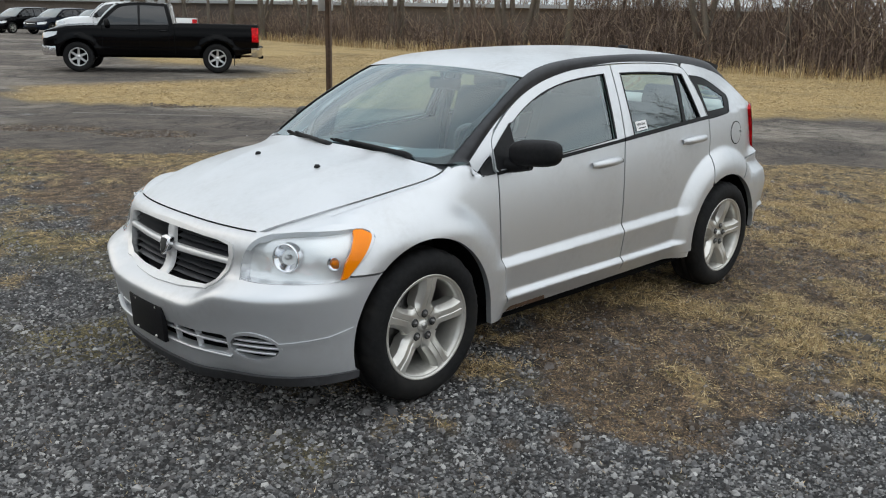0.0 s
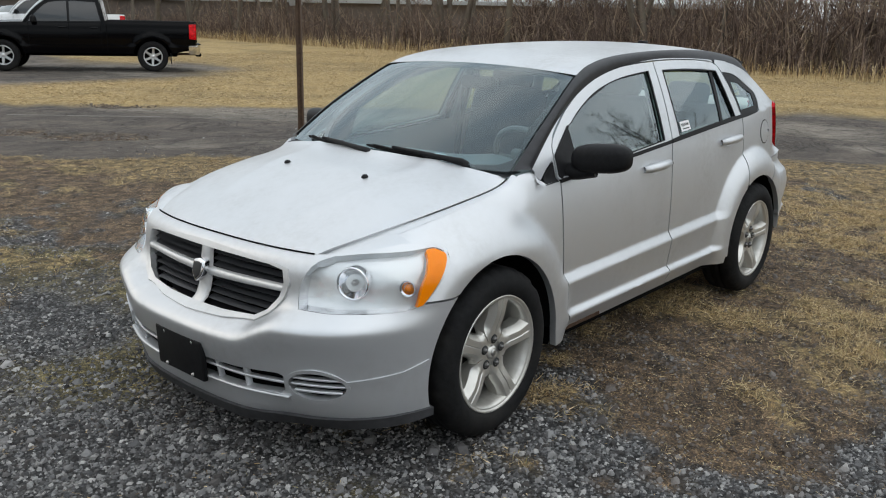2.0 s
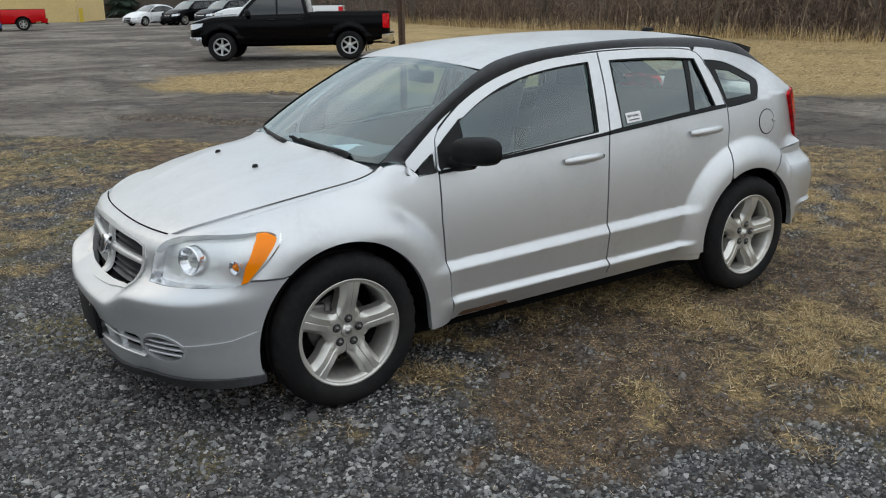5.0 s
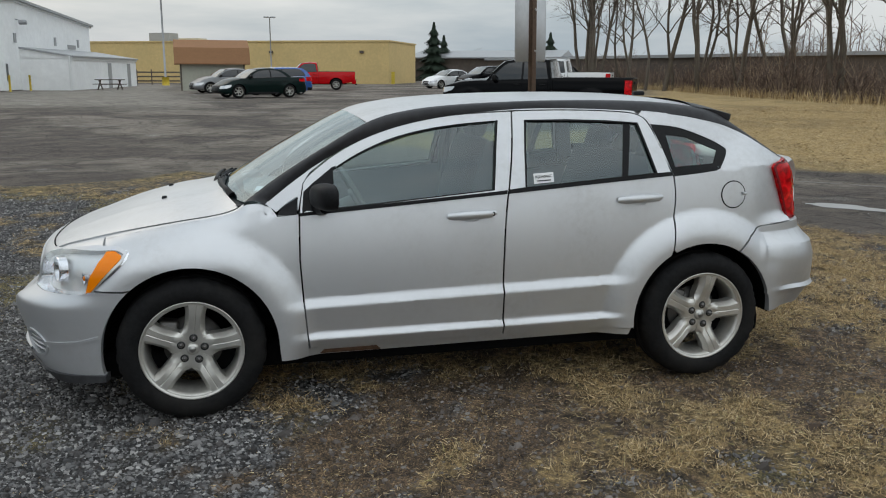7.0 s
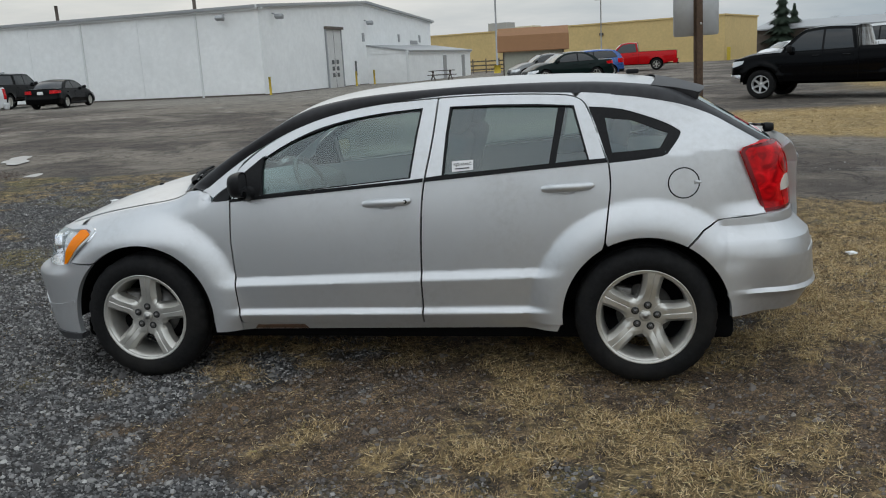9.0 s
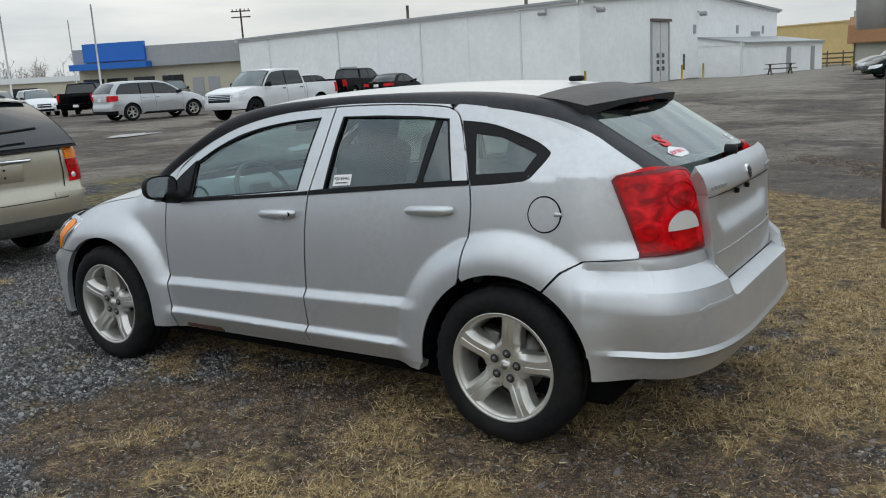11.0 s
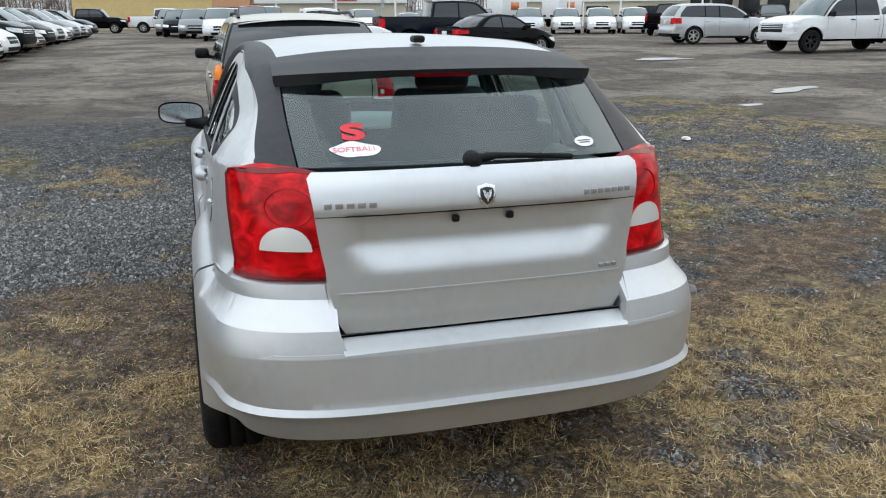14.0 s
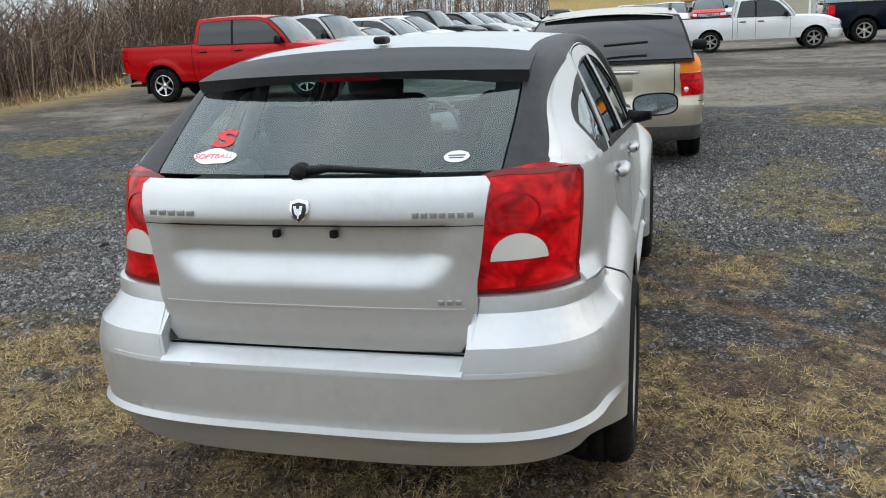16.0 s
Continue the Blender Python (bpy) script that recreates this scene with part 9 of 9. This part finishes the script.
def puddle(x, y, length, width, turn, seed):
    g = np.random.default_rng(seed)
    ph = g.uniform(0, 6.28, 4)
    pts = []
    for a in np.linspace(0, 2 * math.pi, 49)[:-1]:
        k = 1 + 0.22 * math.sin(2 * a + ph[0]) + 0.14 * math.sin(3 * a + ph[1]) + 0.09 * math.sin(5 * a + ph[2]) + 0.05 * math.sin(9 * a + ph[3])
        u, v = length / 2 * k * math.cos(a), width / 2 * k * math.sin(a)
        c, s = math.cos(radians(turn)), math.sin(radians(turn))
        pts.append((x + u * c - v * s, y + u * s + v * c))
    z = max(ground_z(*p) for p in pts) + (-0.020 if max(abs(x), abs(y)) < 13 else 0.004)
    tagged(part("puddle", prism(pts, 0.003, lambda u, v, w: (u, v, z + w)), WATER, None, smooth=False), "shallow puddle on worn asphalt, painted pale for the sky's reflection", "puddle", "puddles")


for k, (x, y, ln, wd, tn) in enumerate(((10.5, -7.6, 1.5, 0.7, -70), (8.7, -8.0, 1.9, 0.5, -75), (21.1, -14.2, 2.6, 1.0, -70), (11.2, -11.6, 1.8, 0.6, -60), (-6.3, -4.15, 1.1, 0.35, -45))):
    puddle(x, y, ln, wd, tn, 300 + k)
# ---- bare trees, brush, far woods ----
BARK = speckled("bare_bark", (0.125, 0.10, 0.078), 0.35, 30, 0.95, 0.5, 0.02, second=(0.16, 0.15, 0.10), amount=0.4)
TWIG = speckled("bare_twig", (0.085, 0.062, 0.046), 0.3, 10, 0.95, 0.0)
BRUSH = material("brown_brush", (0.1, 0.07, 0.05), 0.95)
_n = Nodes(BRUSH)
_g = _n.t.nodes.new("ShaderNodeNewGeometry")
_n.color(_n.ramp(_g.outputs["Random Per Island"], [(0.0, (0.050, 0.032, 0.025)), (0.45, (0.125, 0.086, 0.066)), (0.8, (0.22, 0.160, 0.122)), (1.0, (0.38, 0.29, 0.20))]))
NEEDLE = material("spruce_needles", (0.02, 0.035, 0.02), 0.9)


def sticks(segments):
    """Three-sided tapered sticks from rows of x0 y0 z0 x1 y1 z1 r0 r1."""
    S = np.asarray(segments, float)
    a, b, r0, r1 = S[:, 0:3], S[:, 3:6], S[:, 6], S[:, 7]
    d = b - a
    d /= np.linalg.norm(d, axis=1, keepdims=True) + 1e-9
    ref = np.where(np.abs(d[:, 2:3]) < 0.9, np.array([[0, 0, 1.0]]), np.array([[1.0, 0, 0]]))
    u = np.cross(d, ref)
    u /= np.linalg.norm(u, axis=1, keepdims=True)
    w = np.cross(d, u)
    V = []
    for p, r in ((a, r0), (b, r1)):
        for k in range(3):
            t = 2 * np.pi * k / 3
            V.append(p + (u * np.cos(t) + w * np.sin(t)) * r[:, None])
    V = np.stack(V, 1).reshape(-1, 3)
    k = 6 * np.arange(len(S))[:, None]
    F = np.concatenate([k + np.array([0, 1, 4, 3]), k + np.array([1, 2, 5, 4]), k + np.array([2, 0, 3, 5])])
    return V, F


def limb(rng, p, d, length, r, level, out):
    """A wandering limb; it sheds side limbs, and ends in fine twigs."""
    steps = (8, 6, 4, 2)[min(level, 3)]
    q, d = np.array(p, float), np.array(d, float)
    r_end = max(0.006, r * 0.22)
    for s in range(steps):
        d = d + rng.normal(0, 0.10 + 0.03 * level, 3) + np.array([0, 0, 0.05 + 0.02 * level])
        d /= np.linalg.norm(d)
        nq = q + d * length / steps
        r0, r1 = r + (r_end - r) * s / steps, r + (r_end - r) * (s + 1) / steps
        out[0 if level < 2 else 1].append((*q, *nq, r0, r1))
        q = nq
        if level < 3 and s >= (2 if level == 0 else 1 if level == 1 else 0):
            for _ in range((2, 2, 1)[level]):
                ang, tilt = rng.uniform(0, 2 * np.pi), rng.uniform(0.45, 1.0)
                side_v = np.cross(d, [math.cos(ang), math.sin(ang), 0.2])
                side_v /= np.linalg.norm(side_v) + 1e-9
                left = 1 - 0.6 * s / steps
                limb(rng, q, d * math.cos(tilt) + side_v * math.sin(tilt), length * left * rng.uniform(0.32, 0.55), max(0.007, r1 * 0.5), level + 1, out)


def tree_meshes(seed, height, radius, stems=1, lean=0.05):
    """Trunk and crown of a leafless tree that forks low into upright leaders."""
    rng = np.random.default_rng(seed)
    out = [[], []]
    for k in range(stems):
        az = 2 * np.pi * k / stems + rng.uniform(0, 1)
        d = np.array([math.cos(az) * (0.14 if stems > 1 else lean), math.sin(az) * (0.14 if stems > 1 else lean), 1.0])
        p = np.array([math.cos(az), math.sin(az), 0]) * (0.22 if stems > 1 else 0) + np.array([0, 0, -0.2])
        limb(rng, p, d / np.linalg.norm(d), height * rng.uniform(0.85, 1.05), radius * (1 if stems == 1 else rng.uniform(0.6, 0.9)), 0, out)
    made = []
    for nm, segs in (("trunk", out[0]), ("crown", out[1])):
        V, F = sticks(segs)
        me = bpy.data.meshes.new(nm)
        me.from_pydata(V.tolist(), [], F.tolist())
        made.append(me)
    return made


def bare_tree(meshes, m, label, group="bare trees"):
    t = thing("bare_tree", label, "tree", group, at=m)
    for me, mat in zip(meshes, (BARK, TWIG)):
        part_of(me.name.split(".")[0], me, [] if me.materials else mat, t)
    return t


KINDS = [tree_meshes(31, 14, 0.24, 2), tree_meshes(32, 12, 0.17), tree_meshes(33, 15, 0.27, 3), tree_meshes(34, 10, 0.14), tree_meshes(35, 13, 0.20, 1, 0.14)]
rng = np.random.default_rng(5)
spots = [(-28, -62.7, 2), (-28, -53, 1), (-28.5, -46.6, 0), (-28, -41.2, 4), (-28.5, -33, 2), (-28, -28, 0), (-28.5, -25, 2), (-26.6, -19.8, 0), (-31.5, -25.8, 1), (-27.5, -13.4, 3), (-28, -14.4, 1), (-30, -60, 4), (-31, -64, 1), (-30, -49, 3), (-31, -37, 3), (-32, -30, 4), (-33, -21, 1), (-32, -16, 4), (-30.5, -10, 2), (-31, -5, 3), (-30, 1, 1), (-33, -43, 0), (-29, -57, 3), (-27.3, -23.0, 4), (-34, -12, 0), (-29.5, -66.5, 0), (-30.5, -70, 2)]
spots += [(rng.uniform(-35, -27.5), rng.uniform(-52, -6), int(rng.choice((1, 3, 4)))) for _ in range(16)]
for x, y, k in spots:
    sc = rng.uniform(0.85, 1.15)
    bare_tree(KINDS[k], pose(x, y, ground_z(x, y), 0, 0, rng.uniform(0, 360)) @ Matrix.Scale(sc, 4), "tall leafless tree at the edge of brown brush")
for x, y, k in ((-38, -112, 2), (-33, -118, 4), (-27, -120, 1), (-22, -118, 2)):
    bare_tree(KINDS[k], pose(x, y, 0.3, 0, 0, rng.uniform(0, 360)) @ Matrix.Scale(0.34, 4), "far leafless tree beside dark spruces", "far trees")


for x, y, k, sc in ((1.0, 21.0, 2, 0.9), (-23.5, 12.3, 2, 0.68), (-9.0, 24.0, 0, 0.8), (13.0, 25.0, 4, 0.9)):
    bare_tree(KINDS[k], pose(x, y, ground_z(x, y), 0, 0, 40 * k) @ Matrix.Scale(sc, 4), "leafless tree mirrored in the hatchback's side windows", "trees behind the walk")


def spruce(x, y, h, seed):
    t = thing("spruce_tree", "far dark green spruce tree", "tree", "spruces")
    g = np.random.default_rng(seed)
    z0 = ground_z(x, y)
    part("trunk", tube([(x, y, z0), (x, y, z0 + h)], [0.22, 0.03], 6), BARK, t)
    V, F = [], []
    for k in range(2600):
        v = g.uniform(0.02, 1.0) ** 0.9
        z = z0 + 0.6 + (h - 0.5) * v
        rr = (1 - v) ** 0.85 * h * 0.42 * (0.75 + 0.25 * math.sin(v * 40)) * g.uniform(0.55, 1.15) + 0.08
        a = g.uniform(0, 2 * np.pi)
        c, s = math.cos(a), math.sin(a)
        w = 0.35 + 0.55 * (1 - v)
        i = len(V)
        V += [(x + c * rr * 0.35 - s * w * 0.4, y + s * rr * 0.35 + c * w * 0.4, z + 0.15), (x + c * rr * 0.35 + s * w * 0.4, y + s * rr * 0.35 - c * w * 0.4, z + 0.12), (x + c * rr, y + s * rr, z - 0.25 * rr)]
        F.append((i, i + 1, i + 2))
    me = bpy.data.meshes.new("crown")
    me.from_pydata(V, [], F)
    part_of("crown", me, NEEDLE, t)


spruce(-25.0, -110.0, 7.6, 1)
spruce(-27.0, -112.5, 6.0, 4)
spruce(-38.0, -107.0, 7.0, 2)
spruce(-41.2, -108.5, 6.4, 3)


def thicket(name, strip, count, height, label, seed, r=0.010, ragged=0.5):
    """Brush: shrubs of arching stems that fan from one root, with many fine twigs; strip(u, v) gives places."""
    g = np.random.default_rng(seed)
    segs = []
    for k in range(count):
        x0, y0 = strip(g.random(), g.random())
        z = ground_z(x0, y0)
        size = height * max(0.35, 0.75 + 0.55 * fbm(x0, y0, 0.16, seed, 3)) * g.uniform(0.55, 1.0 + ragged * 0.6)
        for _ in range(int(g.integers(3, 6))):
            h = size * g.uniform(0.55, 1.05)
            p0 = np.array([x0 + g.normal(0, 0.12), y0 + g.normal(0, 0.12), z - 0.1])
            lx, ly = g.normal(0, 0.26, 2) * h
            rr = r * g.uniform(0.6, 1.6)
            p1 = p0 + np.array([lx, ly, h])
            m = p0 + np.array([lx * 0.32, ly * 0.32, h * 0.58])
            segs.append((*p0, *m, rr, rr * 0.75))
            segs.append((*m, *p1, rr * 0.75, rr * 0.25))
            for _ in range(6):
                t = g.uniform(0.12, 0.95)
                q = p0 + (m - p0) * t / 0.58 if t < 0.58 else m + (p1 - m) * (t - 0.58) / 0.42
                a, ll = g.uniform(0, 2 * np.pi), h * g.uniform(0.12, 0.34)
                e = q + np.array([math.cos(a) * ll * 0.8, math.sin(a) * ll * 0.8, ll * g.uniform(0.1, 0.9)])
                segs.append((*q, *e, rr * 0.5, rr * 0.2))
    V, F = sticks(segs)
    scatter_mesh(name, V, F, BRUSH, label, "brush")


thicket("brush_thicket", lambda u, v: (-26.0 - 9.0 * v ** 1.4 - 5.0 * sstep(-30, -60, -75 + 95 * u), -75 + 95 * u), 1500, 2.7, "dense leafless brown brush along the field", 41, 0.018)
thicket("brush_thicket", lambda u, v: (8 + 62 * u ** 1.5, 15.5 + 7 * v ** 1.3 + 0.14 * 62 * u ** 1.5), 1700, 4.9, "dense leafless brown brush beyond the parked row", 42, 0.022)

thicket("brush_thicket", lambda u, v: (-27.5 - 7.0 * v, -22 + 34 * u), 900, 4.2, "tall dense leafless brown brush beside the field", 43, 0.019)


def far_woods(name, a, b, depth, count, height, label, seed):
    g = np.random.default_rng(seed)
    A, B = np.array(a), np.array(b)
    n = np.array([-(B - A)[1], (B - A)[0]])
    n = n / np.linalg.norm(n)
    segs = []
    for k in range(count):
        p = A + (B - A) * g.random() + n * depth * g.random()
        h = height * g.uniform(0.55, 1.15)
        base = np.array([p[0], p[1], -0.2])
        topp = base + np.array([*g.normal(0, 0.04 * h, 2), h])
        r = 0.012 * h
        segs.append((*base, *topp, r, r * 0.3))
        for _ in range(8):
            t = g.uniform(0.25, 0.97)
            q = base + (topp - base) * t
            a_, ll = g.uniform(0, 2 * np.pi), h * g.uniform(0.10, 0.28)
            e = q + np.array([math.cos(a_) * ll * 0.65, math.sin(a_) * ll * 0.65, ll * g.uniform(0.3, 1.0)])
            segs.append((*q, *e, r * 0.45, r * 0.2))
            for _ in range(2):
                tt = g.uniform(0.3, 1.0)
                q2 = q + (e - q) * tt
                e2 = q2 + g.normal(0, 0.35 * ll, 3) + np.array([0, 0, 0.25 * ll])
                segs.append((*q2, *e2, r * 0.28, r * 0.14))
    V, F = sticks(segs)
    scatter_mesh(name, V, F, BRUSH, label, "woods")


far_woods("far_woods", (150, 60), (135, -75), 30, 1000, 8.5, "far line of grey brown leafless woods", 51)
far_woods("far_woods", (75, 38), (150, 60), 20, 420, 8.0, "far line of grey brown leafless woods", 52)
far_woods("far_woods", (135, -75), (60, -130), -20, 320, 6.0, "far line of grey brown leafless woods", 53)
far_woods("far_woods", (-70, 10), (-75, -90), 20, 260, 7.5, "far line of grey brown leafless woods", 54)


def tall_dry_grass():
    g = np.random.default_rng(77)
    spots = []
    for _ in range(1500):
        y = g.uniform(-70, 5)
        x = -24.6 - 4.5 * sstep(-30, -55, y) - g.random() ** 1.5 * 2.2
        spots.append((x, y, ground_z(x, y)))
    for _ in range(700):
        x = g.uniform(9, 40)
        y = 14.6 + 0.14 * (x - 8) + g.random() * 1.5
        spots.append((x, y, ground_z(x, y)))
    blades("tall_dry_grass", spots[:1500], 7, 0.62, 0.22, "tall dead grass along the brush", "grass", 78, 0.006, 0.6)
    blades("matted_dry_grass", spots[1500:], 9, 0.50, 0.30, "pale dead grass fallen over beside the brush", "grass", 80, 0.008, 1.1)
    n = 260000
    x, y = g.uniform(-24, 2, n), g.uniform(-26, 0, n)
    a, f, *_r, z = cover_at(x, y)
    c = np.nonzero(f > g.uniform(0.3, 0.7, n))[0][:110000]
    mat_of_straw("field_grass", x[c], y[c], z[c], 0.10, 0.6, 0.0035, "mown dead grass of the field", "grass", 79)


tall_dry_grass()
